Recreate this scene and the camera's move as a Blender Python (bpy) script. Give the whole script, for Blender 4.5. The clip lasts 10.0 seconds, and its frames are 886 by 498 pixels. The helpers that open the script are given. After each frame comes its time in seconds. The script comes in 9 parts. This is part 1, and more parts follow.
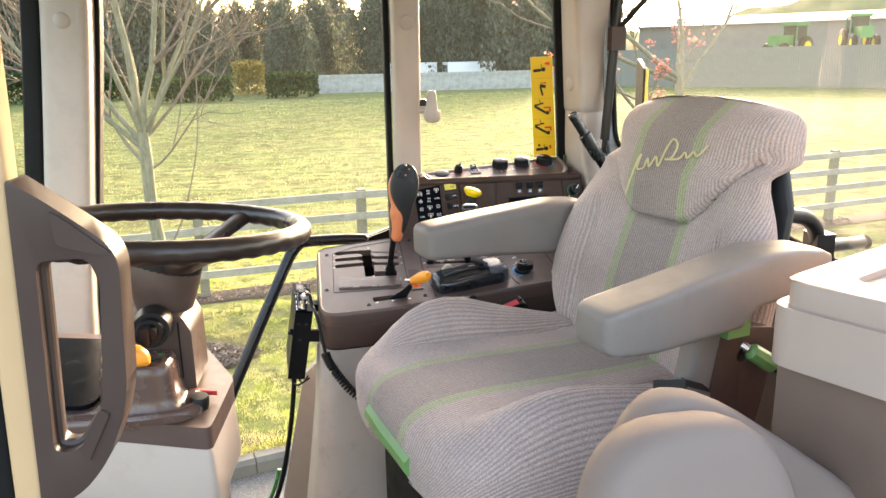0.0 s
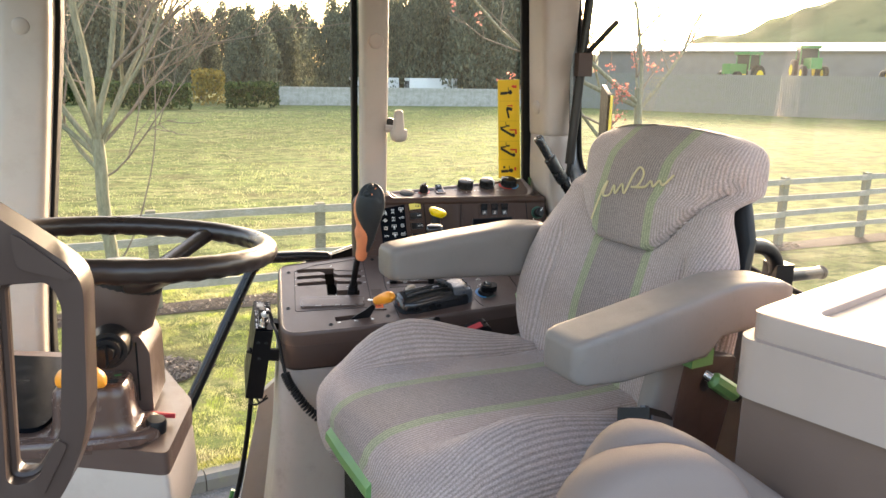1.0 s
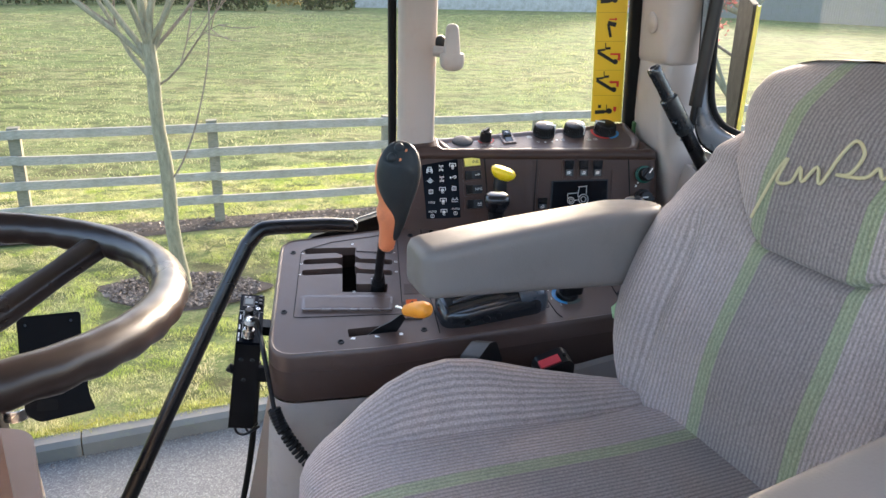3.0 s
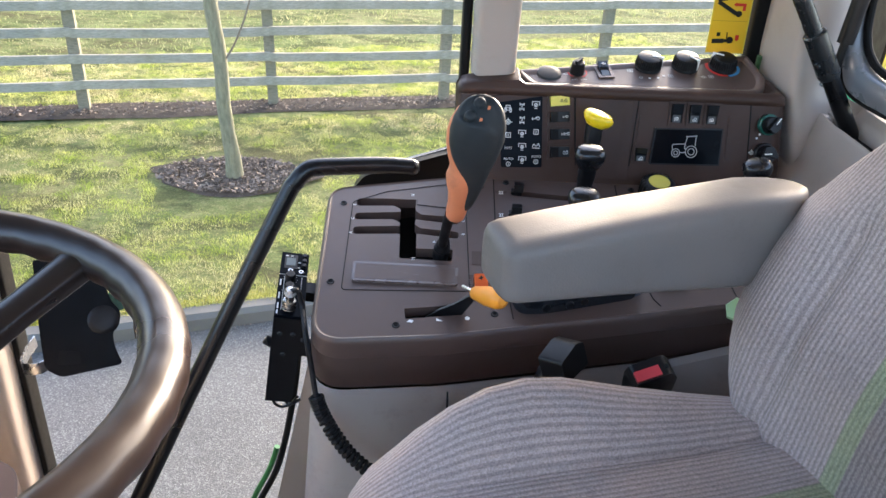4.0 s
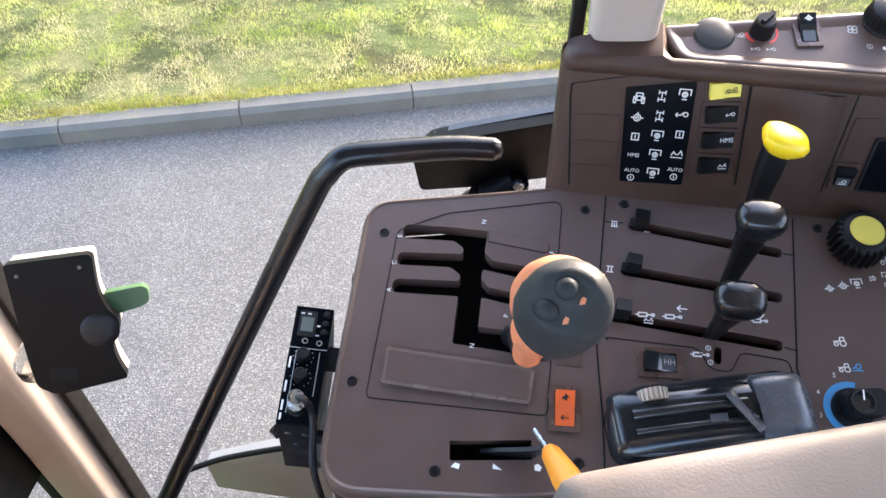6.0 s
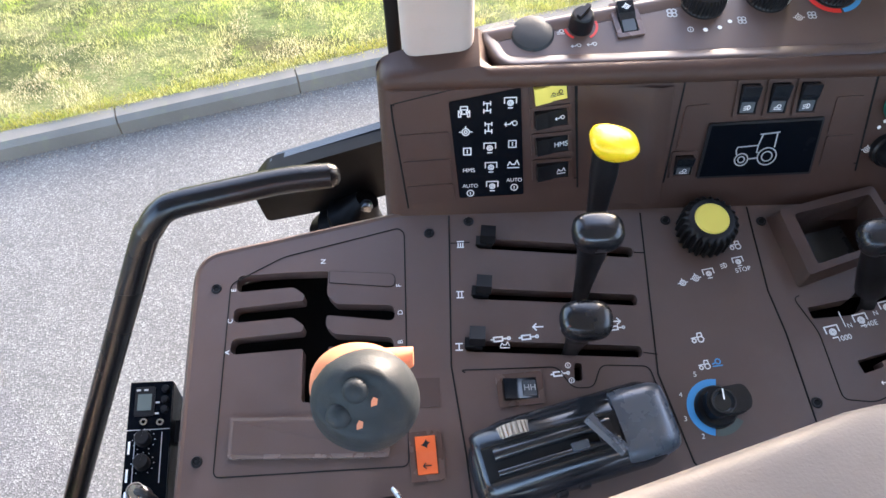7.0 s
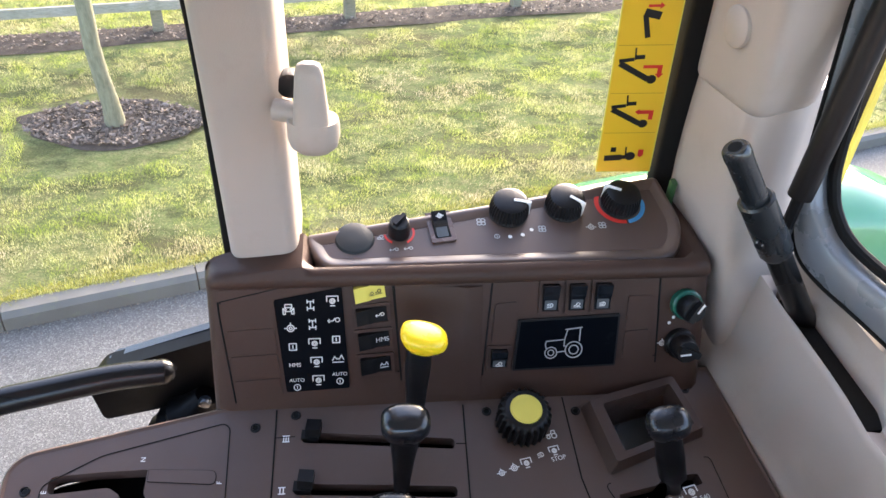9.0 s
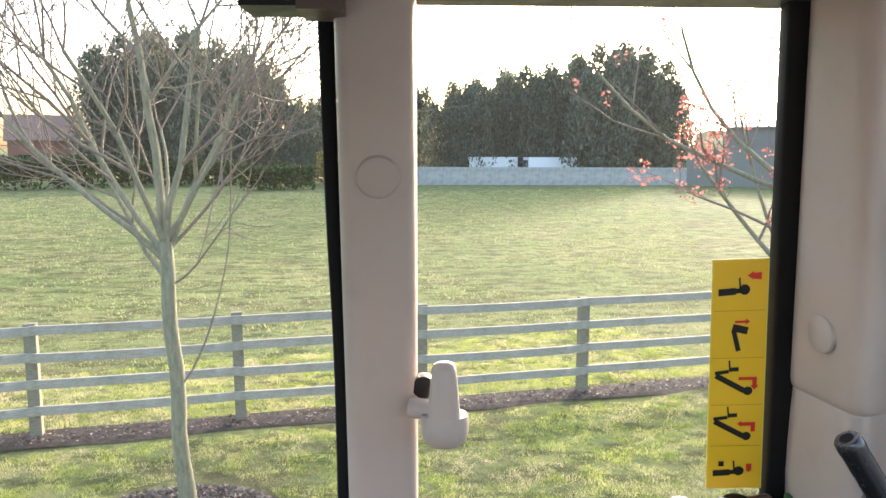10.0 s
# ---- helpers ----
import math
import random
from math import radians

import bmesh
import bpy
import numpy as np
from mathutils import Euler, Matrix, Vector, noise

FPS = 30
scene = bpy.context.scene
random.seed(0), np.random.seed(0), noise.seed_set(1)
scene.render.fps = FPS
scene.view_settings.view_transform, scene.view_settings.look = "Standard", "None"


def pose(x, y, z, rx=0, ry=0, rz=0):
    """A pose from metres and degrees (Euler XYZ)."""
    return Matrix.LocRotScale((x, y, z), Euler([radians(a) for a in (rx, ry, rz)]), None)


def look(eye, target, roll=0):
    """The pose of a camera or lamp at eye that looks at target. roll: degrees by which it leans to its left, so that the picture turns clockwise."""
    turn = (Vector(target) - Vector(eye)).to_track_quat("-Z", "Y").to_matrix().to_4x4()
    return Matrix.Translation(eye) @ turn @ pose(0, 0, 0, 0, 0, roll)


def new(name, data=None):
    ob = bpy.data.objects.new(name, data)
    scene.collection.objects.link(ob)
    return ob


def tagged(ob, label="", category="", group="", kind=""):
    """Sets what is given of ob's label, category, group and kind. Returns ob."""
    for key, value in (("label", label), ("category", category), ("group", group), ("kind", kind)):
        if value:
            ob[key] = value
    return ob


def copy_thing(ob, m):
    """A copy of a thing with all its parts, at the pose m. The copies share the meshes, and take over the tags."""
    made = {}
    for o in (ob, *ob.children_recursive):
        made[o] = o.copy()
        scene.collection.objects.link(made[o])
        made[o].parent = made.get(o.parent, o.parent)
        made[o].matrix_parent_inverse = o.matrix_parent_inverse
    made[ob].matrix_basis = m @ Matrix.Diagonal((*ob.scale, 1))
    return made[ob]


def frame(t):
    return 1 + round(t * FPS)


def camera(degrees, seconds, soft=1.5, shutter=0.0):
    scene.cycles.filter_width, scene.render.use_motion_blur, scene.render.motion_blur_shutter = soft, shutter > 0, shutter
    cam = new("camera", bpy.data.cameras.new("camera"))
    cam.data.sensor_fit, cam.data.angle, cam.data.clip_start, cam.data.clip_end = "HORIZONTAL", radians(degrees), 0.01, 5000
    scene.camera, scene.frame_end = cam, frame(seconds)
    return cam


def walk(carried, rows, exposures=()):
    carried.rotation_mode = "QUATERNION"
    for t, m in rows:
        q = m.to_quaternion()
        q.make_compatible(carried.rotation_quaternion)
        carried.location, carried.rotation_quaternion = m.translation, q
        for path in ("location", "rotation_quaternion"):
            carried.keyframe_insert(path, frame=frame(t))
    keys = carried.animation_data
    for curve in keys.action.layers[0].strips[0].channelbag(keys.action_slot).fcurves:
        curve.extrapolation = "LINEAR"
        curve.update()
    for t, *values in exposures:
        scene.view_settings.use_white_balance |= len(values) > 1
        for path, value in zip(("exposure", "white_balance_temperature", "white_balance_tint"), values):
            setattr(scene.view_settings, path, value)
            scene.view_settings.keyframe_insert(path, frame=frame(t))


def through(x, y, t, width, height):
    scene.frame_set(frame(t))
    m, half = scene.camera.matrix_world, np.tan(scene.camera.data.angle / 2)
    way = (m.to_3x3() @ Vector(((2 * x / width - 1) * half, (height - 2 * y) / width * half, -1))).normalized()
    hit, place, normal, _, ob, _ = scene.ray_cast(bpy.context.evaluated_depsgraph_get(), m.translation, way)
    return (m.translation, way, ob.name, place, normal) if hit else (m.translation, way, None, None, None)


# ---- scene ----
cam = camera(60.2, 10.0)
PATH = [
    (0, (0.105, -0.146, 2.746), (0.362, 1.776, 2.256), -1.2),
    (0.5, (0.091, -0.147, 2.753), (0.417, 1.772, 2.293), 1.8),
    (1, (0.092, -0.133, 2.755), (0.46, 1.781, 2.304), 0.9),
    (1.5, (0.087, -0.093, 2.752), (0.486, 1.816, 2.306), 1.3),
    (2, (0.097, -0.032, 2.751), (0.492, 1.868, 2.266), 1.8),
    (2.2, (0.104, 0.033, 2.743), (0.492, 1.928, 2.234), 2.0),
    (3.3, (0.218, 0.488, 2.752), (0.346, 2.324, 1.968), 1.5),
    (3.5, (0.2, 0.525, 2.777), (0.339, 2.327, 1.921), 2.3),
    (4, (0.181, 0.615, 2.772), (0.232, 2.369, 1.813), 3.0),
    (4.5, (0.179, 0.796, 2.776), (0.101, 2.444, 1.646), 3.5),
    (5, (0.196, 0.912, 2.82), (0.044, 2.456, 1.558), 3.7),
    (5.2, (0.195, 0.954, 2.827), (0.024, 2.451, 1.512), 3.7),
    (6.3, (0.226, 1.127, 2.865), (0.023, 2.413, 1.347), -2.3),
    (6.5, (0.243, 1.146, 2.86), (0.092, 2.425, 1.33), -2.5),
    (7, (0.28, 1.179, 2.864), (0.266, 2.448, 1.318), -2.2),
    (7.5, (0.311, 1.186, 2.869), (0.403, 2.458, 1.328), -1.6),
    (8, (0.335, 1.188, 2.879), (0.543, 2.491, 1.377), 0.5),
    (8.5, (0.352, 1.178, 2.893), (0.631, 2.572, 1.486), 3.2),
    (9, (0.362, 1.147, 2.89), (0.587, 2.749, 1.716), 3.4),
    (9.5, (0.338, 1.108, 2.878), (0.439, 2.963, 2.135), 2.2),
    (10, (0.308, 1.061, 2.844), (0.374, 3.044, 2.586), 0.2),
]
walk(cam, [(t, look(eye, target, roll)) for t, eye, target, roll in PATH],
     exposures=[(0.0, 3.62, 7350, 18), (0.5, 3.32, 7050, 17), (1.0, 3.28, 7050, 18), (1.5, 3.24, 6950, 18), (2.0, 3.18, 6350, 16), (3.3, 3.18, 6000, 18), (4.5, 3.38, 5950, 18), (6.3, 3.74, 5950, 20), (7.5, 3.84, 5850, 20), (8.5, 3.75, 5900, 21), (9.0, 3.54, 6050, 21), (9.5, 3.20, 6050, 19), (10.0, 3.05, 6050, 19)])

# ---- light ----
SUN_AZ, SUN_EL = radians(27), radians(11.5)      # from +y towards +x
world = bpy.data.worlds.new("world")
scene.world = world
world.use_nodes = True
wn = world.node_tree
sky = wn.nodes.new("ShaderNodeTexSky")
sky.sky_type, sky.sun_disc = "NISHITA", False
sky.sun_elevation, sky.sun_rotation = SUN_EL, SUN_AZ
sky.air_density, sky.dust_density, sky.ozone_density = 1.0, 4.0, 1.0
wn.links.new(sky.outputs[0], wn.nodes["Background"].inputs[0])
wn.nodes["Background"].inputs[1].default_value = 0.15
sun_data = bpy.data.lights.new("sun", "SUN")
sun_data.energy, sun_data.angle, sun_data.color = 1.2, radians(6), (1.0, 0.89, 0.74)
sun = new("sun", sun_data)
toward = Vector((math.sin(SUN_AZ) * math.cos(SUN_EL), math.cos(SUN_AZ) * math.cos(SUN_EL), math.sin(SUN_EL)))
sun.matrix_world = look(toward * 50, (0, 0, 0))

# ---- materials ----
def nodes_of(name):
    m = bpy.data.materials.new(name)
    m.use_nodes = True
    nt = m.node_tree
    return m, nt, nt.nodes["Principled BSDF"]


def ramp(nt, fac, stops):
    r = nt.nodes.new("ShaderNodeValToRGB")
    els = r.color_ramp.elements
    while len(els) < len(stops):
        els.new(0.5)
    for e, (p, c) in zip(els, stops):
        e.position, e.color = p, (*c, 1)
    nt.links.new(fac, r.inputs[0])
    return r.outputs[0]


def noise_tex(nt, scale, detail=4, rough=0.55, vec=None):
    n = nt.nodes.new("ShaderNodeTexNoise")
    n.inputs["Scale"].default_value, n.inputs["Detail"].default_value, n.inputs["Roughness"].default_value = scale, detail, rough
    if vec:
        nt.links.new(vec, n.inputs["Vector"])
    return n.outputs["Fac"]


def coords(nt, kind="Object", scale=None):
    c = nt.nodes.new("ShaderNodeTexCoord").outputs[kind]
    if scale:
        m = nt.nodes.new("ShaderNodeMapping")
        m.inputs["Scale"].default_value = scale
        nt.links.new(c, m.inputs[0])
        return m.outputs[0]
    return c


def mix(nt, fac, a, b, kind="MIX"):
    m = nt.nodes.new("ShaderNodeMix")
    m.data_type, m.blend_type = "RGBA", kind
    for sock, v in ((m.inputs[0], fac), (m.inputs[6], a), (m.inputs[7], b)):
        if isinstance(v, (int, float)):
            sock.default_value = v
        elif isinstance(v, tuple):
            sock.default_value = (*v, 1)
        else:
            nt.links.new(v, sock)
    return m.outputs[2]


def maths(nt, op, a, b=None, c=None):
    m = nt.nodes.new("ShaderNodeMath")
    m.operation = op
    for sock, v in zip(m.inputs, (a, b, c)):
        if v is None:
            continue
        if isinstance(v, (int, float)):
            sock.default_value = v
        else:
            nt.links.new(v, sock)
    return m.outputs[0]


def bumped(nt, bsdf, height, strength, distance=0.001):
    b = nt.nodes.new("ShaderNodeBump")
    b.inputs["Strength"].default_value, b.inputs["Distance"].default_value = strength, distance
    nt.links.new(height, b.inputs["Height"])
    nt.links.new(b.outputs[0], bsdf.inputs["Normal"])


def scaled(c, k):
    return tuple(min(1.0, v * k) for v in c)


def surface(name, base, rough=0.5, metal=0.0, grain=900, bump=0.25, vary=0.12, dirt=None, dirt_amount=0.0, patch=9.0, spec=0.5):
    """A moulded, painted or metal surface: fine grain relief, cloudy wear and uneven gloss."""
    m, nt, b = nodes_of(name)
    v = coords(nt)
    cloud = noise_tex(nt, patch, 5, 0.6, v)
    col = ramp(nt, cloud, [(0.25, scaled(base, 1 - vary)), (0.75, scaled(base, 1 + vary))])
    if dirt:
        d = ramp(nt, noise_tex(nt, patch * 2.3, 7, 0.7, v), [(0.55, (0, 0, 0)), (0.75, (dirt_amount,) * 3)])
        col = mix(nt, d, col, dirt)
    nt.links.new(col, b.inputs["Base Color"])
    rr = ramp(nt, noise_tex(nt, patch * 4, 4, 0.6, v), [(0.3, (max(0, rough - 0.08),) * 3), (0.7, (min(1, rough + 0.08),) * 3)])
    nt.links.new(rr, b.inputs["Roughness"])
    b.inputs["Metallic"].default_value = metal
    b.inputs["Specular IOR Level"].default_value = spec
    if bump:
        bumped(nt, b, noise_tex(nt, grain, 2, 0.5, v), bump, 0.0006)
    return m


def plain(name, base, rough=0.5, metal=0.0):
    m, nt, b = nodes_of(name)
    b.inputs["Base Color"].default_value = (*base, 1)
    b.inputs["Roughness"].default_value, b.inputs["Metallic"].default_value = rough, metal
    return m


BROWN = surface("brown console plastic", (0.086, 0.055, 0.045), 0.40, grain=1400, bump=0.25, vary=0.08, dirt=(0.15, 0.11, 0.095), dirt_amount=0.12, spec=0.5)
# Shaded copy of the console brown: the upright panel's darkness is painted in.
DASH_SHADED = surface("brown console plastic with panel shade in colour", (0.056, 0.031, 0.023), 0.45, grain=1400, bump=0.25, vary=0.08, dirt=(0.11, 0.075, 0.06), dirt_amount=0.12, spec=0.22)
BROWN_DEEP = surface("brown recess plastic", (0.064, 0.039, 0.031), 0.5, grain=1400, bump=0.2, vary=0.06, spec=0.35)
LIPEDGE = surface("rolled brown shelf lip", (0.090, 0.058, 0.047), 0.36, grain=900, bump=0.05, vary=0.05, spec=0.7)
# Polished, and paler than the console so the bevel's highlight is partly painted.
PADEDGE = surface("polished brown pad edge with highlight in colour", (0.130, 0.092, 0.078), 0.26, grain=900, bump=0.05, vary=0.05, spec=1.0)
BROWN_SHINE = surface("brown smooth plastic", (0.090, 0.055, 0.044), 0.26, grain=600, bump=0.1, vary=0.1)
GRAB = surface("dark brown grab handle plastic", (0.050, 0.033, 0.027), 0.34, grain=1600, bump=0.1, vary=0.04, patch=2.0, spec=0.4)
WHEEL = surface("brown steering wheel rubber", (0.026, 0.016, 0.0125), 0.30, grain=700, bump=0.015, vary=0.05, patch=1.5, spec=0.5)
BEIGE = surface("beige trim plastic", (0.410, 0.355, 0.312), 0.46, grain=1100, bump=0.3, vary=0.05, dirt=(0.28, 0.22, 0.17), dirt_amount=0.25, patch=6)
# Lit copy of the beige: the sun's warm cream is painted into the base.
BEIGE_SUNLIT = surface("beige door post with sunlight in colour", (0.47, 0.315, 0.170), 0.45, grain=900, bump=0.15, vary=0.06, spec=0.4)
GREYB = surface("grey beige console plastic", (0.36, 0.325, 0.30), 0.5, grain=1000, bump=0.3, vary=0.08, dirt=(0.1, 0.085, 0.07), dirt_amount=0.3)
ARM = surface("grey armrest vinyl", (0.188, 0.165, 0.152), 0.48, grain=500, bump=0.35, vary=0.08, dirt=(0.12, 0.10, 0.085), dirt_amount=0.3, patch=12, spec=0.35)
BLACK = surface("black plastic", (0.007, 0.007, 0.008), 0.38, grain=1200, bump=0.2, vary=0.25, spec=0.28)
GLOSS = surface("glossy black knob", (0.011, 0.013, 0.016), 0.20, grain=300, bump=0.02, vary=0.2, spec=0.7)
CAPBLACK = surface("worn black lever cap", (0.007, 0.008, 0.010), 0.24, grain=300, bump=0.02, vary=0.2, spec=0.6)
BRACKETBLACK = surface("gloss black bracket paint", (0.0025, 0.0025, 0.003), 0.42, grain=500, bump=0.05, vary=0.1, spec=0.10)
RUBBER = surface("black rubber seal", (0.008, 0.008, 0.008), 0.62, grain=700, bump=0.3, vary=0.3, spec=0.15)
ROD = surface("black painted steel", (0.006, 0.006, 0.007), 0.27, grain=300, bump=0.0, vary=0.05, patch=0.4, spec=0.40)
# Near-black for joints; also paints the shade inside slots, gaps and holes.
SLOT = plain("near-black joints and slot shade", (0.002, 0.002, 0.002), 1.0)
REDORANGE = surface("red orange rocker plastic", (0.78, 0.13, 0.025), 0.4, grain=800, bump=0.1, vary=0.06)
ORANGE = surface("orange plastic", (0.84, 0.31, 0.025), 0.4, grain=800, bump=0.15, vary=0.08)
SALMON = surface("faded orange rubber", (0.66, 0.22, 0.10), 0.5, grain=800, bump=0.2, vary=0.1, dirt=(0.3, 0.12, 0.07), dirt_amount=0.4, patch=30)
KNOBGREY = surface("dark grey knob rubber", (0.022, 0.026, 0.029), 0.58, grain=900, bump=0.3, vary=0.25, spec=0.3)
YELLOW = surface("yellow plastic cap", (0.85, 0.60, 0.01), 0.3, grain=900, bump=0.08, vary=0.04)
DIALYEL = surface("pale yellow dial disc", (0.72, 0.62, 0.10), 0.45, grain=900, bump=0.1, vary=0.05)
DECAL = surface("yellow warning sticker", (0.78, 0.50, 0.02), 0.4, grain=400, bump=0.05, vary=0.05)
INK = plain("black print", (0.01, 0.01, 0.01), 0.5)
REDINK = plain("red print", (0.60, 0.03, 0.02), 0.5)
WHITE = plain("white print", (0.78, 0.78, 0.76), 0.5)
BLUE = plain("blue print", (0.06, 0.30, 0.62), 0.45)
DKGREEN = surface("dark green knob ring", (0.01, 0.10, 0.07), 0.35, grain=700, bump=0.1)
JGREEN = surface("green paint", (0.045, 0.20, 0.055), 0.35, grain=200, bump=0.1, vary=0.1)
FENDERGREEN = surface("polished green fender paint", (0.060, 0.26, 0.12), 0.14, grain=30, bump=0.03, vary=0.06, spec=1.0)
LEVERTUBE = surface("satin black lever tube", (0.014, 0.017, 0.020), 0.26, grain=600, bump=0.05, vary=0.15, spec=0.7)
# Blue-grey base paints the sky's reflection on the rear window frame.
FRAMESKY = surface("satin window frame with sky reflection in colour", (0.200, 0.220, 0.250), 0.30, grain=700, bump=0.05, vary=0.06, spec=0.8)
LEVERGREEN = surface("dull dark green plastic", (0.040, 0.105, 0.036), 0.45, grain=400, bump=0.1, vary=0.1)
PALEGREEN = surface("worn green bar paint", (0.12, 0.27, 0.09), 0.4, grain=200, bump=0.15, vary=0.15)
STEEL = surface("worn bright steel", (0.55, 0.54, 0.52), 0.25, metal=1.0, grain=300, bump=0.1, vary=0.15)
SCREEN = surface("black display panel", (0.003, 0.004, 0.006), 0.2, grain=300, bump=0.0, vary=0.1, spec=0.04)
LENS = surface("smoky legend lens", (0.085, 0.092, 0.098), 0.2, grain=300, bump=0.0, vary=0.15, spec=0.6)
LCD = plain("grey lcd", (0.10, 0.12, 0.11), 0.25)
BUCKLERED = plain("red buckle button", (0.52, 0.045, 0.055), 0.4)
CABLE = surface("coiled black cable", (0.007, 0.007, 0.008), 0.5, grain=400, bump=0.2, spec=0.3)
CARPET = surface("black floor mat", (0.03, 0.03, 0.03), 0.8, grain=500, bump=0.5, vary=0.3)
BOXTOP = surface("cream lid plastic", (0.36, 0.285, 0.245), 0.5, grain=900, bump=0.3, vary=0.05, spec=0.4)
HUB = surface("pale hub disc", (0.46, 0.46, 0.45), 0.35, grain=300, bump=0.05)
HEADLINER = surface("pale headliner", (0.72, 0.69, 0.65), 0.8, grain=500, bump=0.4, vary=0.06)


def cloth(name, stripes=True):
    """Ribbed woven seat cloth; two green bands and a plainer darker panel between them, set by the way round the cloth."""
    m, nt, b = nodes_of(name)
    obj = coords(nt)
    at = nt.nodes.new("ShaderNodeAttribute")
    at.attribute_name = "girth"
    y = at.outputs["Fac"]
    rib = maths(nt, "SINE", maths(nt, "MULTIPLY", y, 2 * math.pi / 0.0056))
    weave = noise_tex(nt, 1300, 2, 0.6, obj)
    rib01 = maths(nt, "MULTIPLY_ADD", rib, 0.5, 0.5)
    ridge = ramp(nt, rib01, [(0.22, (0, 0, 0)), (0.62, (1, 1, 1))])
    light = ramp(nt, weave, [(0.3, (0.410, 0.322, 0.300)), (0.7, (0.530, 0.430, 0.400))])
    dark = ramp(nt, weave, [(0.3, (0.285, 0.225, 0.210)), (0.7, (0.375, 0.302, 0.282))])
    col = mix(nt, ridge, dark, light)
    relief = rib01
    if stripes:
        off = maths(nt, "ABSOLUTE", maths(nt, "ADD", y, 0.003))
        inside = maths(nt, "LESS_THAN", off, 0.064)
        plight = ramp(nt, weave, [(0.3, (0.285, 0.227, 0.210)), (0.7, (0.378, 0.308, 0.285))])
        pdark = ramp(nt, weave, [(0.3, (0.199, 0.157, 0.144)), (0.7, (0.265, 0.214, 0.197))])
        col = mix(nt, inside, col, mix(nt, ridge, pdark, plight))
        band = maths(nt, "MULTIPLY", maths(nt, "GREATER_THAN", off, 0.060), maths(nt, "LESS_THAN", off, 0.080))
        glight = ramp(nt, weave, [(0.3, (0.31, 0.325, 0.20)), (0.7, (0.40, 0.41, 0.27))])
        gdark = ramp(nt, weave, [(0.3, (0.235, 0.25, 0.14)), (0.7, (0.30, 0.315, 0.19))])
        col = mix(nt, band, col, mix(nt, ridge, gdark, glight))
        relief = maths(nt, "MULTIPLY", rib01, maths(nt, "MULTIPLY_ADD", inside, -0.6, 1.0))
    col = mix(nt, 1.0, col, ramp(nt, noise_tex(nt, 420, 3, 0.7, obj), [(0.34, (0.66, 0.66, 0.66)), (0.62, (1.12, 1.12, 1.12))]), "MULTIPLY")
    worn = ramp(nt, noise_tex(nt, 7, 5, 0.6, obj), [(0.3, (0.86, 0.86, 0.86)), (0.7, (1.08, 1.07, 1.06))])
    col = mix(nt, 1.0, col, worn, "MULTIPLY")
    nt.links.new(col, b.inputs["Base Color"])
    b.inputs["Roughness"].default_value = 0.9
    b.inputs["Sheen Weight"].default_value = 0.2
    knit = noise_tex(nt, 420, 3, 0.7, obj)
    h = maths(nt, "ADD", relief, maths(nt, "ADD", maths(nt, "MULTIPLY", weave, 0.5), maths(nt, "MULTIPLY", knit, 0.9)))
    bumped(nt, b, h, 0.55, 0.0012)
    return m


CLOTH = cloth("striped seat cloth")
SCRIPT = plain("dull gold thread", (0.60, 0.51, 0.29), 0.7)
BOXBASE = surface("brown box plastic", (0.140, 0.094, 0.074), 0.55, grain=900, bump=0.3, vary=0.1, spec=0.35)
VINYL = surface("brown grey seat vinyl", (0.205, 0.160, 0.140), 0.7, grain=700, bump=0.4, vary=0.08, spec=0.3)


def glass(name, dust=0.006, tint=(0.97, 0.99, 0.98)):
    """Clear pane with a thin film of dust that scatters the sun."""
    m, nt, b = nodes_of(name)
    out = nt.nodes["Material Output"]
    tr = nt.nodes.new("ShaderNodeBsdfTransparent")
    tr.inputs[0].default_value = (*tint, 1)
    gl = nt.nodes.new("ShaderNodeBsdfGlossy")
    gl.inputs["Roughness"].default_value = 0.02
    fr = nt.nodes.new("ShaderNodeFresnel")
    fr.inputs[0].default_value = 1.45
    mx = nt.nodes.new("ShaderNodeMixShader")
    nt.links.new(maths(nt, "MULTIPLY", fr.outputs[0], 0.06), mx.inputs[0])
    nt.links.new(tr.outputs[0], mx.inputs[1])
    nt.links.new(gl.outputs[0], mx.inputs[2])
    film = nt.nodes.new("ShaderNodeBsdfTranslucent")
    film.inputs[0].default_value = (0.9, 0.86, 0.78, 1)
    v = coords(nt)
    cloud = ramp(nt, noise_tex(nt, 3.0, 6, 0.6, v), [(0.3, (dust * 0.7,) * 3), (0.75, (dust * 1.3,) * 3)])
    specks = ramp(nt, noise_tex(nt, 160, 2, 0.5, v), [(0.70, (0, 0, 0)), (0.76, (dust * 1.5,) * 3)])
    dm = nt.nodes.new("ShaderNodeMixShader")
    nt.links.new(mix(nt, 1.0, cloud, specks, "ADD"), dm.inputs[0])
    nt.links.new(mx.outputs[0], dm.inputs[1])
    nt.links.new(film.outputs[0], dm.inputs[2])
    nt.links.new(dm.outputs[0], out.inputs[0])
    return m


GLASS = glass("window glass")


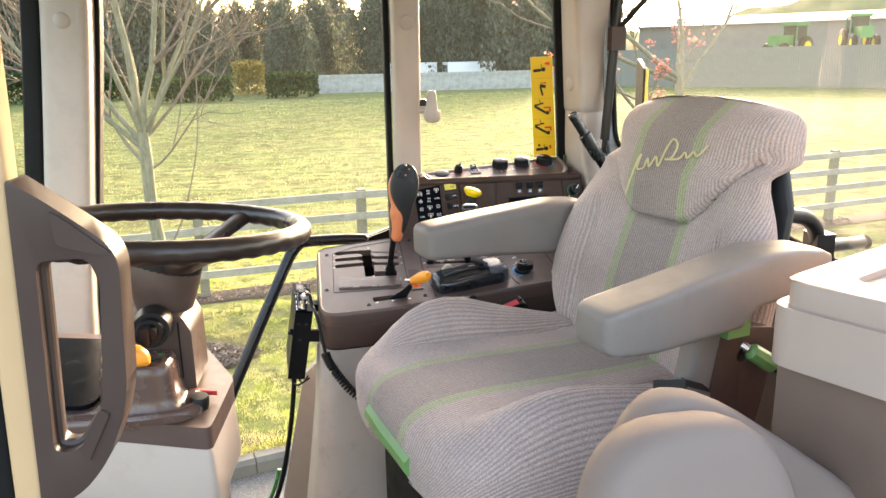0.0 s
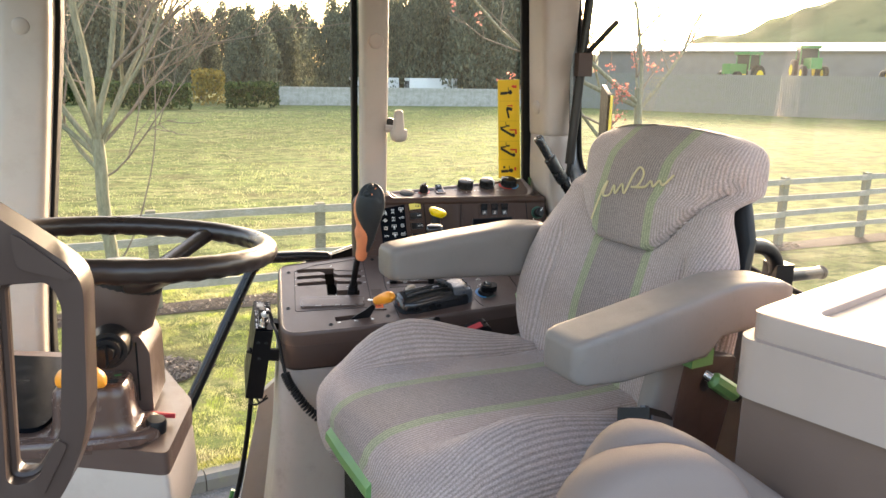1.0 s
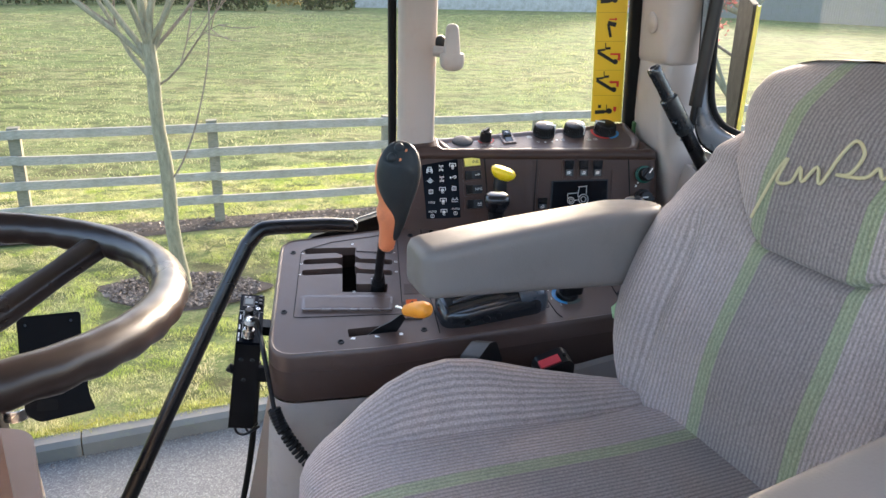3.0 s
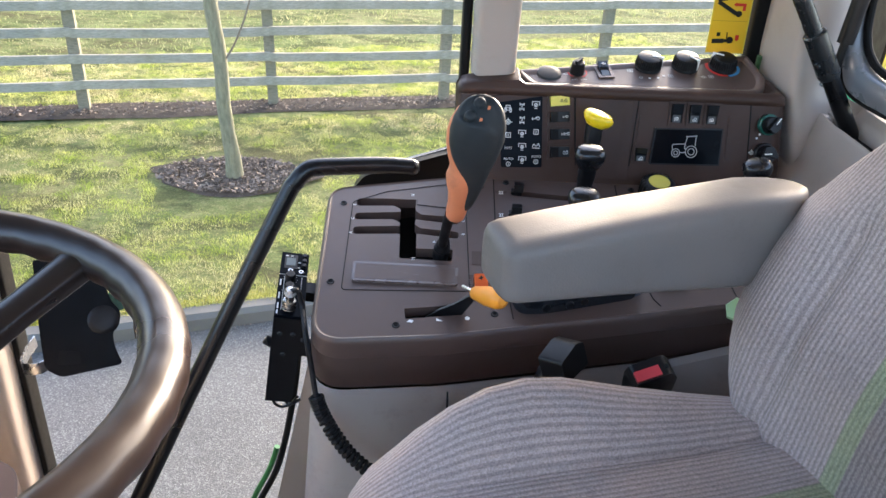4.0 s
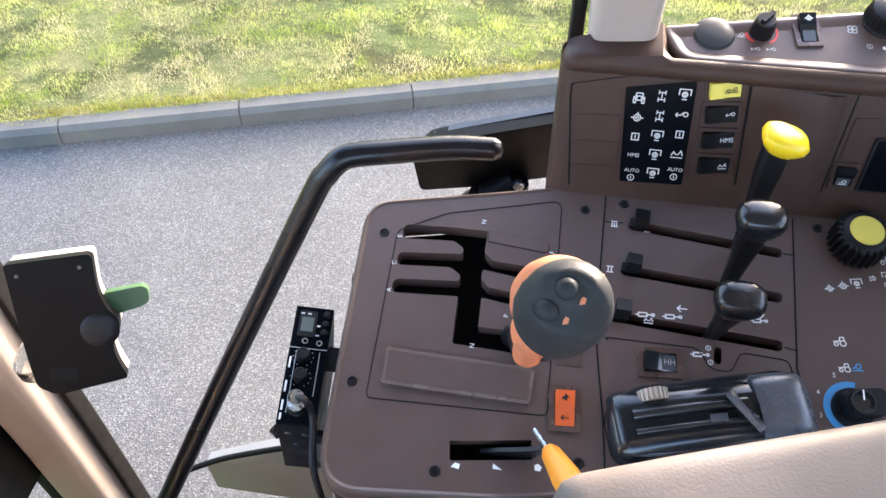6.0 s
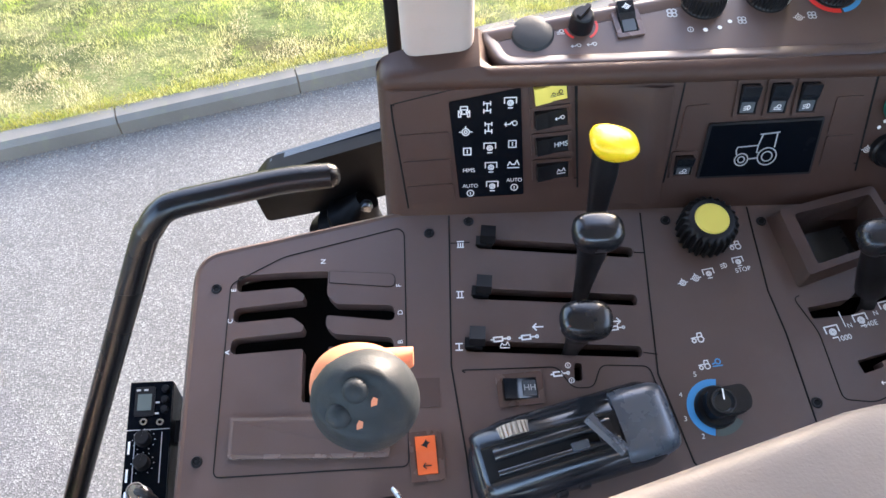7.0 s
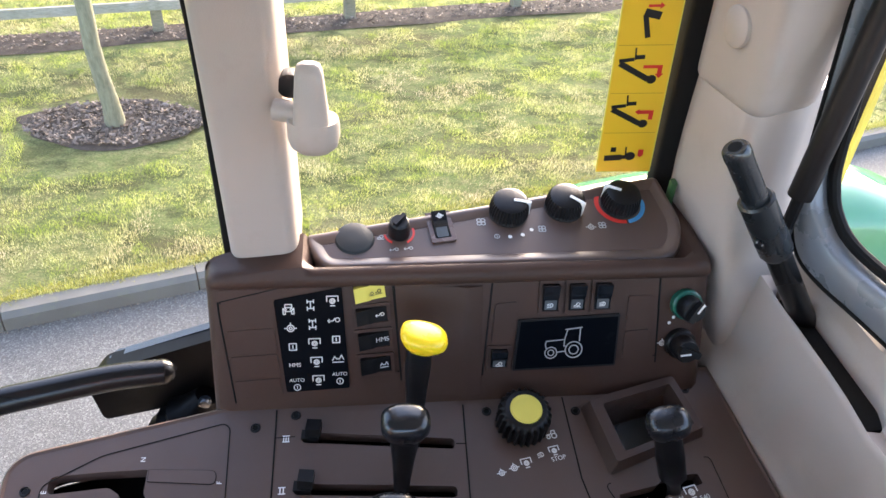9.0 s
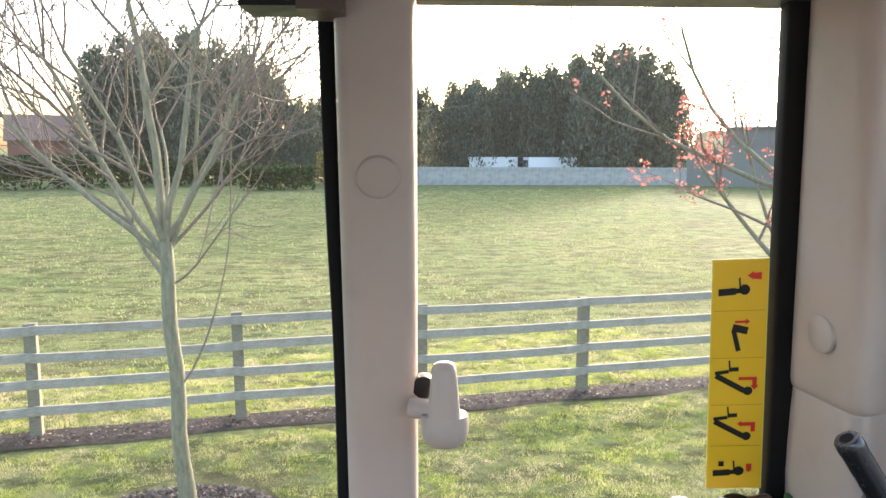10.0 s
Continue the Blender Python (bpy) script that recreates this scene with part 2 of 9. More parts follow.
def grass_material():
    m, nt, b = nodes_of("lawn")
    v = coords(nt)
    a = noise_tex(nt, 0.55, 6, 0.62, v)
    c = noise_tex(nt, 9, 6, 0.7, v)
    wide = noise_tex(nt, 0.16, 7, 0.68, coords(nt, "Object", (0.5, 1.0, 1)))
    tuft = noise_tex(nt, 2.6, 6, 0.72, coords(nt, "Object", (0.6, 1.0, 1)))
    base = ramp(nt, a, [(0.3, (0.120, 0.165, 0.048)), (0.5, (0.185, 0.215, 0.078)), (0.72, (0.33, 0.315, 0.140))])
    straw = ramp(nt, c, [(0.42, (0, 0, 0)), (0.68, (0.8, 0.8, 0.8))])
    col = mix(nt, straw, base, (0.36, 0.315, 0.155))
    col = mix(nt, ramp(nt, wide, [(0.40, (0, 0, 0)), (0.62, (0.7, 0.7, 0.7))]), col, (0.150, 0.215, 0.065))
    col = mix(nt, ramp(nt, tuft, [(0.47, (0, 0, 0)), (0.58, (0.9, 0.9, 0.9))]), col, (0.080, 0.100, 0.036))
    col = mix(nt, ramp(nt, noise_tex(nt, 0.9, 7, 0.7, coords(nt, "Object", (0.45, 1.0, 1))), [(0.50, (0, 0, 0)), (0.64, (0.65, 0.65, 0.65))]), col, (0.130, 0.110, 0.055))
    fine = ramp(nt, noise_tex(nt, 60, 4, 0.7, v), [(0.3, (0.5, 0.5, 0.5)), (0.7, (1.2, 1.2, 1.2))])
    col = mix(nt, 1.0, col, fine, "MULTIPLY")
    nt.links.new(col, b.inputs["Base Color"])
    b.inputs["Roughness"].default_value = 1.0
    b.inputs["Specular IOR Level"].default_value = 0.05
    bumped(nt, b, noise_tex(nt, 30, 6, 0.75, v), 1.0, 0.05)
    return m


def leafy(nt, b, col, through):
    """Thin leaf: part of the light passes through."""
    nt.links.new(col, b.inputs["Base Color"])
    b.inputs["Roughness"].default_value = 0.7
    b.inputs["Specular IOR Level"].default_value = 0.25
    tl = nt.nodes.new("ShaderNodeBsdfTranslucent")
    nt.links.new(col, tl.inputs[0])
    mx = nt.nodes.new("ShaderNodeMixShader")
    mx.inputs[0].default_value = through
    nt.links.new(b.outputs[0], mx.inputs[1])
    nt.links.new(tl.outputs[0], mx.inputs[2])
    nt.links.new(mx.outputs[0], nt.nodes["Material Output"].inputs[0])


def blade_material(name, greens, drys, mosses):
    m, nt, b = nodes_of(name)
    r = nt.nodes.new("ShaderNodeNewGeometry").outputs["Random Per Island"]
    v = coords(nt)
    patch = noise_tex(nt, 0.75, 6, 0.66, v)
    spot = noise_tex(nt, 3.2, 5, 0.65, v)
    col = mix(nt, ramp(nt, patch, [(0.42, (0, 0, 0)), (0.60, (0.9, 0.9, 0.9))]), ramp(nt, r, greens), ramp(nt, r, drys))
    col = mix(nt, ramp(nt, spot, [(0.50, (0, 0, 0)), (0.60, (0.85, 0.85, 0.85))]), col, ramp(nt, r, mosses))
    leafy(nt, b, col, 0.5)
    return m


def asphalt_material():
    m, nt, b = nodes_of("asphalt")
    v = coords(nt)
    vor = nt.nodes.new("ShaderNodeTexVoronoi")
    vor.inputs["Scale"].default_value = 150
    nt.links.new(v, vor.inputs["Vector"])
    col = ramp(nt, vor.outputs["Color"], [(0.1, (0.056, 0.055, 0.052)), (0.6, (0.092, 0.090, 0.085)), (0.97, (0.185, 0.181, 0.171))])
    stain = ramp(nt, noise_tex(nt, 1.3, 6, 0.65, v), [(0.35, (0.82, 0.82, 0.82)), (0.65, (1.08, 1.08, 1.08))])
    nt.links.new(mix(nt, 1.0, col, stain, "MULTIPLY"), b.inputs["Base Color"])
    b.inputs["Roughness"].default_value = 0.75
    bumped(nt, b, vor.outputs["Distance"], 0.35, 0.004)
    return m


def bark_material(name, a, c, scale=40):
    m, nt, b = nodes_of(name)
    v = coords(nt, "Object", (1, 1, 0.25))
    n = noise_tex(nt, scale, 6, 0.65, v)
    nt.links.new(ramp(nt, n, [(0.3, a), (0.7, c)]), b.inputs["Base Color"])
    b.inputs["Roughness"].default_value = 0.85
    b.inputs["Specular IOR Level"].default_value = 0.15
    bumped(nt, b, n, 0.5, 0.01)
    return m


def leaf_material(name, stops, through=0.35):
    m, nt, b = nodes_of(name)
    r = nt.nodes.new("ShaderNodeNewGeometry").outputs["Random Per Island"]
    leafy(nt, b, ramp(nt, r, stops), through)
    return m


def wood_material(name, a, c):
    m, nt, b = nodes_of(name)
    v = coords(nt, "Object", (1, 12, 12))
    n = noise_tex(nt, 6, 7, 0.65, v)
    blot = noise_tex(nt, 2.2, 4, 0.6, coords(nt))
    col = mix(nt, ramp(nt, blot, [(0.4, (0, 0, 0)), (0.7, (0.55, 0.55, 0.55))]), ramp(nt, n, [(0.3, a), (0.7, c)]), (0.17, 0.18, 0.12))
    nt.links.new(col, b.inputs["Base Color"])
    b.inputs["Roughness"].default_value = 0.85
    b.inputs["Specular IOR Level"].default_value = 0.15
    bumped(nt, b, n, 0.4, 0.004)
    return m


DUSTY = glass("dusty rear window glass", 0.027)
LAWN, ASPHALT = grass_material(), asphalt_material()
BLADE = blade_material("grass blades", [(0.0, (0.30, 0.36, 0.055)), (0.5, (0.50, 0.56, 0.10)), (0.8, (0.62, 0.65, 0.17)), (1.0, (0.72, 0.69, 0.34))],
                       [(0.0, (0.36, 0.31, 0.15)), (0.5, (0.60, 0.52, 0.31)), (1.0, (0.78, 0.69, 0.48))], [(0.0, (0.16, 0.25, 0.015)), (1.0, (0.36, 0.46, 0.05))])
MOSS = leaf_material("kerb moss", [(0.0, (0.20, 0.22, 0.02)), (0.6, (0.38, 0.36, 0.04)), (1.0, (0.50, 0.44, 0.16))], 0.4)
TUFT = blade_material("field grass", [(0.0, (0.22, 0.28, 0.08)), (0.6, (0.34, 0.39, 0.13)), (1.0, (0.48, 0.48, 0.22))],
                      [(0.0, (0.33, 0.33, 0.15)), (1.0, (0.54, 0.50, 0.27))], [(0.0, (0.16, 0.22, 0.06)), (1.0, (0.30, 0.34, 0.11))])
# Base lifted towards blue to paint the window reflection on the hitch block.
SATIN = surface("satin black plastic with window reflection in colour", (0.060, 0.070, 0.086), 0.30, grain=500, bump=0.02, vary=0.03, spec=0.8)
CONCRETE = surface("kerb concrete", (0.108, 0.102, 0.090), 0.85, grain=160, bump=0.7, vary=0.2, dirt=(0.16, 0.17, 0.08), dirt_amount=0.5, patch=4)
SOIL = surface("dark mulch soil", (0.050, 0.042, 0.036), 0.95, grain=60, bump=1.0, vary=0.5, patch=14, spec=0.05)
CHIP = leaf_material("mulch chips", [(0.0, (0.055, 0.040, 0.032)), (0.7, (0.130, 0.100, 0.080)), (1.0, (0.25, 0.195, 0.155))], 0.0)
BARK = bark_material("smooth grey green bark", (0.135, 0.132, 0.083), (0.255, 0.243, 0.160))
TWIG = bark_material("twig bark", (0.13, 0.10, 0.075), (0.24, 0.20, 0.15), 90)
RAIL = wood_material("weathered fence rail", (0.235, 0.215, 0.172), (0.40, 0.375, 0.315))
POST = wood_material("weathered fence post", (0.13, 0.12, 0.085), (0.24, 0.22, 0.16))
PINE = leaf_material("dark conifer needles", [(0.0, (0.075, 0.090, 0.064)), (0.6, (0.128, 0.146, 0.100)), (1.0, (0.20, 0.21, 0.135))])
HEDGE = leaf_material("hedge leaves", [(0.0, (0.015, 0.035, 0.010)), (0.7, (0.05, 0.085, 0.02)), (1.0, (0.10, 0.13, 0.04))])
REDLEAF = leaf_material("red leaves", [(0.0, (0.36, 0.10, 0.08)), (1.0, (0.58, 0.27, 0.21))])
BROADLEAF = leaf_material("yellowing leaves", [(0.0, (0.16, 0.13, 0.03)), (1.0, (0.34, 0.24, 0.06))])
PALING = wood_material("grey boundary boards", (0.30, 0.29, 0.265), (0.46, 0.445, 0.41))
PALING_DARK = wood_material("weathered yard boards", (0.14, 0.137, 0.12), (0.25, 0.245, 0.22))
CLADDING = surface("weathered grey cladding", (0.17, 0.16, 0.145), 0.8, grain=40, bump=0.2, patch=0.8)
HILL = surface("distant hillside", (0.115, 0.125, 0.060), 0.95, grain=2, bump=0.5, vary=0.35, dirt=(0.05, 0.065, 0.03), dirt_amount=0.9, patch=0.04, spec=0.02)
ROOFING = surface("pale roof sheet", (0.34, 0.335, 0.32), 0.5, grain=40, bump=0.1)
BRICKRED = surface("red brick house wall", (0.22, 0.10, 0.07), 0.85, grain=40, bump=0.3)
TILE = surface("brown roof tiles", (0.14, 0.085, 0.06), 0.8, grain=30, bump=0.4)
TANK = plain("white caravan panel", (0.65, 0.65, 0.63), 0.4)
DARKGLASS = plain("dark window", (0.03, 0.04, 0.04), 0.1)

# ---- building helpers ----
def part(name, bm, material, parent=None, label="", angle=35, weld=True):
    """Link a bmesh, given in the parent's own axes, as one mesh object."""
    if weld:
        bmesh.ops.recalc_face_normals(bm, faces=bm.faces[:])
    me = bpy.data.meshes.new(name)
    bm.to_mesh(me)
    bm.free()
    me.polygons.foreach_set("use_smooth", [True] * len(me.polygons))
    me.set_sharp_from_angle(angle=radians(angle))
    me.materials.append(material)
    ob = new(name, me)
    if parent:
        ob.parent = parent
    if label:
        ob["label"] = label
    return ob


def thing(name, label, category, group="", kind="", at=None):
    ob = new(name)
    ob.empty_display_size = 0.05
    if at is not None:
        ob.matrix_world = at if isinstance(at, Matrix) else Matrix.Translation(at)
    return tagged(ob, label, category, group, kind)


def solo(name, bm, material, label, category="", group="", kind="", angle=35):
    return tagged(part(name, bm, material, None, "", angle), label, category, group, kind)


def soften(bm, width, seg=2, angle=25):
    edges = [e for e in bm.edges if len(e.link_faces) == 2 and e.calc_face_angle(0) > radians(angle)]
    if edges and width:
        bmesh.ops.bevel(bm, geom=edges, offset=width, segments=seg, profile=0.5, affect="EDGES", clamp_overlap=True)
    return bm


def add_box(bm, lo, hi, m=None):
    pts = [Vector((x, y, z)) for x in (lo[0], hi[0]) for y in (lo[1], hi[1]) for z in (lo[2], hi[2])]
    vs = [bm.verts.new(m @ p if m else p) for p in pts]
    for f in ((0, 1, 3, 2), (4, 6, 7, 5), (0, 4, 5, 1), (2, 3, 7, 6), (0, 2, 6, 4), (1, 5, 7, 3)):
        bm.faces.new([vs[i] for i in f])
    return bm


def box(lo, hi, bevel=0.0, m=None, seg=2):
    bm = add_box(bmesh.new(), lo, hi, m)
    return soften(bm, bevel, seg)


def rounded(points, r, seg=5):
    """A closed outline with rounded corners; r is one radius or one for each corner."""
    n, out = len(points), []
    rs = r if isinstance(r, (list, tuple)) else [r] * n
    for i, p in enumerate(points):
        p, a, b = Vector(p), Vector(points[i - 1]), Vector(points[(i + 1) % n])
        da, db = (a - p), (b - p)
        k = min(rs[i], da.length * 0.49, db.length * 0.49)
        if k < 1e-5:
            out.append(p)
            continue
        p0, p1 = p + da.normalized() * k, p + db.normalized() * k
        for j in range(seg + 1):
            t = j / seg
            out.append(p0 * (1 - t) ** 2 + p * 2 * t * (1 - t) + p1 * t * t)
    return out


def rect(x0, y0, x1, y1, r=0.0):
    pts = [(x0, y0), (x1, y0), (x1, y1), (x0, y1)]
    return rounded(pts, r) if r else [Vector(p) for p in pts]


def plate(outline, holes, place, h0, h1, floor=None):
    """A slab from a plane outline with holes cut through; place(x, y, h) gives the point. floor: also close the holes at that height."""
    bm = bmesh.new()

    def loop(pts, h):
        vs = [bm.verts.new(place(p[0], p[1], h)) for p in pts]
        return vs, [bm.edges.new((vs[i], vs[(i + 1) % len(vs)])) for i in range(len(vs))]

    loops = [outline, *holes]
    tops = [loop(o, h1) for o in loops]
    bottoms = [loop(o, h0) for o in loops]
    nrm = (place(0, 0, 1) - place(0, 0, 0)).normalized()
    for group in (tops, bottoms):
        bmesh.ops.triangle_fill(bm, use_beauty=True, use_dissolve=False, edges=[e for _, es in group for e in es], normal=nrm)
    for (a, _), (b, _) in zip(tops, bottoms):
        for i in range(len(a)):
            j = (i + 1) % len(a)
            bm.faces.new((a[i], a[j], b[j], b[i]))
    if floor is not None:
        for h in holes:
            bm.faces.new([bm.verts.new(place(p[0], p[1], floor)) for p in h])
    return bm


def prism(outline, place, h0, h1, bevel=0.0, seg=2):
    bm = bmesh.new()
    a = [bm.verts.new(place(p[0], p[1], h1)) for p in outline]
    b = [bm.verts.new(place(p[0], p[1], h0)) for p in outline]
    bm.faces.new(a)
    bm.faces.new(b[::-1])
    for i in range(len(a)):
        j = (i + 1) % len(a)
        bm.faces.new((a[i], b[i], b[j], a[j]))
    return soften(bm, bevel, seg)


def lathe(profile, m, seg=32, bm=None):
    """Turn (radius, height) pairs about the local Z of m."""
    bm = bm or bmesh.new()
    rings = []
    for r, h in profile:
        if r < 1e-6:
            rings.append([bm.verts.new(m @ Vector((0, 0, h)))])
        else:
            rings.append([bm.verts.new(m @ Vector((r * math.cos(2 * math.pi * k / seg), r * math.sin(2 * math.pi * k / seg), h))) for k in range(seg)])
    for a, b in zip(rings, rings[1:]):
        for k in range(seg):
            j = (k + 1) % seg
            q = [a[k % len(a)], a[j % len(a)], b[j % len(b)], b[k % len(b)]]
            q = list(dict.fromkeys(q))
            if len(q) > 2:
                bm.faces.new(q)
    return bm


def aim(p, direction):
    """A pose at p whose Z looks along direction."""
    return Matrix.Translation(p) @ Vector(direction).to_track_quat("Z", "Y").to_matrix().to_4x4()


def smooth_path(points, n=6, closed=False):
    pts = [Vector(p) for p in points]
    out, k = [], len(pts)
    for i in range(k if closed else k - 1):
        p0 = pts[i - 1] if (i or closed) else pts[0]
        p1, p2 = pts[i], pts[(i + 1) % k]
        p3 = pts[(i + 2) % k] if (closed or i + 2 < k) else p2
        for j in range(n):
            t = j / n
            out.append(0.5 * ((2 * p1) + (p2 - p0) * t + (2 * p0 - 5 * p1 + 4 * p2 - p3) * t * t + (3 * p1 - p0 - 3 * p2 + p3) * t ** 3))
    if not closed:
        out.append(pts[-1])
    return out


def tube(points, radius, seg=12, closed=False, bm=None, section=None, up=None, caps=True):
    """Sweep a round (or given) section along points; radius is a number or a list."""
    bm = bm or bmesh.new()
    pts = [Vector(p) for p in points]
    n = len(pts)
    rad = radius if isinstance(radius, (list, tuple)) else [radius] * n
    ref = Vector(up) if up else None
    rings, last = [], None
    for i, p in enumerate(pts):
        a = pts[i - 1] if (i or closed) else p
        b = pts[(i + 1) % n] if (closed or i < n - 1) else p
        d = (b - a).normalized()
        if ref:
            side = d.cross(ref).normalized()
        else:
            if last is None:
                last = d.orthogonal().normalized()
            side = (last - d * last.dot(d)).normalized()
            last = side
        top = side.cross(d)
        shape = section or [(math.cos(2 * math.pi * k / seg), math.sin(2 * math.pi * k / seg)) for k in range(seg)]
        rings.append([bm.verts.new(p + side * (x * rad[i]) + top * (y * rad[i])) for x, y in shape])
    m = len(rings[0])
    for i in range(n if closed else n - 1):
        a, b = rings[i], rings[(i + 1) % n]
        for k in range(m):
            j = (k + 1) % m
            bm.faces.new((a[k], a[j], b[j], b[k]))
    if caps and not closed:
        bm.faces.new(rings[0][::-1])
        bm.faces.new(rings[-1])
    return bm


def spow(v, e):
    return math.copysign(abs(v) ** e, v)


def loft(sections, n=28, bm=None):
    """Join superellipse sections (centre, axis a, axis b, power) into one closed skin; a power of 2 is an ellipse, 5 nearly a box."""
    bm = bm or bmesh.new()
    rings = []
    for c, a, b, pw in sections:
        c, a, b = Vector(c), Vector(a), Vector(b)
        rings.append([bm.verts.new(c + a * spow(math.cos(2 * math.pi * k / n), 2 / pw) + b * spow(math.sin(2 * math.pi * k / n), 2 / pw)) for k in range(n)])
    for p, q in zip(rings, rings[1:]):
        for k in range(n):
            j = (k + 1) % n
            bm.faces.new((p[k], p[j], q[j], q[k]))
    bm.faces.new(rings[0][::-1])
    bm.faces.new(rings[-1])
    return bm


def interp(pts, t):
    """Smooth value at t of a list of (t, value)."""
    if t <= pts[0][0]:
        return pts[0][1]
    for (t0, a), (t1, b) in zip(pts, pts[1:]):
        if t <= t1:
            return a + (b - a) * (t - t0) / (t1 - t0)
    return pts[-1][1]


def ease(t):
    t = max(0.0, min(1.0, t))
    return t * t * (3 - 2 * t)


# The planes of the right-hand console, of its upright switch panel and of the shelf over it.
CON_SLOPE, FACE_SLOPE = 0.26, 0.35
CON_N = Vector((0, -CON_SLOPE, 1)).normalized()
FACE_N = Vector((0, -1, FACE_SLOPE)).normalized()


def C(x, y, h=0.0):
    return Vector((x, y, 2.30 + CON_SLOPE * (y - 1.60))) + CON_N * h


def F(x, z, h=0.0):
    return Vector((x, 1.695 + FACE_SLOPE * (z - 2.39), z)) + FACE_N * h


def on_con(x, y, h=0.0, turn=0.0):
    """Pose on the console: X along the cab, Z off the surface."""
    xa = Vector((1, 0, 0))
    m = Matrix((xa, CON_N.cross(xa), CON_N)).transposed().to_4x4()
    return Matrix.Translation(C(x, y, h)) @ m @ pose(0, 0, 0, 0, 0, turn)


def on_face(x, z, h=0.0, turn=0.0):
    xa = Vector((1, 0, 0))
    m = Matrix((xa, FACE_N.cross(xa), FACE_N)).transposed().to_4x4()
    return Matrix.Translation(F(x, z, h)) @ m @ pose(0, 0, 0, 0, 0, turn)


def on_m(m):
    return lambda x, y, h=0.0: m @ Vector((x, y, h))

# ---- ground, kerb and distance ----
KERB_A, KERB_D = Vector((-1.6, 4.56, 0)), Vector((0.954, 0.301, 0)).normalized()
KERB_L = Vector((-KERB_D.y, KERB_D.x, 0))
FENCE_A, FENCE_D = Vector((-3.45, 8.43, 0)), Vector((0.974, 0.225, 0)).normalized()


def kerb(u, v, z=0.0):
    """u metres along the kerb, v across it onto the grass."""
    return KERB_A + KERB_D * u + KERB_L * v + Vector((0, 0, z))


def sheet(us, vs, height):
    bm = bmesh.new()
    g = [[bm.verts.new(kerb(u, v, height(u, v))) for v in vs] for u in us]
    for i in range(len(us) - 1):
        for j in range(len(vs) - 1):
            bm.faces.new((g[i][j], g[i + 1][j], g[i + 1][j + 1], g[i][j + 1]))
    return bm


def steps(near, far, n):
    near, far = float(near), float(far)
    inner = [near * (2 * k / n - 1) for k in range(n + 1)]
    outer = [near * (far / near) ** (k / 9) for k in range(1, 10)]
    return [-v for v in outer[::-1]] + inner + outer


def lawn_height(u, v):
    if v > 120 or abs(u) > 120:
        return 0.0
    return 0.03 * noise.noise(Vector((u * 0.7, v * 0.7, 0))) * min(1, v)


lawn_v = [0.12 + 0.22 * k for k in range(40)] + [9.0 * (2500 / 9.0) ** (k / 14) for k in range(15)]
solo("ground", sheet(steps(10, 2500, 80), lawn_v, lawn_height), LAWN, "patchy green and straw coloured winter lawn and field", "lawn", kind="structure")
solo("road", sheet(steps(10, 2500, 20), [0.0, -1, -2, -4, -8, -20, -80, -400, -2500], lambda u, v: -0.11), ASPHALT, "pale grey worn asphalt yard beside the kerb", "asphalt", kind="structure")

rng = random.Random(4)


def blades():
    """Short mown blades over the verge, thinner in bare patches."""
    verts, faces = [], []
    while len(faces) < 620000:
        u, v = rng.uniform(-6.5, 7.5), 0.1 + 6.5 * rng.random() ** 1.15
        p = kerb(u, v, lawn_height(u, v))
        if (p.xy - Vector((-1.5, 6.8))).length < 0.72 + 0.12 * noise.noise(p * 3):
            continue
        fd = (p - FENCE_A).xy.cross(FENCE_D.xy)
        if -0.2 < fd < 0.42 + 0.1 * noise.noise(p * 2):
            continue
        clump = noise.noise(p * 4.0) + 0.6 * noise.noise(p * 11.0)
        if clump < -0.25 and rng.random() < 0.55:
            continue
        h = rng.uniform(0.009, 0.024) * max(0.3, 1 + 1.2 * clump)
        a = rng.uniform(0, 6.283)
        w = rng.uniform(0.0014, 0.0028)
        k = len(verts)
        dx, dy = math.cos(a) * w, math.sin(a) * w
        verts += [(p.x - dx, p.y - dy, p.z - 0.01), (p.x + dx, p.y + dy, p.z - 0.01), (p.x + rng.uniform(-.018, .018), p.y + rng.uniform(-.018, .018), p.z + h)]
        faces.append((k, k + 1, k + 2))
    me = bpy.data.meshes.new("grass")
    me.from_pydata(verts, [], faces)
    me.materials.append(BLADE)
    return tagged(new("grass", me), "short uneven green and straw grass blades on the verge", "grass", kind="stuff")


blades()


def moss():
    """Low moss and runners creeping over the kerb's edge."""
    verts, faces = [], []
    while len(faces) < 26000:
        u, v = rng.uniform(-6.5, 7.5), rng.gauss(0.15, 0.035)
        if v < 0.06 or noise.noise(Vector((u * 2.3, v * 9, 1))) < -0.15:
            continue
        p = kerb(u, v, 0.004)
        a, w = rng.uniform(0, 6.283), rng.uniform(0.002, 0.004)
        k = len(verts)
        verts += [(p.x - math.cos(a) * w, p.y - math.sin(a) * w, -0.01), (p.x + math.cos(a) * w, p.y + math.sin(a) * w, -0.01), (p.x + rng.uniform(-.02, .02), p.y + rng.uniform(-.02, .02), rng.uniform(0.008, 0.024))]
        faces.append((k, k + 1, k + 2))
    me = bpy.data.meshes.new("kerb_moss")
    me.from_pydata(verts, [], faces)
    me.materials.append(MOSS)
    return tagged(new("kerb_moss", me), "yellow-green moss creeping over the kerb edge", "moss", kind="stuff")


moss()


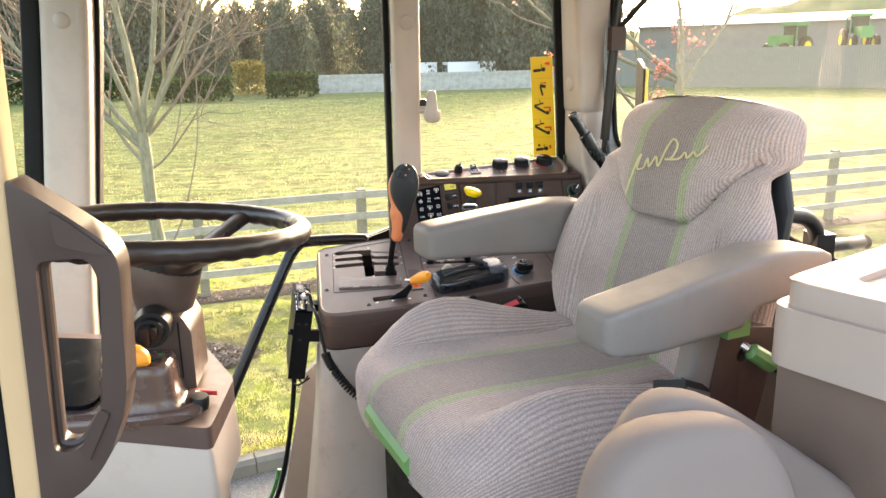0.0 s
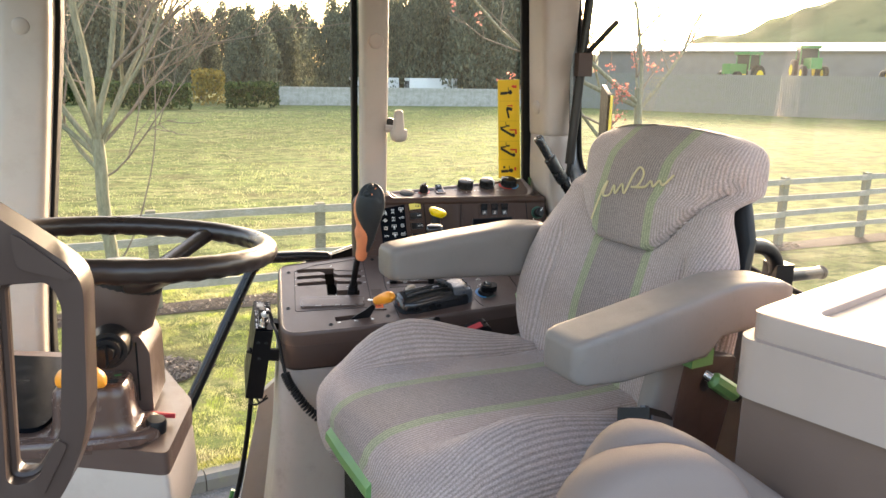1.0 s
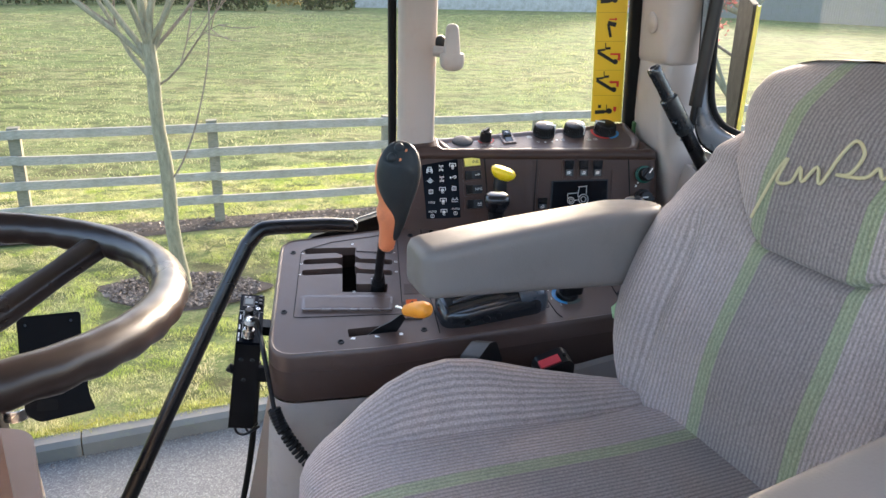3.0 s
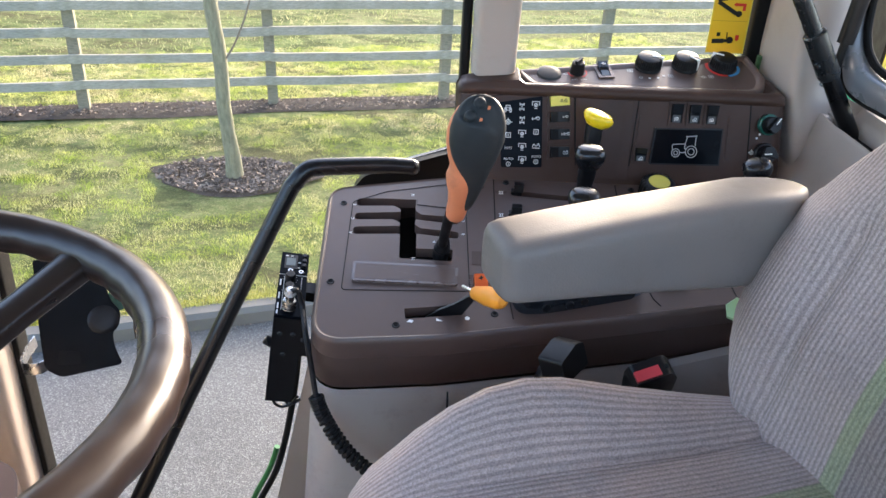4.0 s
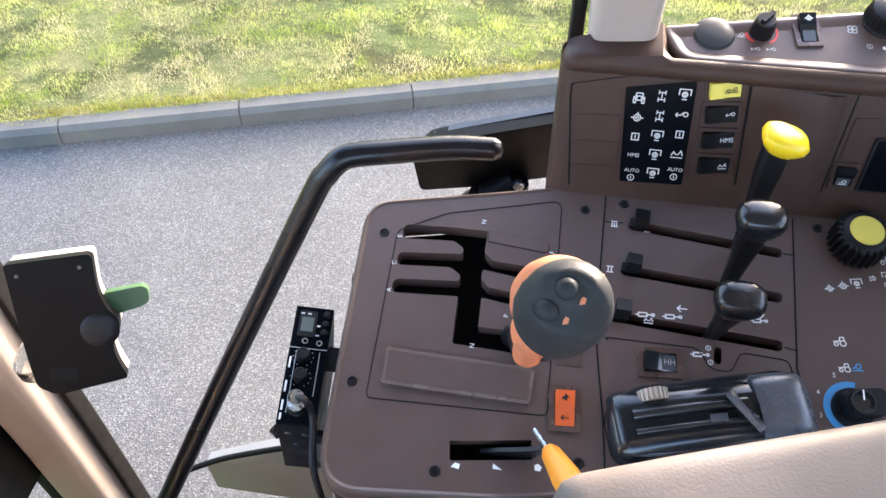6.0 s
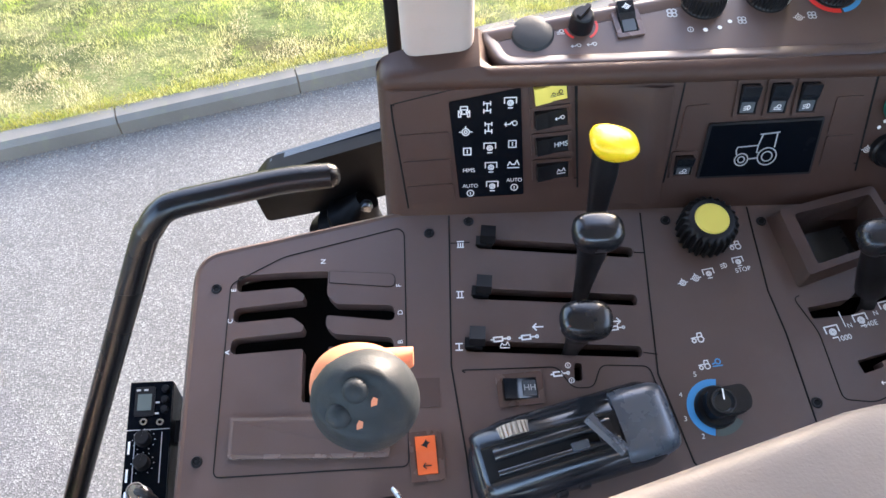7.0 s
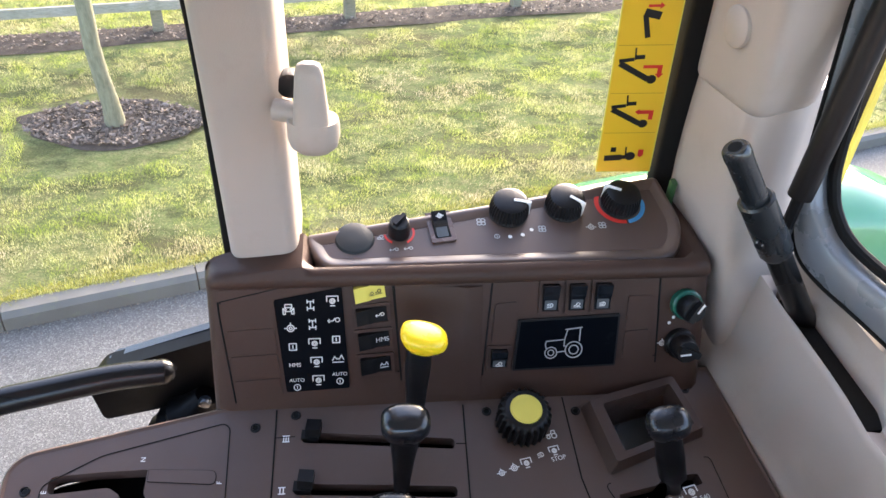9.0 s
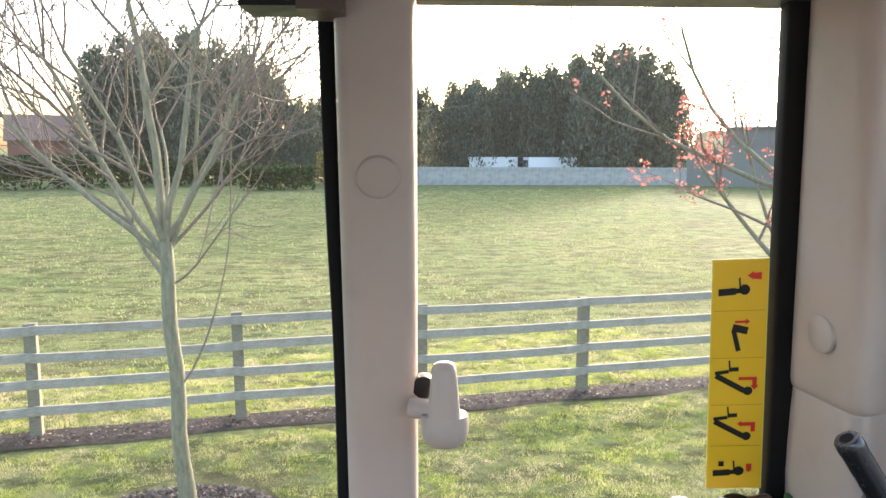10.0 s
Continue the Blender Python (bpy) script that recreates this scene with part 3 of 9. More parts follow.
def tufts():
    """Coarser tufts over the field behind the fence, thinning with distance."""
    verts, faces = [], []
    while len(faces) < 90000:
        d = 3.2 + 42 * rng.random() ** 1.7
        w = rng.uniform(-0.62, 0.62) * (d + 8)
        p = kerb(1.8 + w, 0.9 + d)
        fd = (p - FENCE_A).xy.cross(FENCE_D.xy)
        if fd > -0.25:
            continue
        p.z = lawn_height(*((p - KERB_A).dot(KERB_D), (p - KERB_A).dot(KERB_L)))
        k = 0.5 + 0.9 * max(0, noise.noise(Vector((p.x * 0.5, p.y * 1.1, 4))) + 0.35 * noise.noise(Vector((p.x * 2, p.y * 3, 7))))
        size = 1 + d * 0.05
        for _ in range(3):
            a = rng.uniform(0, 6.283)
            h, wd = rng.uniform(0.025, 0.06) * k * size ** 0.5, rng.uniform(0.004, 0.008) * size
            q = p + Vector((rng.gauss(0, .03 * size), rng.gauss(0, .03 * size), 0))
            n = len(verts)
            verts += [(q.x - math.cos(a) * wd, q.y - math.sin(a) * wd, q.z - 0.01), (q.x + math.cos(a) * wd, q.y + math.sin(a) * wd, q.z - 0.01), (q.x + rng.uniform(-.05, .05), q.y + rng.uniform(-.05, .05), q.z + h)]
            faces.append((n, n + 1, n + 2))
    me = bpy.data.meshes.new("field_grass")
    me.from_pydata(verts, [], faces)
    me.materials.append(TUFT)
    return tagged(new("field_grass", me), "uneven tufts of green and straw grass on the field", "grass", kind="stuff")


tufts()

# kerb stones, each about 0.9 m long
for i in range(-12, 13):
    u0 = i * 1.06
    prof = [(-0.005, -0.13), (0.0, -0.03), (0.03, 0.0), (0.115, 0.004), (0.13, -0.02), (0.13, -0.13)]
    bm = bmesh.new()
    jig = rng.uniform(-0.004, 0.004)
    ends = [[bm.verts.new(kerb(u, v + jig, z)) for v, z in prof] for u in (u0 + 0.004, u0 + 1.056)]
    for k in range(len(prof)):
        j = (k + 1) % len(prof)
        bm.faces.new((ends[0][k], ends[0][j], ends[1][j], ends[1][k]))
    bm.faces.new(ends[0][::-1])
    bm.faces.new(ends[1])
    soften(bm, 0.006, 1)
    solo("kerb_stone", bm, CONCRETE, "grey weathered concrete kerb stone edged with moss", "kerb", "kerb stones along the verge")


def litter():
    """Crumbs of soil, dead leaves and a few weeds caught against the kerb foot."""
    verts, faces = [], []
    for _ in range(2600):
        u = rng.uniform(-6, 7)
        near = abs(rng.gauss(0, 0.035)) + (0.25 * rng.random() ** 4 if rng.random() < 0.15 else 0)
        if noise.noise(Vector((u * 1.7, 2, 0))) < -0.1 and near < 0.2 and rng.random() < 0.7:
            continue
        p = kerb(u, -0.008 - near, -0.106)
        sz, a = rng.uniform(0.002, 0.009), rng.uniform(0, 6.28)
        k = len(verts)
        for da, r in ((0, 1), (1.9, .5), (3.1, 1), (5.0, .5)):
            verts.append((p.x + sz * r * math.cos(a + da), p.y + sz * r * math.sin(a + da), p.z + rng.uniform(0, 0.005)))
        faces.append((k, k + 1, k + 2, k + 3))
    me = bpy.data.meshes.new("kerb_litter")
    me.from_pydata(verts, [], faces)
    me.materials.append(CHIP)
    return tagged(new("kerb_litter", me), "dark crumbs and dead leaves along the kerb foot", "litter", kind="stuff")


litter()


def bed(name, inside, label, n, area):
    """A soil bed: an uneven patch a little over the lawn and loose chips on it."""
    t = thing(name, label, "mulch bed", kind="stuff")
    bm = bmesh.new()
    outline = inside
    c = sum((Vector((p[0], p[1], 0)) for p in outline), Vector()) / len(outline)
    mid = bm.verts.new((c.x, c.y, 0.05))
    ring = [bm.verts.new((p[0], p[1], 0.022)) for p in outline]
    for i in range(len(ring)):
        bm.faces.new((mid, ring[i], ring[(i + 1) % len(ring)]))
    part("soil", bm, SOIL, t)
    verts, faces = [], []
    for _ in range(n):
        x, y = area()
        s = rng.uniform(0.008, 0.028)
        q = Euler((rng.uniform(-.5, .5), rng.uniform(-.5, .5), rng.uniform(0, 6.3))).to_matrix()
        k = len(verts)
        for a, b in ((-1, -.4), (1, -.4), (1, .4), (-1, .4)):
            v = q @ Vector((a * s, b * s, 0)) + Vector((x, y, rng.uniform(0.035, 0.06)))
            verts.append(tuple(v))
        faces.append((k, k + 1, k + 2, k + 3))
    me = bpy.data.meshes.new("chips")
    me.from_pydata(verts, [], faces)
    me.materials.append(CHIP)
    chips = new("chips", me)
    chips.parent = t
    return t


def disc_point():
    a, r = rng.uniform(0, 6.283), 0.68 * math.sqrt(rng.random())
    return -1.5 + r * math.cos(a), 6.84 + 0.58 * r * math.sin(a)


bed("tree_mulch", [(-1.5 + (0.72 + 0.07 * math.sin(3 * a) + 0.04 * math.sin(7 * a)) * math.cos(a), 6.84 + (0.41 + 0.04 * math.cos(4 * a)) * math.sin(a)) for a in [k * math.pi / 24 for k in range(48)]],
    "round bed of dark bark mulch at the tree foot", 1600, disc_point)


def strip_point():
    u, w = rng.uniform(-6, 12), rng.uniform(-0.26, 0.13)
    p = FENCE_A + FENCE_D * u + Vector((-FENCE_D.y, FENCE_D.x, 0)) * w
    return p.x, p.y


strip = bmesh.new()
side = Vector((-FENCE_D.y, FENCE_D.x, 0))
rows = []
for k in range(91):
    u = -12 + k * 0.4
    rows.append([strip.verts.new(FENCE_A + FENCE_D * u + side * (w + 0.08 * noise.noise(Vector((u, w * 9, 3)))) + Vector((0, 0, 0.025 if abs(w) < 0.2 else 0.012))) for w in (-0.30, -0.18, -0.05, 0.16)])
for a, b in zip(rows, rows[1:]):
    for k in range(3):
        strip.faces.new((a[k], b[k], b[k + 1], a[k + 1]))
fence_bed = thing("fence_mulch", "strip of bare dark soil under the fence", "mulch bed", kind="stuff")
part("soil", strip, SOIL, fence_bed)
vs, fs = [], []
for _ in range(3500):
    x, y = strip_point()
    s = rng.uniform(0.01, 0.03)
    a = rng.uniform(0, 6.3)
    k = len(vs)
    for da, r in ((0, 1), (1.9, .5), (3.1, 1), (5.0, .5)):
        vs.append((x + s * r * math.cos(a + da), y + s * r * math.sin(a + da), rng.uniform(0.03, 0.055)))
    fs.append((k, k + 1, k + 2, k + 3))
me = bpy.data.meshes.new("chips")
me.from_pydata(vs, [], fs)
me.materials.append(CHIP)
new("chips", me).parent = fence_bed

# ---- post and rail fence ----
fence = thing("fence", "weathered grey four-rail timber post and rail fence", "fence", at=FENCE_A)
PITCH = 1.95
fdir = Matrix.Rotation(math.atan2(FENCE_D.y, FENCE_D.x), 4, "Z")
post_bm = box((-0.055, -0.03, -0.05), (0.055, 0.07, 1.16), 0.006, fdir)
first = part("post", post_bm, POST, fence)
rail_meshes = []
for k in range(3):
    bm = bmesh.new()
    n = 8
    sag = rng.uniform(-0.012, 0.012)
    rings = []
    for i in range(n + 1):
        x = PITCH * i / n
        dz = sag * math.sin(math.pi * i / n)
        rings.append([bm.verts.new(fdir @ Vector((x, y, z + dz))) for y, z in ((-0.068, -0.045), (-0.032, -0.045), (-0.032, 0.045), (-0.068, 0.045))])
    for a, b in zip(rings, rings[1:]):
        for q in range(4):
            bm.faces.new((a[q], b[q], b[(q + 1) % 4], a[(q + 1) % 4]))
    bm.faces.new(rings[0])
    bm.faces.new(rings[-1][::-1])
    ob = part("rail", bm, RAIL, fence)
    ob.location = fdir @ Vector((PITCH * k, 0, 1.10))
    rail_meshes.append(ob.data)
used = {(0, 0), (1, 0), (2, 0)}
for i in range(-7, 16):
    if i:
        ob = new("post", first.data)
        ob.parent = fence
        ob.location = fdir @ Vector((PITCH * i, 0, rng.uniform(-0.015, 0.02)))
        ob.rotation_euler = (rng.uniform(-.015, .015), rng.uniform(-.015, .015), 0)
    for j, z in enumerate((1.10, 0.83, 0.56, 0.29)):
        if (i, j) in used:
            continue
        ob = new("rail", rail_meshes[rng.randrange(3)])
        ob.parent = fence
        ob.location = fdir @ Vector((PITCH * i, 0, z + rng.uniform(-0.012, 0.012)))

# ---- bare trees on the verge ----
def grow(bm, twigs, p, d, length, r, depth, gen, tips, shoot=1.0):
    """A tapered limb with its forks."""
    pts, rad = [p], [r]
    n = 5 if depth > 1 else 3
    cur, way = p.copy(), d.normalized()
    for i in range(n):
        way = (way + Vector((gen.uniform(-.19, .19), gen.uniform(-.19, .19), gen.uniform(-.06, .20)))).normalized()
        cur = cur + way * (length / n)
        pts.append(cur.copy())
        rad.append(r * (1 - 0.48 * (i + 1) / n))
    tube(pts, rad, 8 if r > 0.012 else 5, bm=bm if r > 0.016 else twigs)
    if depth == 0:
        tips.append((cur, way))
        return
    tips.append((pts[-2], way))
    kids = gen.randint(4, 6) if depth > 1 else gen.randint(3, 5)
    for k in range(kids):
        f = gen.uniform(0.35, 1.0) if k else 1.0
        i = min(n, max(1, round(f * n)))
        az = gen.uniform(0, 6.283)
        spread = gen.uniform(0.32, 0.80) if k else 0.15
        side = way.orthogonal()
        side.rotate(Matrix.Rotation(az, 3, way))
        nd = (way * math.cos(spread) + side * math.sin(spread) + Vector((0, 0, 0.03))).normalized()
        grow(bm, twigs, pts[i], nd, length * shoot * gen.uniform(0.58, 0.82), max(0.0042, rad[i] * gen.uniform(0.55, 0.80)), depth - 1, gen, tips, shoot)


def bare_tree(name, base, fork, lean, limbs, seed, label, leaves, r0, shoot=1.0):
    """limbs: (height on the trunk, tilt to +x in degrees, tilt to +y, length, radius, forks)."""
    gen = random.Random(seed)
    t = thing(name, label, "tree", at=base)
    bm, twigs, tips = bmesh.new(), bmesh.new(), []
    n = 9
    path = [Vector((lean[0] * k / n + 0.010 * math.sin(k * 1.7), lean[1] * k / n + 0.010 * math.cos(k * 1.3), fork * k / n - 0.03)) for k in range(n + 1)]
    tube(path, [r0 * (1.35 if k == 0 else 1.08 if k == 1 else 1 - 0.022 * k) for k in range(n + 1)], 14, bm=bm)
    for h, tx, ty, length, r, forks in limbs:
        d = Vector((math.tan(radians(tx)), math.tan(radians(ty)), 1)).normalized()
        start = Vector((lean[0] * h / fork, lean[1] * h / fork, h - 0.03))
        grow(bm, twigs, start, d, length, r, forks, gen, tips, shoot)
    part("trunk", bm, BARK, t)
    part("branchwork", twigs, TWIG, t)
    lb = bmesh.new()
    for p, d in tips:
        if gen.random() < leaves:
            for _ in range(gen.randint(7, 13)):
                q = p + Vector((gen.gauss(0, .03), gen.gauss(0, .03), gen.gauss(-.02, .03)))
                m = Matrix.Translation(q) @ Euler((gen.uniform(0, 6), gen.uniform(0, 6), gen.uniform(0, 6))).to_matrix().to_4x4()
                s = gen.uniform(0.011, 0.025)
                lb.faces.new([lb.verts.new(m @ Vector(v)) for v in ((0, -s, 0), (s * .6, 0, s * .15), (0, s, 0), (-s * .6, 0, s * .15))])
    if leaves:
        part("foliage", lb, REDLEAF, t, weld=False)
    else:
        lb.free()
    return t


YOUNG = [(2.15, -3, 2, 1.75, 0.040, 3), (2.10, -30, 12, 1.65, 0.028, 3), (1.92, -54, 4, 1.25, 0.023, 3), (2.05, -42, -18, 1.45, 0.024, 3), (2.14, 10, -20, 1.6, 0.030, 3), (2.08, 24, 10, 1.5, 0.027, 3),
         (2.20, 42, -8, 1.3, 0.022, 3), (1.86, 62, -10, 0.75, 0.010, 2), (2.0, -20, 40, 1.3, 0.020, 3), (2.18, -14, -30, 1.5, 0.026, 3), (2.12, 48, 20, 1.1, 0.016, 3)]
bare_tree("young_tree", (-1.495, 6.80, 0), 2.2, (-0.04, -0.15), YOUNG, 11, "slender young bare tree with smooth grey-green trunk", 0, 0.062)
twig = thing("basal_shoot", "thin whippy shoot rising beside the young tree trunk", "shoot", at=(-1.49, 6.72, 1.05))
part("stem", tube(smooth_path([(0, 0, 0), (0.13, 0.0, 0.20), (0.27, 0.0, 0.55), (0.40, 0.0, 1.1), (0.44, 0.0, 1.85)], 6), [0.008] * 13 + [0.006] * 12, 6), TWIG, twig)
RED = [(1.62, -50, -4, 1.5, 0.026, 3), (1.58, -24, -6, 1.75, 0.020, 2), (2.50, -66, 0, 1.95, 0.026, 2), (2.46, -77, -3, 2.3, 0.024, 2), (2.05, -62, 4, 1.2, 0.016, 2), (2.3, 5, 10, 1.5, 0.026, 2), (2.4, 38, 5, 1.3, 0.022, 2), (2.2, 12, 40, 1.3, 0.020, 2)]
bare_tree("young_tree", (3.75, 7.6, 0), 2.65, (-0.07, 0.05), RED, 23, "young tree with sparse reddish leaves on thin branches", 0.5, 0.05, 0.42)

# ---- far side of the field ----
def polar(az, dist, z=0.0):
    a = radians(az)
    return Vector((0.3 + dist * math.sin(a), 1.1 + dist * math.cos(a), z))


def far_tree_mesh(seed, tall, wide, conifer=True):
    gen = random.Random(seed)
    tb = bmesh.new()
    tube([(0, 0, 0), (0.05, 0, tall * .5), (0, 0.05, tall * .95)], [0.25, 0.16, 0.03], 8, bm=tb)
    verts, faces = [], []
    lobes = [(gen.uniform(0, 6.283), gen.uniform(0.25, 0.75) * wide, tall * gen.uniform(0.72, 1.0)) for _ in range(7)] + [(0, 0, tall)]
    for a, off, top in lobes:
        cx, cy_ = math.cos(a) * off, math.sin(a) * off
        tube([(0, 0, tall * .1), (cx * .8, cy_ * .8, top * .45), (cx, cy_, top * .9)], [0.1, 0.06, 0.02], 5, bm=tb)
        for _ in range(150):
            f = gen.random() ** 0.85
            z = top * (0.10 + 0.88 * f)
            reach = wide * 0.55 * (1 - f ** 2.2) ** 0.6 * gen.uniform(0.3, 1.1) + 0.08
            b = gen.uniform(0, 6.283)
            c = Vector((cx + math.cos(b) * reach, cy_ + math.sin(b) * reach, z))
            for _ in range(14):
                o = c + Vector((gen.gauss(0, .22), gen.gauss(0, .22), gen.gauss(0, .30)))
                u = Vector((math.cos(b) * .25 + gen.uniform(-.4, .4), math.sin(b) * .25 + gen.uniform(-.4, .4), 1)).normalized()
                s = u.orthogonal()
                s.rotate(Matrix.Rotation(gen.uniform(0, 6.283), 3, u))
                h, w = gen.uniform(0.10, 0.24), gen.uniform(0.04, 0.09)
                k = len(verts)
                verts += [tuple(o - s * w), tuple(o + s * w), tuple(o + s * w * .4 + u * h), tuple(o - s * w * .5 + u * h)]
                faces.append((k, k + 1, k + 2, k + 3))
    cb = bpy.data.meshes.new("crown")
    cb.from_pydata(verts, [], faces)
    return tb, cb


def far_tree(seed, tall, wide, mat, label, conifer=True):
    t = thing("pine_tree", label, "tree", "trees along the far field edge")
    tb, cb = far_tree_mesh(seed, tall, wide, conifer)
    part("trunk", tb, TWIG, t)
    cb.materials.append(mat)
    new("crown", cb).parent = t
    return t


kinds = [far_tree(41 + k, 8.0, 3.3, PINE, "dense dark green conifer beyond the boundary fence") for k in range(3)]
spots = []
for az, top in ((-20.6, 7.3), (-18.6, 8.0), (-16.4, 7.9), (-14.2, 7.4), (-12.4, 6.9), (-11.2, 5.6), (-8.6, 3.6), (-6.8, 3.9), (-5.0, 4.2), (-3.2, 4.3), (-1.4, 4.4), (0.6, 4.5), (2.6, 4.9), (4.4, 5.2), (6.2, 5.8), (8.0, 5.9), (9.8, 5.9), (11.4, 6.4), (13.2, 7.4), (15.0, 7.5), (16.6, 6.8), (17.6, 5.2)):
    spots.append((az, top, 74 + 5 * math.sin(az * 2.3)))
for i, (az, top, dist) in enumerate(spots):
    need = 2.85 + dist * math.tan(radians(top))
    s = need / 8.0
    m = Matrix.Translation(polar(az, dist)) @ pose(0, 0, 0, 0, 0, 70 * i) @ Matrix.Diagonal((s * 0.72, s * 0.72, s, 1))
    src = kinds[i % 3]
    if i < 3:
        src.matrix_world = m
    else:
        ob = copy_thing(src, pose(0, 0, 0))
        ob.matrix_world = m


def hedge(name, az0, az1, dist, tall, seed, mat=HEDGE, label="clipped dark green hedge at the field edge"):
    gen = random.Random(seed)
    bm = bmesh.new()
    n = int(abs(az1 - az0) * 420)
    for _ in range(n):
        p = polar(gen.uniform(az0, az1), dist + gen.uniform(-.9, .9))
        z = tall * gen.random() ** 0.6 * (0.9 + 0.15 * noise.noise(p * 0.5))
        m = Matrix.Translation(p + Vector((0, 0, z))) @ Euler((gen.uniform(0, 6), gen.uniform(0, 6), gen.uniform(0, 6))).to_matrix().to_4x4()
        w = gen.uniform(0.06, 0.17)
        bm.faces.new([bm.verts.new(m @ Vector(v)) for v in ((-w, -w * .5, 0), (w, -w * .4, w * .2), (w * .7, w * .6, 0), (-w * .8, w * .6, w * .2))])
    t = thing(name, label, "hedge", kind="stuff")
    part("foliage", bm, mat, t, weld=False)
    return t


hedge("hedge", -13, -7.6, 55, 1.9, 5)
hedge("hedge", -5.2, -1.4, 57, 2.0, 6)
hedge("hedge", -40, -22, 60, 2.6, 7)
hedge("hedge", -22, -13, 62, 2.2, 9)
hedge("shrub", -7.4, -5.2, 62, 2.8, 8, BROADLEAF, "yellowing shrub between the hedges")


def board_fence(name, az0, az1, d0, d1, tall, label, mat):
    """A run of upright boards with gaps between and a capping rail."""
    t = thing(name, label, "fence")
    a, b = polar(az0, d0), polar(az1, d1)
    n = int((b - a).length / 1.9)
    w = (b - a) / n
    rot = Matrix.Rotation(math.atan2(w.y, w.x), 4, "Z")
    panel = None
    for i in range(n):
        if panel is None:
            k, L = 12, w.length
            plan = [(0, 0.02)]
            for q in range(k):
                x = L * q / k
                plan += [(x + 0.006, 0.0), (x + 0.010, -0.02), (x + L / k - 0.010, -0.02), (x + L / k - 0.006, 0.0)]
            plan += [(L, 0.02)]
            ob = part("panel", prism(plan, lambda x, y, h: rot @ Vector((x, y, h)), 0.0, tall), mat, t)
            panel = ob.data
        else:
            ob = new("panel", panel)
            ob.parent = t
        ob.location = a + w * i
    return t


board_fence("boundary_fence", -1.4, 19.5, 62, 66, 1.45, "long pale grey boarded boundary fence across the field", PALING)
board_fence("boundary_fence", 19.5, 62, 66, 62, 2.9, "tall grey boarded fence screening a tractor yard", PALING_DARK)

# yard buildings and parked tractors behind the tall fence
def shed(name, az0, az1, dist, z0, z1, roof, label, mat_wall, mat_roof):
    t = thing(name, label, "building")
    a, b = polar(az0, dist), polar(az1, dist)
    w = (b - a)
    rot = Matrix.Translation(a) @ Matrix.Rotation(math.atan2(w.y, w.x), 4, "Z")
    L = w.length
    part("wall", box((0, 0, z0), (L, 9, z1), 0.05, rot), mat_wall, t)
    bm = bmesh.new()
    pr = [(-0.4, z1), (4.5, z1 + roof), (9.4, z1), (9.4, z1 - 0.12), (4.5, z1 + roof - 0.12), (-0.4, z1 - 0.12)]
    ends = [[bm.verts.new(rot @ Vector((x, y, z))) for y, z in pr] for x in (-0.3, L + 0.3)]
    for k in range(6):
        bm.faces.new((ends[0][k], ends[0][(k + 1) % 6], ends[1][(k + 1) % 6], ends[1][k]))
    bm.faces.new(ends[0])
    bm.faces.new(ends[1][::-1])
    part("roof", bm, mat_roof, t)
    n = max(2, int(L / 4))
    for k in range(n):
        x = L * (k + 0.5) / n
        part("window", box((x - 0.6, -0.04, z0 + 1.1), (x + 0.6, 0.02, z0 + 2.2), 0.02, rot), DARKGLASS, t)
    return t


shed("workshop_building", 22, 62, 90, 0, 5.4, 0.9, "long grey clad workshop with pale roof behind the tractor yard", CLADDING, ROOFING)


def wooded_hill(az0, az1, dist):
    """A far slope that climbs behind the yard, with trees standing along its back."""
    rows = []
    bm = bmesh.new()
    n = 70
    for i in range(n + 1):
        az = az0 + (az1 - az0) * i / n
        el = interp([(20, 1.2), (27, 2.0), (31, 3.0), (35, 4.4), (39, 5.6), (45, 7.0), (60, 8.0), (90, 5.0)], az) + 0.35 * noise.noise(Vector((az * 0.8, 0, 2)))
        top = 2.8 + dist * math.tan(radians(el))
        rows.append([bm.verts.new(polar(az, dist - 60 + 60 * f, top * f ** 0.7 + 3.0 * noise.noise(Vector((az * 1.7, f * 6, 5))) * f)) for f in (0.0, 0.15, 0.3, 0.45, 0.6, 0.75, 0.9, 1.0)])
        rows[-1].append(bm.verts.new(polar(az, dist + 30, 0)))
    for a, b in zip(rows, rows[1:]):
        for k in range(len(a) - 1):
            bm.faces.new((a[k], b[k], b[k + 1], a[k + 1]))
    return solo("backdrop_hill", bm, HILL, "far grassy and wooded hillside behind the yard", "hill", kind="structure", angle=80)


wooded_hill(20, 90, 260)
shed("house", -27.6, -23.5, 84, 0, 3.6, 2.6, "brick house with brown tiled roof behind the hedge", BRICKRED, TILE)


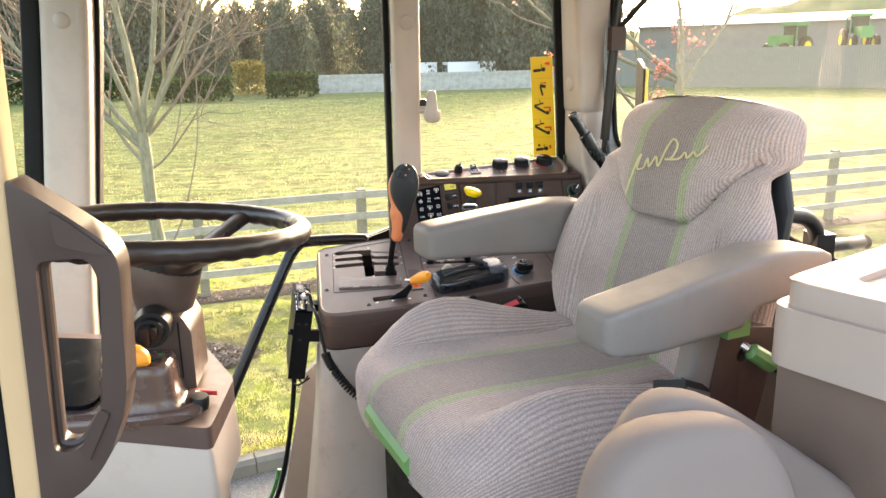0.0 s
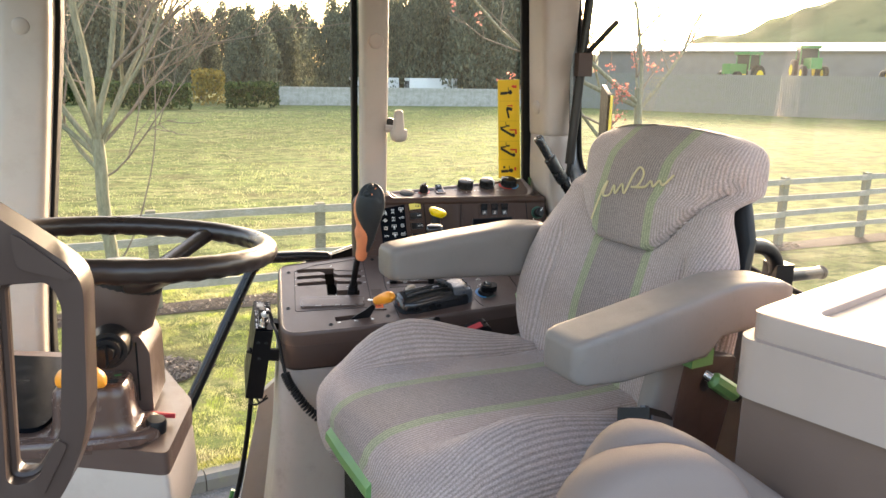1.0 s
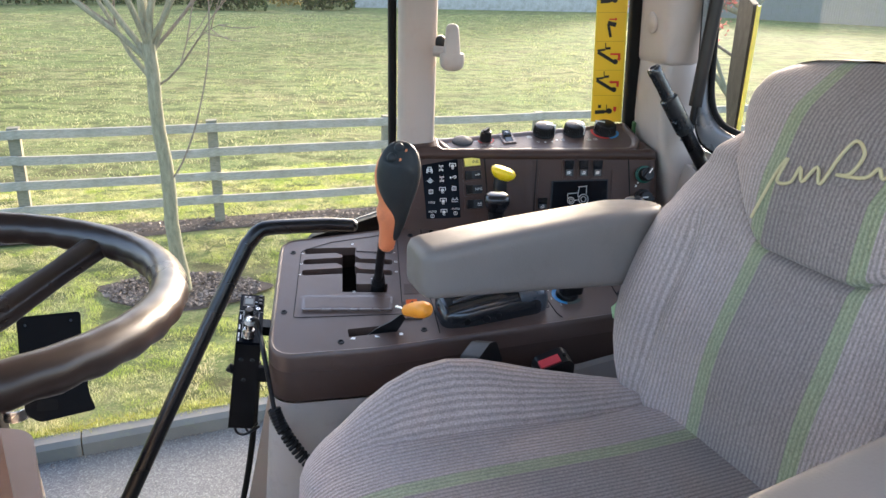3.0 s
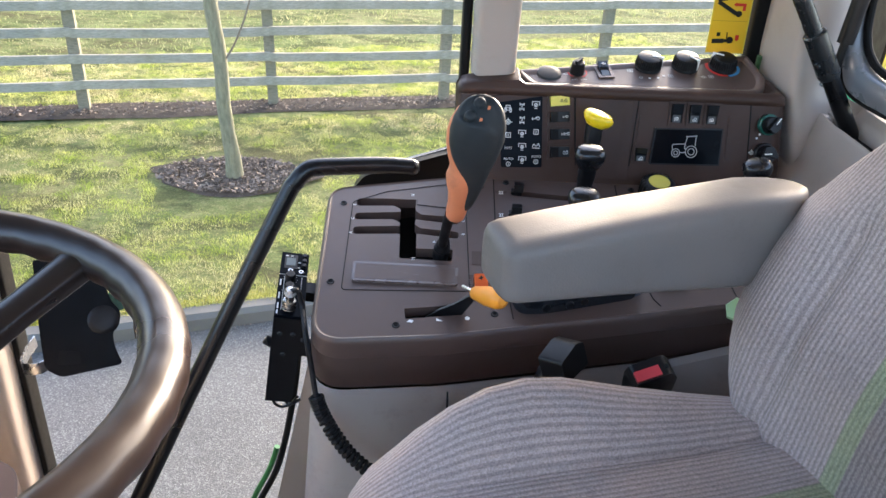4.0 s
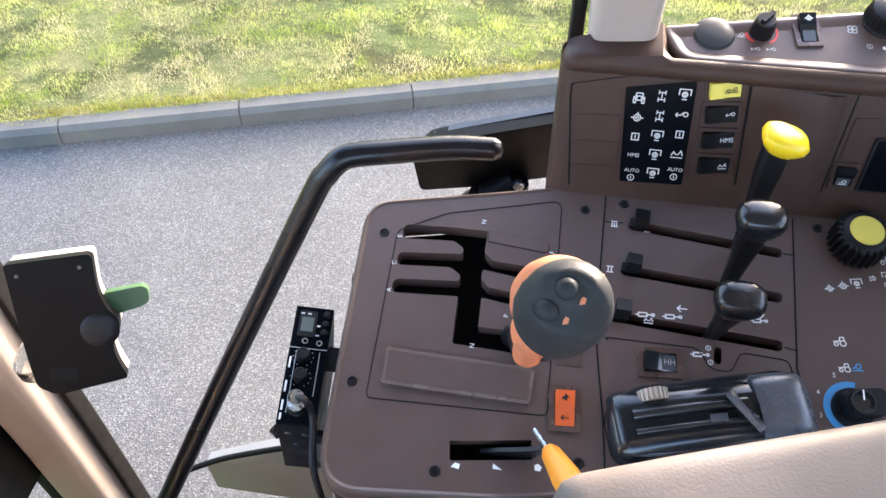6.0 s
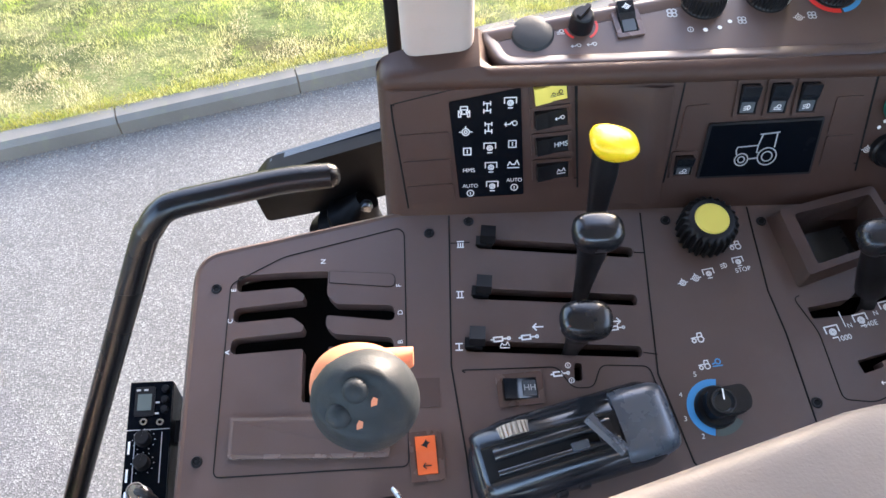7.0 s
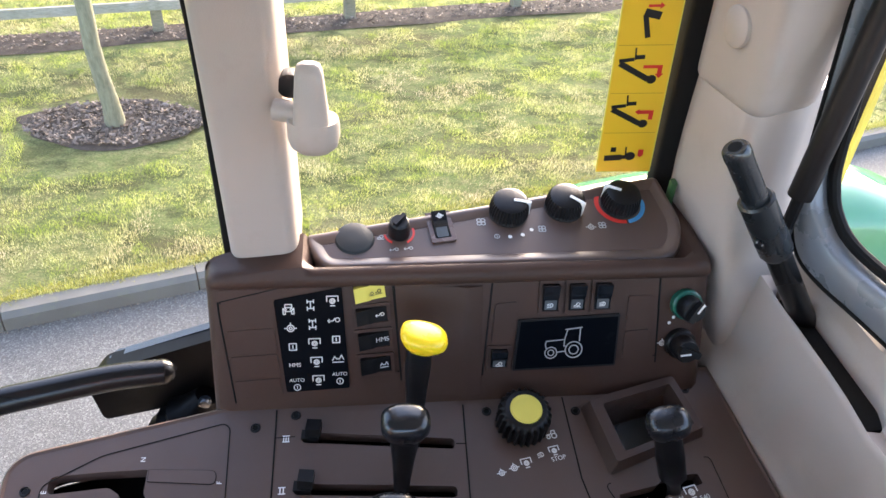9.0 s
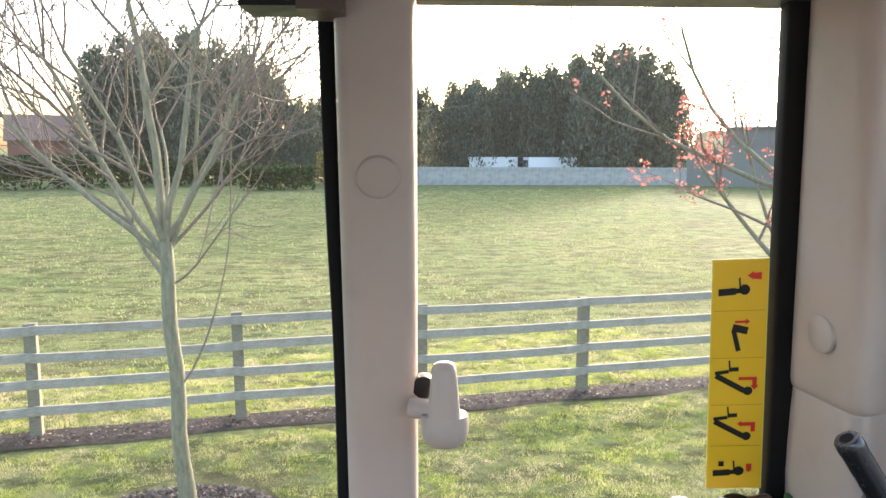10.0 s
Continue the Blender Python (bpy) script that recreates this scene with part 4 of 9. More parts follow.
def far_tractor(az, dist, z, turn):
    t = thing("parked_tractor", "green farm tractor with yellow wheels parked beyond the fence", "tractor", "parked tractors", at=Matrix.Translation(polar(az, dist, z)) @ pose(0, 0, 0, 0, 0, turn))
    part("bonnet", box((-2.4, -0.45, 1.0), (-0.2, 0.45, 1.9), 0.12), JGREEN, t)
    bm = bmesh.new()
    for x in (-0.25, 1.25):
        for y in (-0.75, 0.75):
            tube([(x, y, 1.3), (x * 0.85 + 0.08, y * 0.92, 2.75)], 0.06, 6, bm=bm)
    part("cab_frame", bm, JGREEN, t)
    part("cab_glass", box((-0.2, -0.7, 1.4), (1.2, 0.7, 2.7), 0.08), DARKGLASS, t)
    part("roof", box((-0.45, -0.85, 2.72), (1.4, 0.85, 2.98), 0.1), JGREEN, t)
    for x, y, r in ((0.8, -0.95, 0.9), (0.8, 0.95, 0.9), (-1.9, -0.85, 0.62), (-1.9, 0.85, 0.62)):
        w = part("wheel", lathe([(0, -.2), (r * .8, -.22), (r, -.14), (r, .14), (r * .8, .22), (0, .2)], aim((x, y, r), (0, 1, 0)), 22), RUBBER, t)
        part("rim", lathe([(0, -.235), (r * .52, -.235), (r * .52, .235), (0, .235)], aim((x, y, r), (0, 1, 0)), 18), YELLOW, w)
    return t


far_tractor(32.0, 76, 2.0, 20)
far_tractor(36.0, 74, 2.5, 70)
far_tractor(41.5, 75, 2.2, 35)


def caravan(az, dist):
    t = thing("white_van", "white van parked behind the boundary fence", "van", "vehicles behind the fence", at=Matrix.Translation(polar(az, dist)) @ pose(0, 0, 0, 0, 0, 8))
    part("body", box((-2.2, -0.9, 0.35), (2.2, 0.9, 2.2), 0.25, None, 3), TANK, t)
    part("windscreen", box((-2.24, -0.7, 1.3), (-2.16, 0.7, 1.95), 0.02), DARKGLASS, t)
    for x in (-1.4, 1.4):
        part("wheel", lathe([(0, -.1), (.33, -.1), (.33, .1), (0, .1)], aim((x, -0.85, 0.33), (0, 1, 0)), 16), RUBBER, t)
    return t


caravan(5.5, 70)
caravan(9.8, 69)
caravan(24.0, 75)

# ---- cab shell ----
def slot(a, b, w, r=None):
    a, b = Vector(a), Vector(b)
    d = (b - a).normalized() * 1.0
    n = Vector((-d.y, d.x)) * w / 2
    return rounded([a - n, b - n, b + n, a + n], w * 0.48 if r is None else r, 4)


def bar(points, w, d, mat, name, label, up=(0, 1, 0), category="trim", pw=None):
    """A post of rounded oblong section along points; w and d are its half width and half depth."""
    sec = [(w * spow(math.cos(a), 0.35), d * spow(math.sin(a), 0.35)) for a in [k * math.pi / 14 for k in range(28)]]
    bm = tube(smooth_path(points, 5), 1.0, section=sec, up=up)
    return solo(name, bm, mat, label, category, kind="structure")


floor_z = 1.42
solo("floor", prism([(-0.70, 0.30), (1.05, 0.30), (1.05, 1.80), (-0.06, 1.80), (-0.10, 1.58), (-0.70, 1.50)], lambda x, y, h: Vector((x, y, floor_z + h)), -0.06, 0.0, 0.005), CARPET, "black rubber mat on the cab floor", "floor", kind="structure")
solo("ceiling", box((-0.75, 0.25, 3.06), (1.10, 1.80, 3.16), 0.03), HEADLINER, "pale grey padded cab headliner", "ceiling", kind="structure")

# right-hand middle post, with its rubber strip and screw cap
mid_post = bar([(0.276, 1.780, 2.45), (0.2755, 1.757, 2.62), (0.275, 1.728, 2.80), (0.274, 1.695, 3.06)], 0.0325, 0.047, BEIGE, "trim_middle_post", "beige plastic covered cab side post")
part("screw_cap", lathe([(0, 0.006), (0.013, 0.0058), (0.0165, 0.004), (0.018, 0)], aim((0.276, 1.6785, 2.822), (0, -1, -0.17)), 28), BEIGE, mid_post)
bar([(0.2345, 1.826, 2.30), (0.234, 1.808, 2.62), (0.232, 1.772, 2.80), (0.230, 1.735, 3.06)], 0.0075, 0.03, RUBBER, "trim_window_seal", "black rubber seal along the side post", category="seal")
# right-hand front post
front_post = bar([(-0.538, 1.61, 1.38), (-0.525, 1.605, 1.7), (-0.513, 1.60, 2.0), (-0.495, 1.60, 2.3), (-0.428, 1.585, 2.85), (-0.42, 1.575, 3.06)], 0.048, 0.042, BEIGE, "trim_front_post", "beige cab front post lit by the low sun")
part("screw_cap", lathe([(0, 0.006), (0.012, 0.0058), (0.016, 0.003), (0.017, 0)], aim((-0.432, 1.545, 2.83), (0.0, -1, -0.1)), 28), BEIGE, front_post)
bar([(-0.482, 1.63, 1.38), (-0.470, 1.625, 1.7), (-0.460, 1.62, 2.0), (-0.445, 1.62, 2.3), (-0.375, 1.605, 2.85), (-0.367, 1.595, 3.06)], 0.0055, 0.016, RUBBER, "trim_window_seal", "black rubber seal along the front post", category="seal")
bar([(-0.605, 1.61, 1.38), (-0.590, 1.605, 1.8), (-0.563, 1.60, 2.3), (-0.495, 1.585, 2.85), (-0.485, 1.575, 3.06)], 0.020, 0.03, RUBBER, "trim_windscreen_seal", "broad black windscreen seal", category="seal")
# window sill from the front post round to the console
sill = smooth_path([(-0.50, 1.74, 1.29), (-0.39, 1.775, 1.335), (-0.20, 1.78, 1.442), (-0.165, 1.78, 1.465), (-0.140, 1.782, 1.52), (-0.098, 1.785, 1.62), (-0.06, 1.785, 1.80), (-0.035, 1.785, 2.0)], 6)
solo("trim_lower_seal", tube(sill, 0.0065, 10), RUBBER, "black rubber seal round the lower window corner", "seal", kind="structure")
solo("trim_green_edge", tube([p + Vector((-0.012, 0.012, 0.004)) for p in sill[18:32]], 0.006, 8), JGREEN, "green painted cab frame edge outside the seal", "frame", kind="structure")
solo("wall_lower", plate([(-0.46, floor_z - 0.3), (1.05, floor_z - 0.3), (1.05, 2.0), (0.12, 2.05), (-0.02, 1.92), (-0.12, 1.46), (-0.17, 1.43), (-0.46, 1.24)], [], lambda x, z, h: Vector((x, 1.80 + h, z)), 0.0, 0.03), BEIGE, "beige lower side panel of the cab", "wall", kind="structure")
# header rails
solo("trim_header", box((0.245, 1.66, 2.976), (0.72, 1.79, 3.08), 0.012), BROWN, "brown header trim over the side windows", "trim", kind="structure")
solo("trim_front_header", box((-0.50, 1.62, 3.03), (0.185, 1.79, 3.08), 0.012), BROWN, "brown header trim over the front side window", "trim", kind="structure")
bracket = thing("window_stay", "black stay bracket under the header trim", "bracket", at=(0.2085, 1.655, 2.951))
part("arm", box((-0.030, -0.02, -0.004), (0.012, 0.03, 0.03), 0.006), BLACK, bracket)
part("mount", box((0.012, -0.025, -0.007), (0.045, 0.03, 0.03), 0.006), BROWN, bracket)

# right-hand rear post: upper cover, seam, lower cover flowing into the rear trim
def stacked(levels, radii, seg=5):
    """Rounded outlines, one for each height, joined into one closed skin."""
    bm = bmesh.new()
    rings = [[bm.verts.new((p[0], p[1], z)) for p in rounded(outline, radii, seg)] for z, outline in levels]
    for a, b in zip(rings, rings[1:]):
        for i in range(len(a)):
            k = (i + 1) % len(a)
            bm.faces.new((a[i], a[k], b[k], b[i]))
    bm.faces.new(rings[0][::-1])
    bm.faces.new(rings[-1])
    return bm


levels = []
for z, k in ((2.601, 0.006), (2.603, 0.003), (2.607, 0.001), (2.614, 0.0), (2.66, 0.0), (2.72, 0.0), (2.85, 0.0), (3.06, 0.0)):
    d = z - 2.61
    levels.append((z, [(0.691 - 0.105 * d + k, 1.806 - 0.19 * d), (0.7055 - 0.09 * d + k, 1.714 - 0.10 * d + k), (0.783 - 0.01 * d - k, 1.744 - 0.08 * d + k), (0.800, 1.862 - 0.19 * d), (0.706 - 0.10 * d, 1.862 - 0.19 * d)]))
rear_post = solo("trim_rear_post", stacked(levels, [0.008, 0.020, 0.014, 0.01, 0.01]), BEIGE, "beige upper cover of the rear cab post", "trim", kind="structure")
part("screw_cap", lathe([(0, 0.006), (0.014, 0.0058), (0.018, 0.003), (0.019, 0)], aim((0.6915, 1.757, 2.672), (-0.99, -0.13, -0.05)), 28), BEIGE, rear_post)
levels = []
for z, xa, xb, yb, xc, yc in ((1.45, 0.745, 0.755, 1.665, 1.05, 1.70), (2.0, 0.742, 0.752, 1.668, 1.05, 1.71), (2.15, 0.740, 0.750, 1.672, 1.05, 1.725), (2.28, 0.730, 0.744, 1.684, 0.975, 1.73), (2.337, 0.722, 0.738, 1.692, 0.907, 1.735), (2.38, 0.715, 0.731, 1.699, 0.866, 1.738), (2.42, 0.709, 0.725, 1.705, 0.829, 1.742), (2.46, 0.704, 0.719, 1.711, 0.803, 1.748), (2.50, 0.700, 0.715, 1.715, 0.790, 1.750), (2.535, 0.698, 0.713, 1.717, 0.782, 1.750), (2.57, 0.6965, 0.711, 1.718, 0.779, 1.750), (2.6, 0.6955, 0.709, 1.719, 0.778, 1.750), (2.607, 0.698, 0.712, 1.724, 0.775, 1.754)):
    ya = 1.806 - 0.11 * (z - 2.60)
    levels.append((z, [(xa, ya), (xb, yb), (xc, yc), (max(xc + 0.01, 0.822), 1.788), (max(xc + 0.01, 0.822), 1.862), (xa + 0.014, 1.875)]))
solo("trim_rear_cover", stacked(levels, [0.008, 0.022, 0.010, 0.004, 0.01, 0.01]), BEIGE, "beige lower cover flowing from the rear post to the fender", "trim", kind="structure")
bar([(0.712, 1.858, 2.44), (0.697, 1.831, 2.6), (0.677, 1.794, 2.80), (0.650, 1.746, 3.06)], 0.021, 0.011, RUBBER, "trim_window_seal", "black rubber seal before the rear post", category="seal")
bar([(0.700, 1.818, 2.40), (0.698, 1.814, 2.46), (0.697, 1.811, 2.485)], 0.003, 0.005, LEVERGREEN, "trim_green_edge", "dark green cab frame edge by the seal", category="frame")

# steep cover between the console's rear end and the rear window: crest, lever slot and ledge
def sill(y):
    """The rear window's lower edge: x and z at a given y."""
    d = 1.70 - y
    return 0.786 + 0.30 * max(d, 0) + 0.09 * min(d, 0), 2.456 - 0.34 * max(min(d, 0.5) - 0.17, 0)


cover = bmesh.new()
rings = []
for y in (1.05, 1.20, 1.30, 1.38, 1.44, 1.48, 1.505, 1.520, 1.527, 1.533, 1.540, 1.550, 1.562, 1.59, 1.62, 1.65, 1.675, 1.690, 1.698, 1.704, 1.712, 1.73):
    x0 = 0.735 - 0.237 * (y - 1.664) if y > 1.495 else 0.7745 - 0.55 * min(1.495 - y, 0.03)
    z0 = 2.317 + 0.611 * (x0 - 0.730) + 0.406 * (y - 1.664) - (0.0 if y > 1.495 else 0.12)
    cx, cz = 0.7755 - 0.05 * max(y - 1.66, 0), 2.421 + 0.10 * max(y - 1.68, 0) - 0.006 * max(0, 1 - abs(y - 1.52) / 0.05)
    sx, sz = sill(y)
    wide = 0.0290 * math.sqrt(max(0.0, min(1.0, (y - 1.527) / 0.030, (1.706 - y) / 0.016)))
    deep = 0.13 if wide > 0.004 else 0.0
    row = [Vector((x0, y, 1.9)), Vector((x0, y, z0 - 0.004)), Vector((x0 + 0.003, y, z0))]
    for k in range(1, 8):
        f = k / 8
        row.append(Vector((x0 + 0.003 + (cx - 0.006 - x0 - 0.003) * f ** 0.9, y, z0 + (cz - 0.010 - z0) * f)))
    mid = cx + 0.0150
    row += [Vector((cx - 0.0040, y, cz - 0.0060)), Vector((cx - 0.0018, y, cz - 0.0012)), Vector((cx, y, cz)), Vector((cx + 0.0012, y, cz - 0.0010))]
    row += [Vector((mid - wide / 2, y, cz - 0.004 - deep * 0.1)), Vector((mid - wide / 2, y, cz - 0.003 - deep)), Vector((mid + wide / 2, y, cz - 0.003 - deep)), Vector((mid + wide / 2, y, cz - 0.001))]
    row += [Vector((cx + 0.0310, y, cz + 0.004)), Vector((cx + 0.0335, y, cz + 0.009)), Vector((cx + 0.0350, y, cz + 0.0125)), Vector((max(sx - 0.006, cx + 0.0365), y, sz - 0.010)), Vector((sx + 0.02, y, sz - 0.006)), Vector((sx + 0.03, y, 1.9))]
    rings.append([cover.verts.new(p) for p in row])
for a, b in zip(rings, rings[1:]):
    for i in range(len(a) - 1):
        cover.faces.new((a[i], a[i + 1], b[i + 1], b[i]))
solo("trim_rear_side", cover, BEIGE, "grey-beige steep cover behind the console with a lever slot", "trim", kind="structure", angle=45)
# Shallow near-black fill that paints the slot's inner shade.
solo("trim_slot_shade", box((0.7770, 1.533, 2.296), (0.8040, 1.703, 2.4085), 0.002), SLOT, "near-black fill painted as shade in the hand lever slot", "trim", kind="structure")
vent = thing("air_vent", "grey slotted air vent in the rear cover", "vent", at=(0.760, 1.45, 2.25))


def on_vent(y, z, h):
    return Vector((0.7600 + 0.06 * (z - 2.25) - h, y - 1.45 - 0.25 * h, z - 2.25)) - Vector((0.760, 0, 0))


part("plate", prism(rounded([(1.482, 2.292), (1.463, 2.306), (1.36, 2.36), (1.30, 2.27), (1.36, 2.12), (1.470, 2.140)], [0.006, 0.012, 0.01, 0.01, 0.01, 0.008], 5), on_vent, -0.008, 0.004, 0.0015), GREYB, vent)
for k in range(10):
    z = 2.283 - 0.0125 * k
    part("slat_gap", prism(slot((1.457 - 0.0005 * k, z), (1.390 - 0.0005 * k, z + 0.028), 0.0042), on_vent, 0.003, 0.0046), SLOT, vent)

# rear window: rubber frame with rounded corner, glass, gas strut
rear = smooth_path([(0.766, 1.748, 3.0), (0.771, 1.733, 2.75), (0.775, 1.720, 2.58), (0.777, 1.713, 2.52), (0.779, 1.706, 2.492), (0.784, 1.690, 2.472), (0.794, 1.662, 2.462), (0.813, 1.610, 2.455), (0.852, 1.5, 2.436), (0.920, 1.35, 2.385), (0.970, 1.2, 2.345), (0.996, 1.0, 2.333), (1.0, 0.6, 2.33)], 6)
glazed = smooth_path([(0.766, 1.736, 3.0), (0.773, 1.721, 2.75), (0.778, 1.708, 2.58), (0.781, 1.698, 2.535), (0.785, 1.680, 2.513), (0.792, 1.660, 2.501), (0.804, 1.630, 2.494), (0.826, 1.570, 2.487), (0.860, 1.48, 2.464), (0.926, 1.335, 2.412), (0.976, 1.19, 2.368), (1.002, 0.99, 2.352), (1.006, 0.6, 2.35)], 6)
solo("trim_rear_window_seal", tube(rear, 0.0052, 10), RUBBER, "black rubber lip round the rear window frame", "seal", kind="structure")
frame_bm = bmesh.new()
sides = []
for a, b in zip(rear, glazed):
    w = (b - a).normalized()
    along = Vector((0.25, -0.95, -0.05)) if a.z < 2.47 else Vector((0, 0, -1))
    out = w.cross(along).normalized()
    out = out if out.x < 0 else -out
    sides.append([frame_bm.verts.new(p) for p in (a - out * 0.012, a + out * 0.003, a + w * 0.004 + out * 0.006, a.lerp(b, 0.5) + out * 0.008, b - w * 0.004 + out * 0.006, b + out * 0.002, b - out * 0.014)])
for a, b in zip(sides, sides[1:]):
    for k in range(6):
        frame_bm.faces.new((a[k], a[k + 1], b[k + 1], b[k]))
solo("trim_rear_window_frame", frame_bm, FRAMESKY, "smooth rear window frame with the sky's blue-grey put into its colour", "window frame", kind="structure", angle=60)
solo("trim_rear_window_gasket", tube([p + Vector((0.014, 0.0, 0.006)) for p in glazed], 0.0058, 10), RUBBER, "black rubber gasket holding the rear glass", "seal", kind="structure")
solo("wall_rear", box((1.012, 0.30, floor_z), (1.07, 1.20, 2.325), 0.02), BEIGE, "beige rear wall under the rear window", "wall", kind="structure")
strut = thing("gas_strut", "black rear window gas strut beside the post", "gas strut", at=(0.80, 1.70, 2.75))
part("cylinder", tube([(0.0, 0.0, 0.25), (-0.035, 0.0, -0.215)], 0.0115, 14), ROD, strut)
part("rod", tube([(-0.035, 0.0, -0.215), (-0.037, 0.0, -0.25)], 0.006, 10), BLACK, strut)
part("grip", tube(smooth_path([(-0.012, -0.012, 0.05), (0.0, -0.03, 0.07), (0.05, -0.05, 0.13)], 4), 0.007, 8), BLACK, strut)
part("bracket", box((-0.035, -0.03, 0.0), (0.0, 0.0, 0.055), 0.006), BROWN_DEEP, strut)
part("ball_joint", loft([((-0.037 - 0.010 * f, 0.0, -0.248 - 0.030 * f), (0.0075 * k, 0, 0), (0, 0.0075 * k, 0), 2.4) for f, k in ((0.0, 0.8), (0.15, 1.0), (0.45, 1.0), (0.55, 0.8), (0.65, 1.0), (0.95, 1.0), (1.0, 0.7))], 16), surface("worn grey joint", (0.12, 0.125, 0.13), 0.3, metal=0.6), strut, "worn grey ball joint")


def pane(name, pts, label, mat=GLASS):
    bm = bmesh.new()
    bm.faces.new([bm.verts.new(p) for p in pts])
    ob = solo(name, bm, mat, label, "window", kind="structure")
    ob.visible_shadow = False
    return ob


pane("window_1", [(0.31, 1.90, 2.2), (0.66, 1.90, 2.2), (0.64, 1.738, 3.04), (0.31, 1.738, 3.04)], "clean side window glass over the console")
pane("window_2", [(-0.41, 1.78, 1.30), (0.23, 1.86, 1.30), (0.23, 1.83, 3.04), (-0.40, 1.75, 3.04)], "tall clean side window glass by the wheel")
pane("window_3", [(0.872, 1.5285, 2.43), (1.010, 1.19, 2.35), (1.012, 0.6, 2.35), (0.985, 0.6, 3.05), (0.985, 1.19, 3.05), (0.8585, 1.5285, 3.05)], "dusty rear window glass in a grey frame", DUSTY)
pane("window_4", [(0.800, 1.705, 2.47), (0.872, 1.5285, 2.43), (0.8585, 1.5285, 3.05), (0.787, 1.72, 3.05)], "clear corner of the rear window glass")

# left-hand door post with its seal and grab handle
post = bar([(-0.152, 0.415, 1.60), (-0.146, 0.417, 2.2), (-0.1405, 0.42, 2.45), (-0.131, 0.42, 2.70), (-0.128, 0.42, 2.85), (-0.13, 0.42, 3.06)], 0.011, 0.012, BEIGE_SUNLIT, "trim_door_post", "beige door post with warm sunlight put into its colour", up=(0, 1, 0))
bar([(-0.185, 0.43, 1.60), (-0.178, 0.43, 2.2), (-0.172, 0.43, 2.45), (-0.163, 0.43, 2.70), (-0.160, 0.43, 2.85), (-0.16, 0.43, 3.06)], 0.020, 0.015, RUBBER, "trim_door_seal", "dark rubber seal beside the door post", category="seal")
grab = thing("grab_handle", "brown moulded plastic grab handle on the door post", "grab handle", at=(-0.085, 0.42, 2.55))


def grab_at(x, z, h):
    k = 1.43
    return Vector((0.105 + (x - 0.105) * k, 0.42 + h, 2.746 + (z - 2.746) * k)) - Vector((-0.085, 0.42, 2.55))


outer = rounded([(-0.0535, 2.694), (-0.030, 2.676), (-0.006, 2.656), (-0.0105, 2.574), (-0.024, 2.542), (-0.040, 2.523), (-0.061, 2.515)], [0.004, 0.01, 0.012, 0.02, 0.01, 0.012, 0.002], 6)
inner = rounded([(-0.0455, 2.652), (-0.021, 2.653), (-0.0165, 2.640), (-0.0235, 2.570), (-0.038, 2.549), (-0.0505, 2.5485)], 0.006, 6)
body = part("frame", soften(plate(outer, [inner], grab_at, -0.014, 0.016), 0.0055, 3, 40), GRAB, grab)
part("cover", prism(rounded([(-0.0355, 2.6775), (-0.0305, 2.674), (-0.0095, 2.6555), (-0.0125, 2.6535), (-0.034, 2.660)], 0.003, 4), grab_at, -0.0165, -0.013, 0.0012), GRAB, grab)
part("screw_cover", prism(rounded([(-0.037, 2.5495), (-0.0245, 2.5725), (-0.020, 2.569), (-0.0335, 2.543)], 0.002, 4), grab_at, -0.0165, -0.013, 0.001), GRAB, grab)
part("inner_lip", tube([grab_at(p[0], p[1], 0.0) for p in inner], 0.004, 8, closed=True), GRAB, grab)
solo("wall_left_rear", box((0.62, 0.285, floor_z), (1.05, 0.33, 2.2), 0.01), BEIGE, "beige lower panel behind the door opening", "wall", kind="structure")
bar([(0.98, 0.36, 1.62), (0.97, 0.38, 2.4), (0.93, 0.42, 3.06)], 0.05, 0.045, BEIGE, "trim_left_rear_post", "beige rear post by the door opening")
bar([(-0.52, 0.47, 1.58), (-0.50, 0.47, 2.4), (-0.44, 0.50, 3.06)], 0.035, 0.04, BEIGE, "trim_left_front_post", "beige front post beside the windscreen")
solo("trim_windscreen_header", box((-0.60, 0.40, 2.97), (-0.40, 1.66, 3.08), 0.02), BROWN, "brown header over the windscreen", "trim", kind="structure")
solo("trim_scuttle", box((-0.70, 0.45, 1.62), (-0.58, 1.66, 2.15), 0.03), BLACK, "black scuttle panel under the windscreen", "trim", kind="structure")

# ---- console body under the top plate ----
inb = [(0.10, 1.350), (0.208, 1.366), (0.40, 1.400), (0.735, 1.462)]
OUT = rounded([(0.048, 1.352), *inb[1:], (0.776, 1.470), (0.732, 1.70), (0.232, 1.676), (0.137, 1.656), (0.040, 1.636)], [0.045, 0.01, 0.01, 0.01, 0.006, 0.005, 0.01, 0.01, 0.028], 8)
console = thing("side_console", "brown plastic operator console with gear gate and lever slots", "console", at=(0.4, 1.55, 1.62))
base0 = Vector((0.4, 1.55, 1.62))


def local(place, base=base0):
    return lambda x, y, h=0.0: place(x, y, h) - base


def shrink(pts, d):
    """Move an outline inwards by d."""
    pts = [Vector((p[0], p[1])) for p in pts]
    n, out = len(pts), []
    area = sum(pts[i].cross(pts[(i + 1) % n]) for i in range(n))
    s = 1 if area > 0 else -1
    for i in range(n):
        a, b = pts[i - 1], pts[(i + 1) % n]
        t = (b - a).normalized()
        out.append(pts[i] + Vector((-t.y, t.x)) * d * s)
    return out


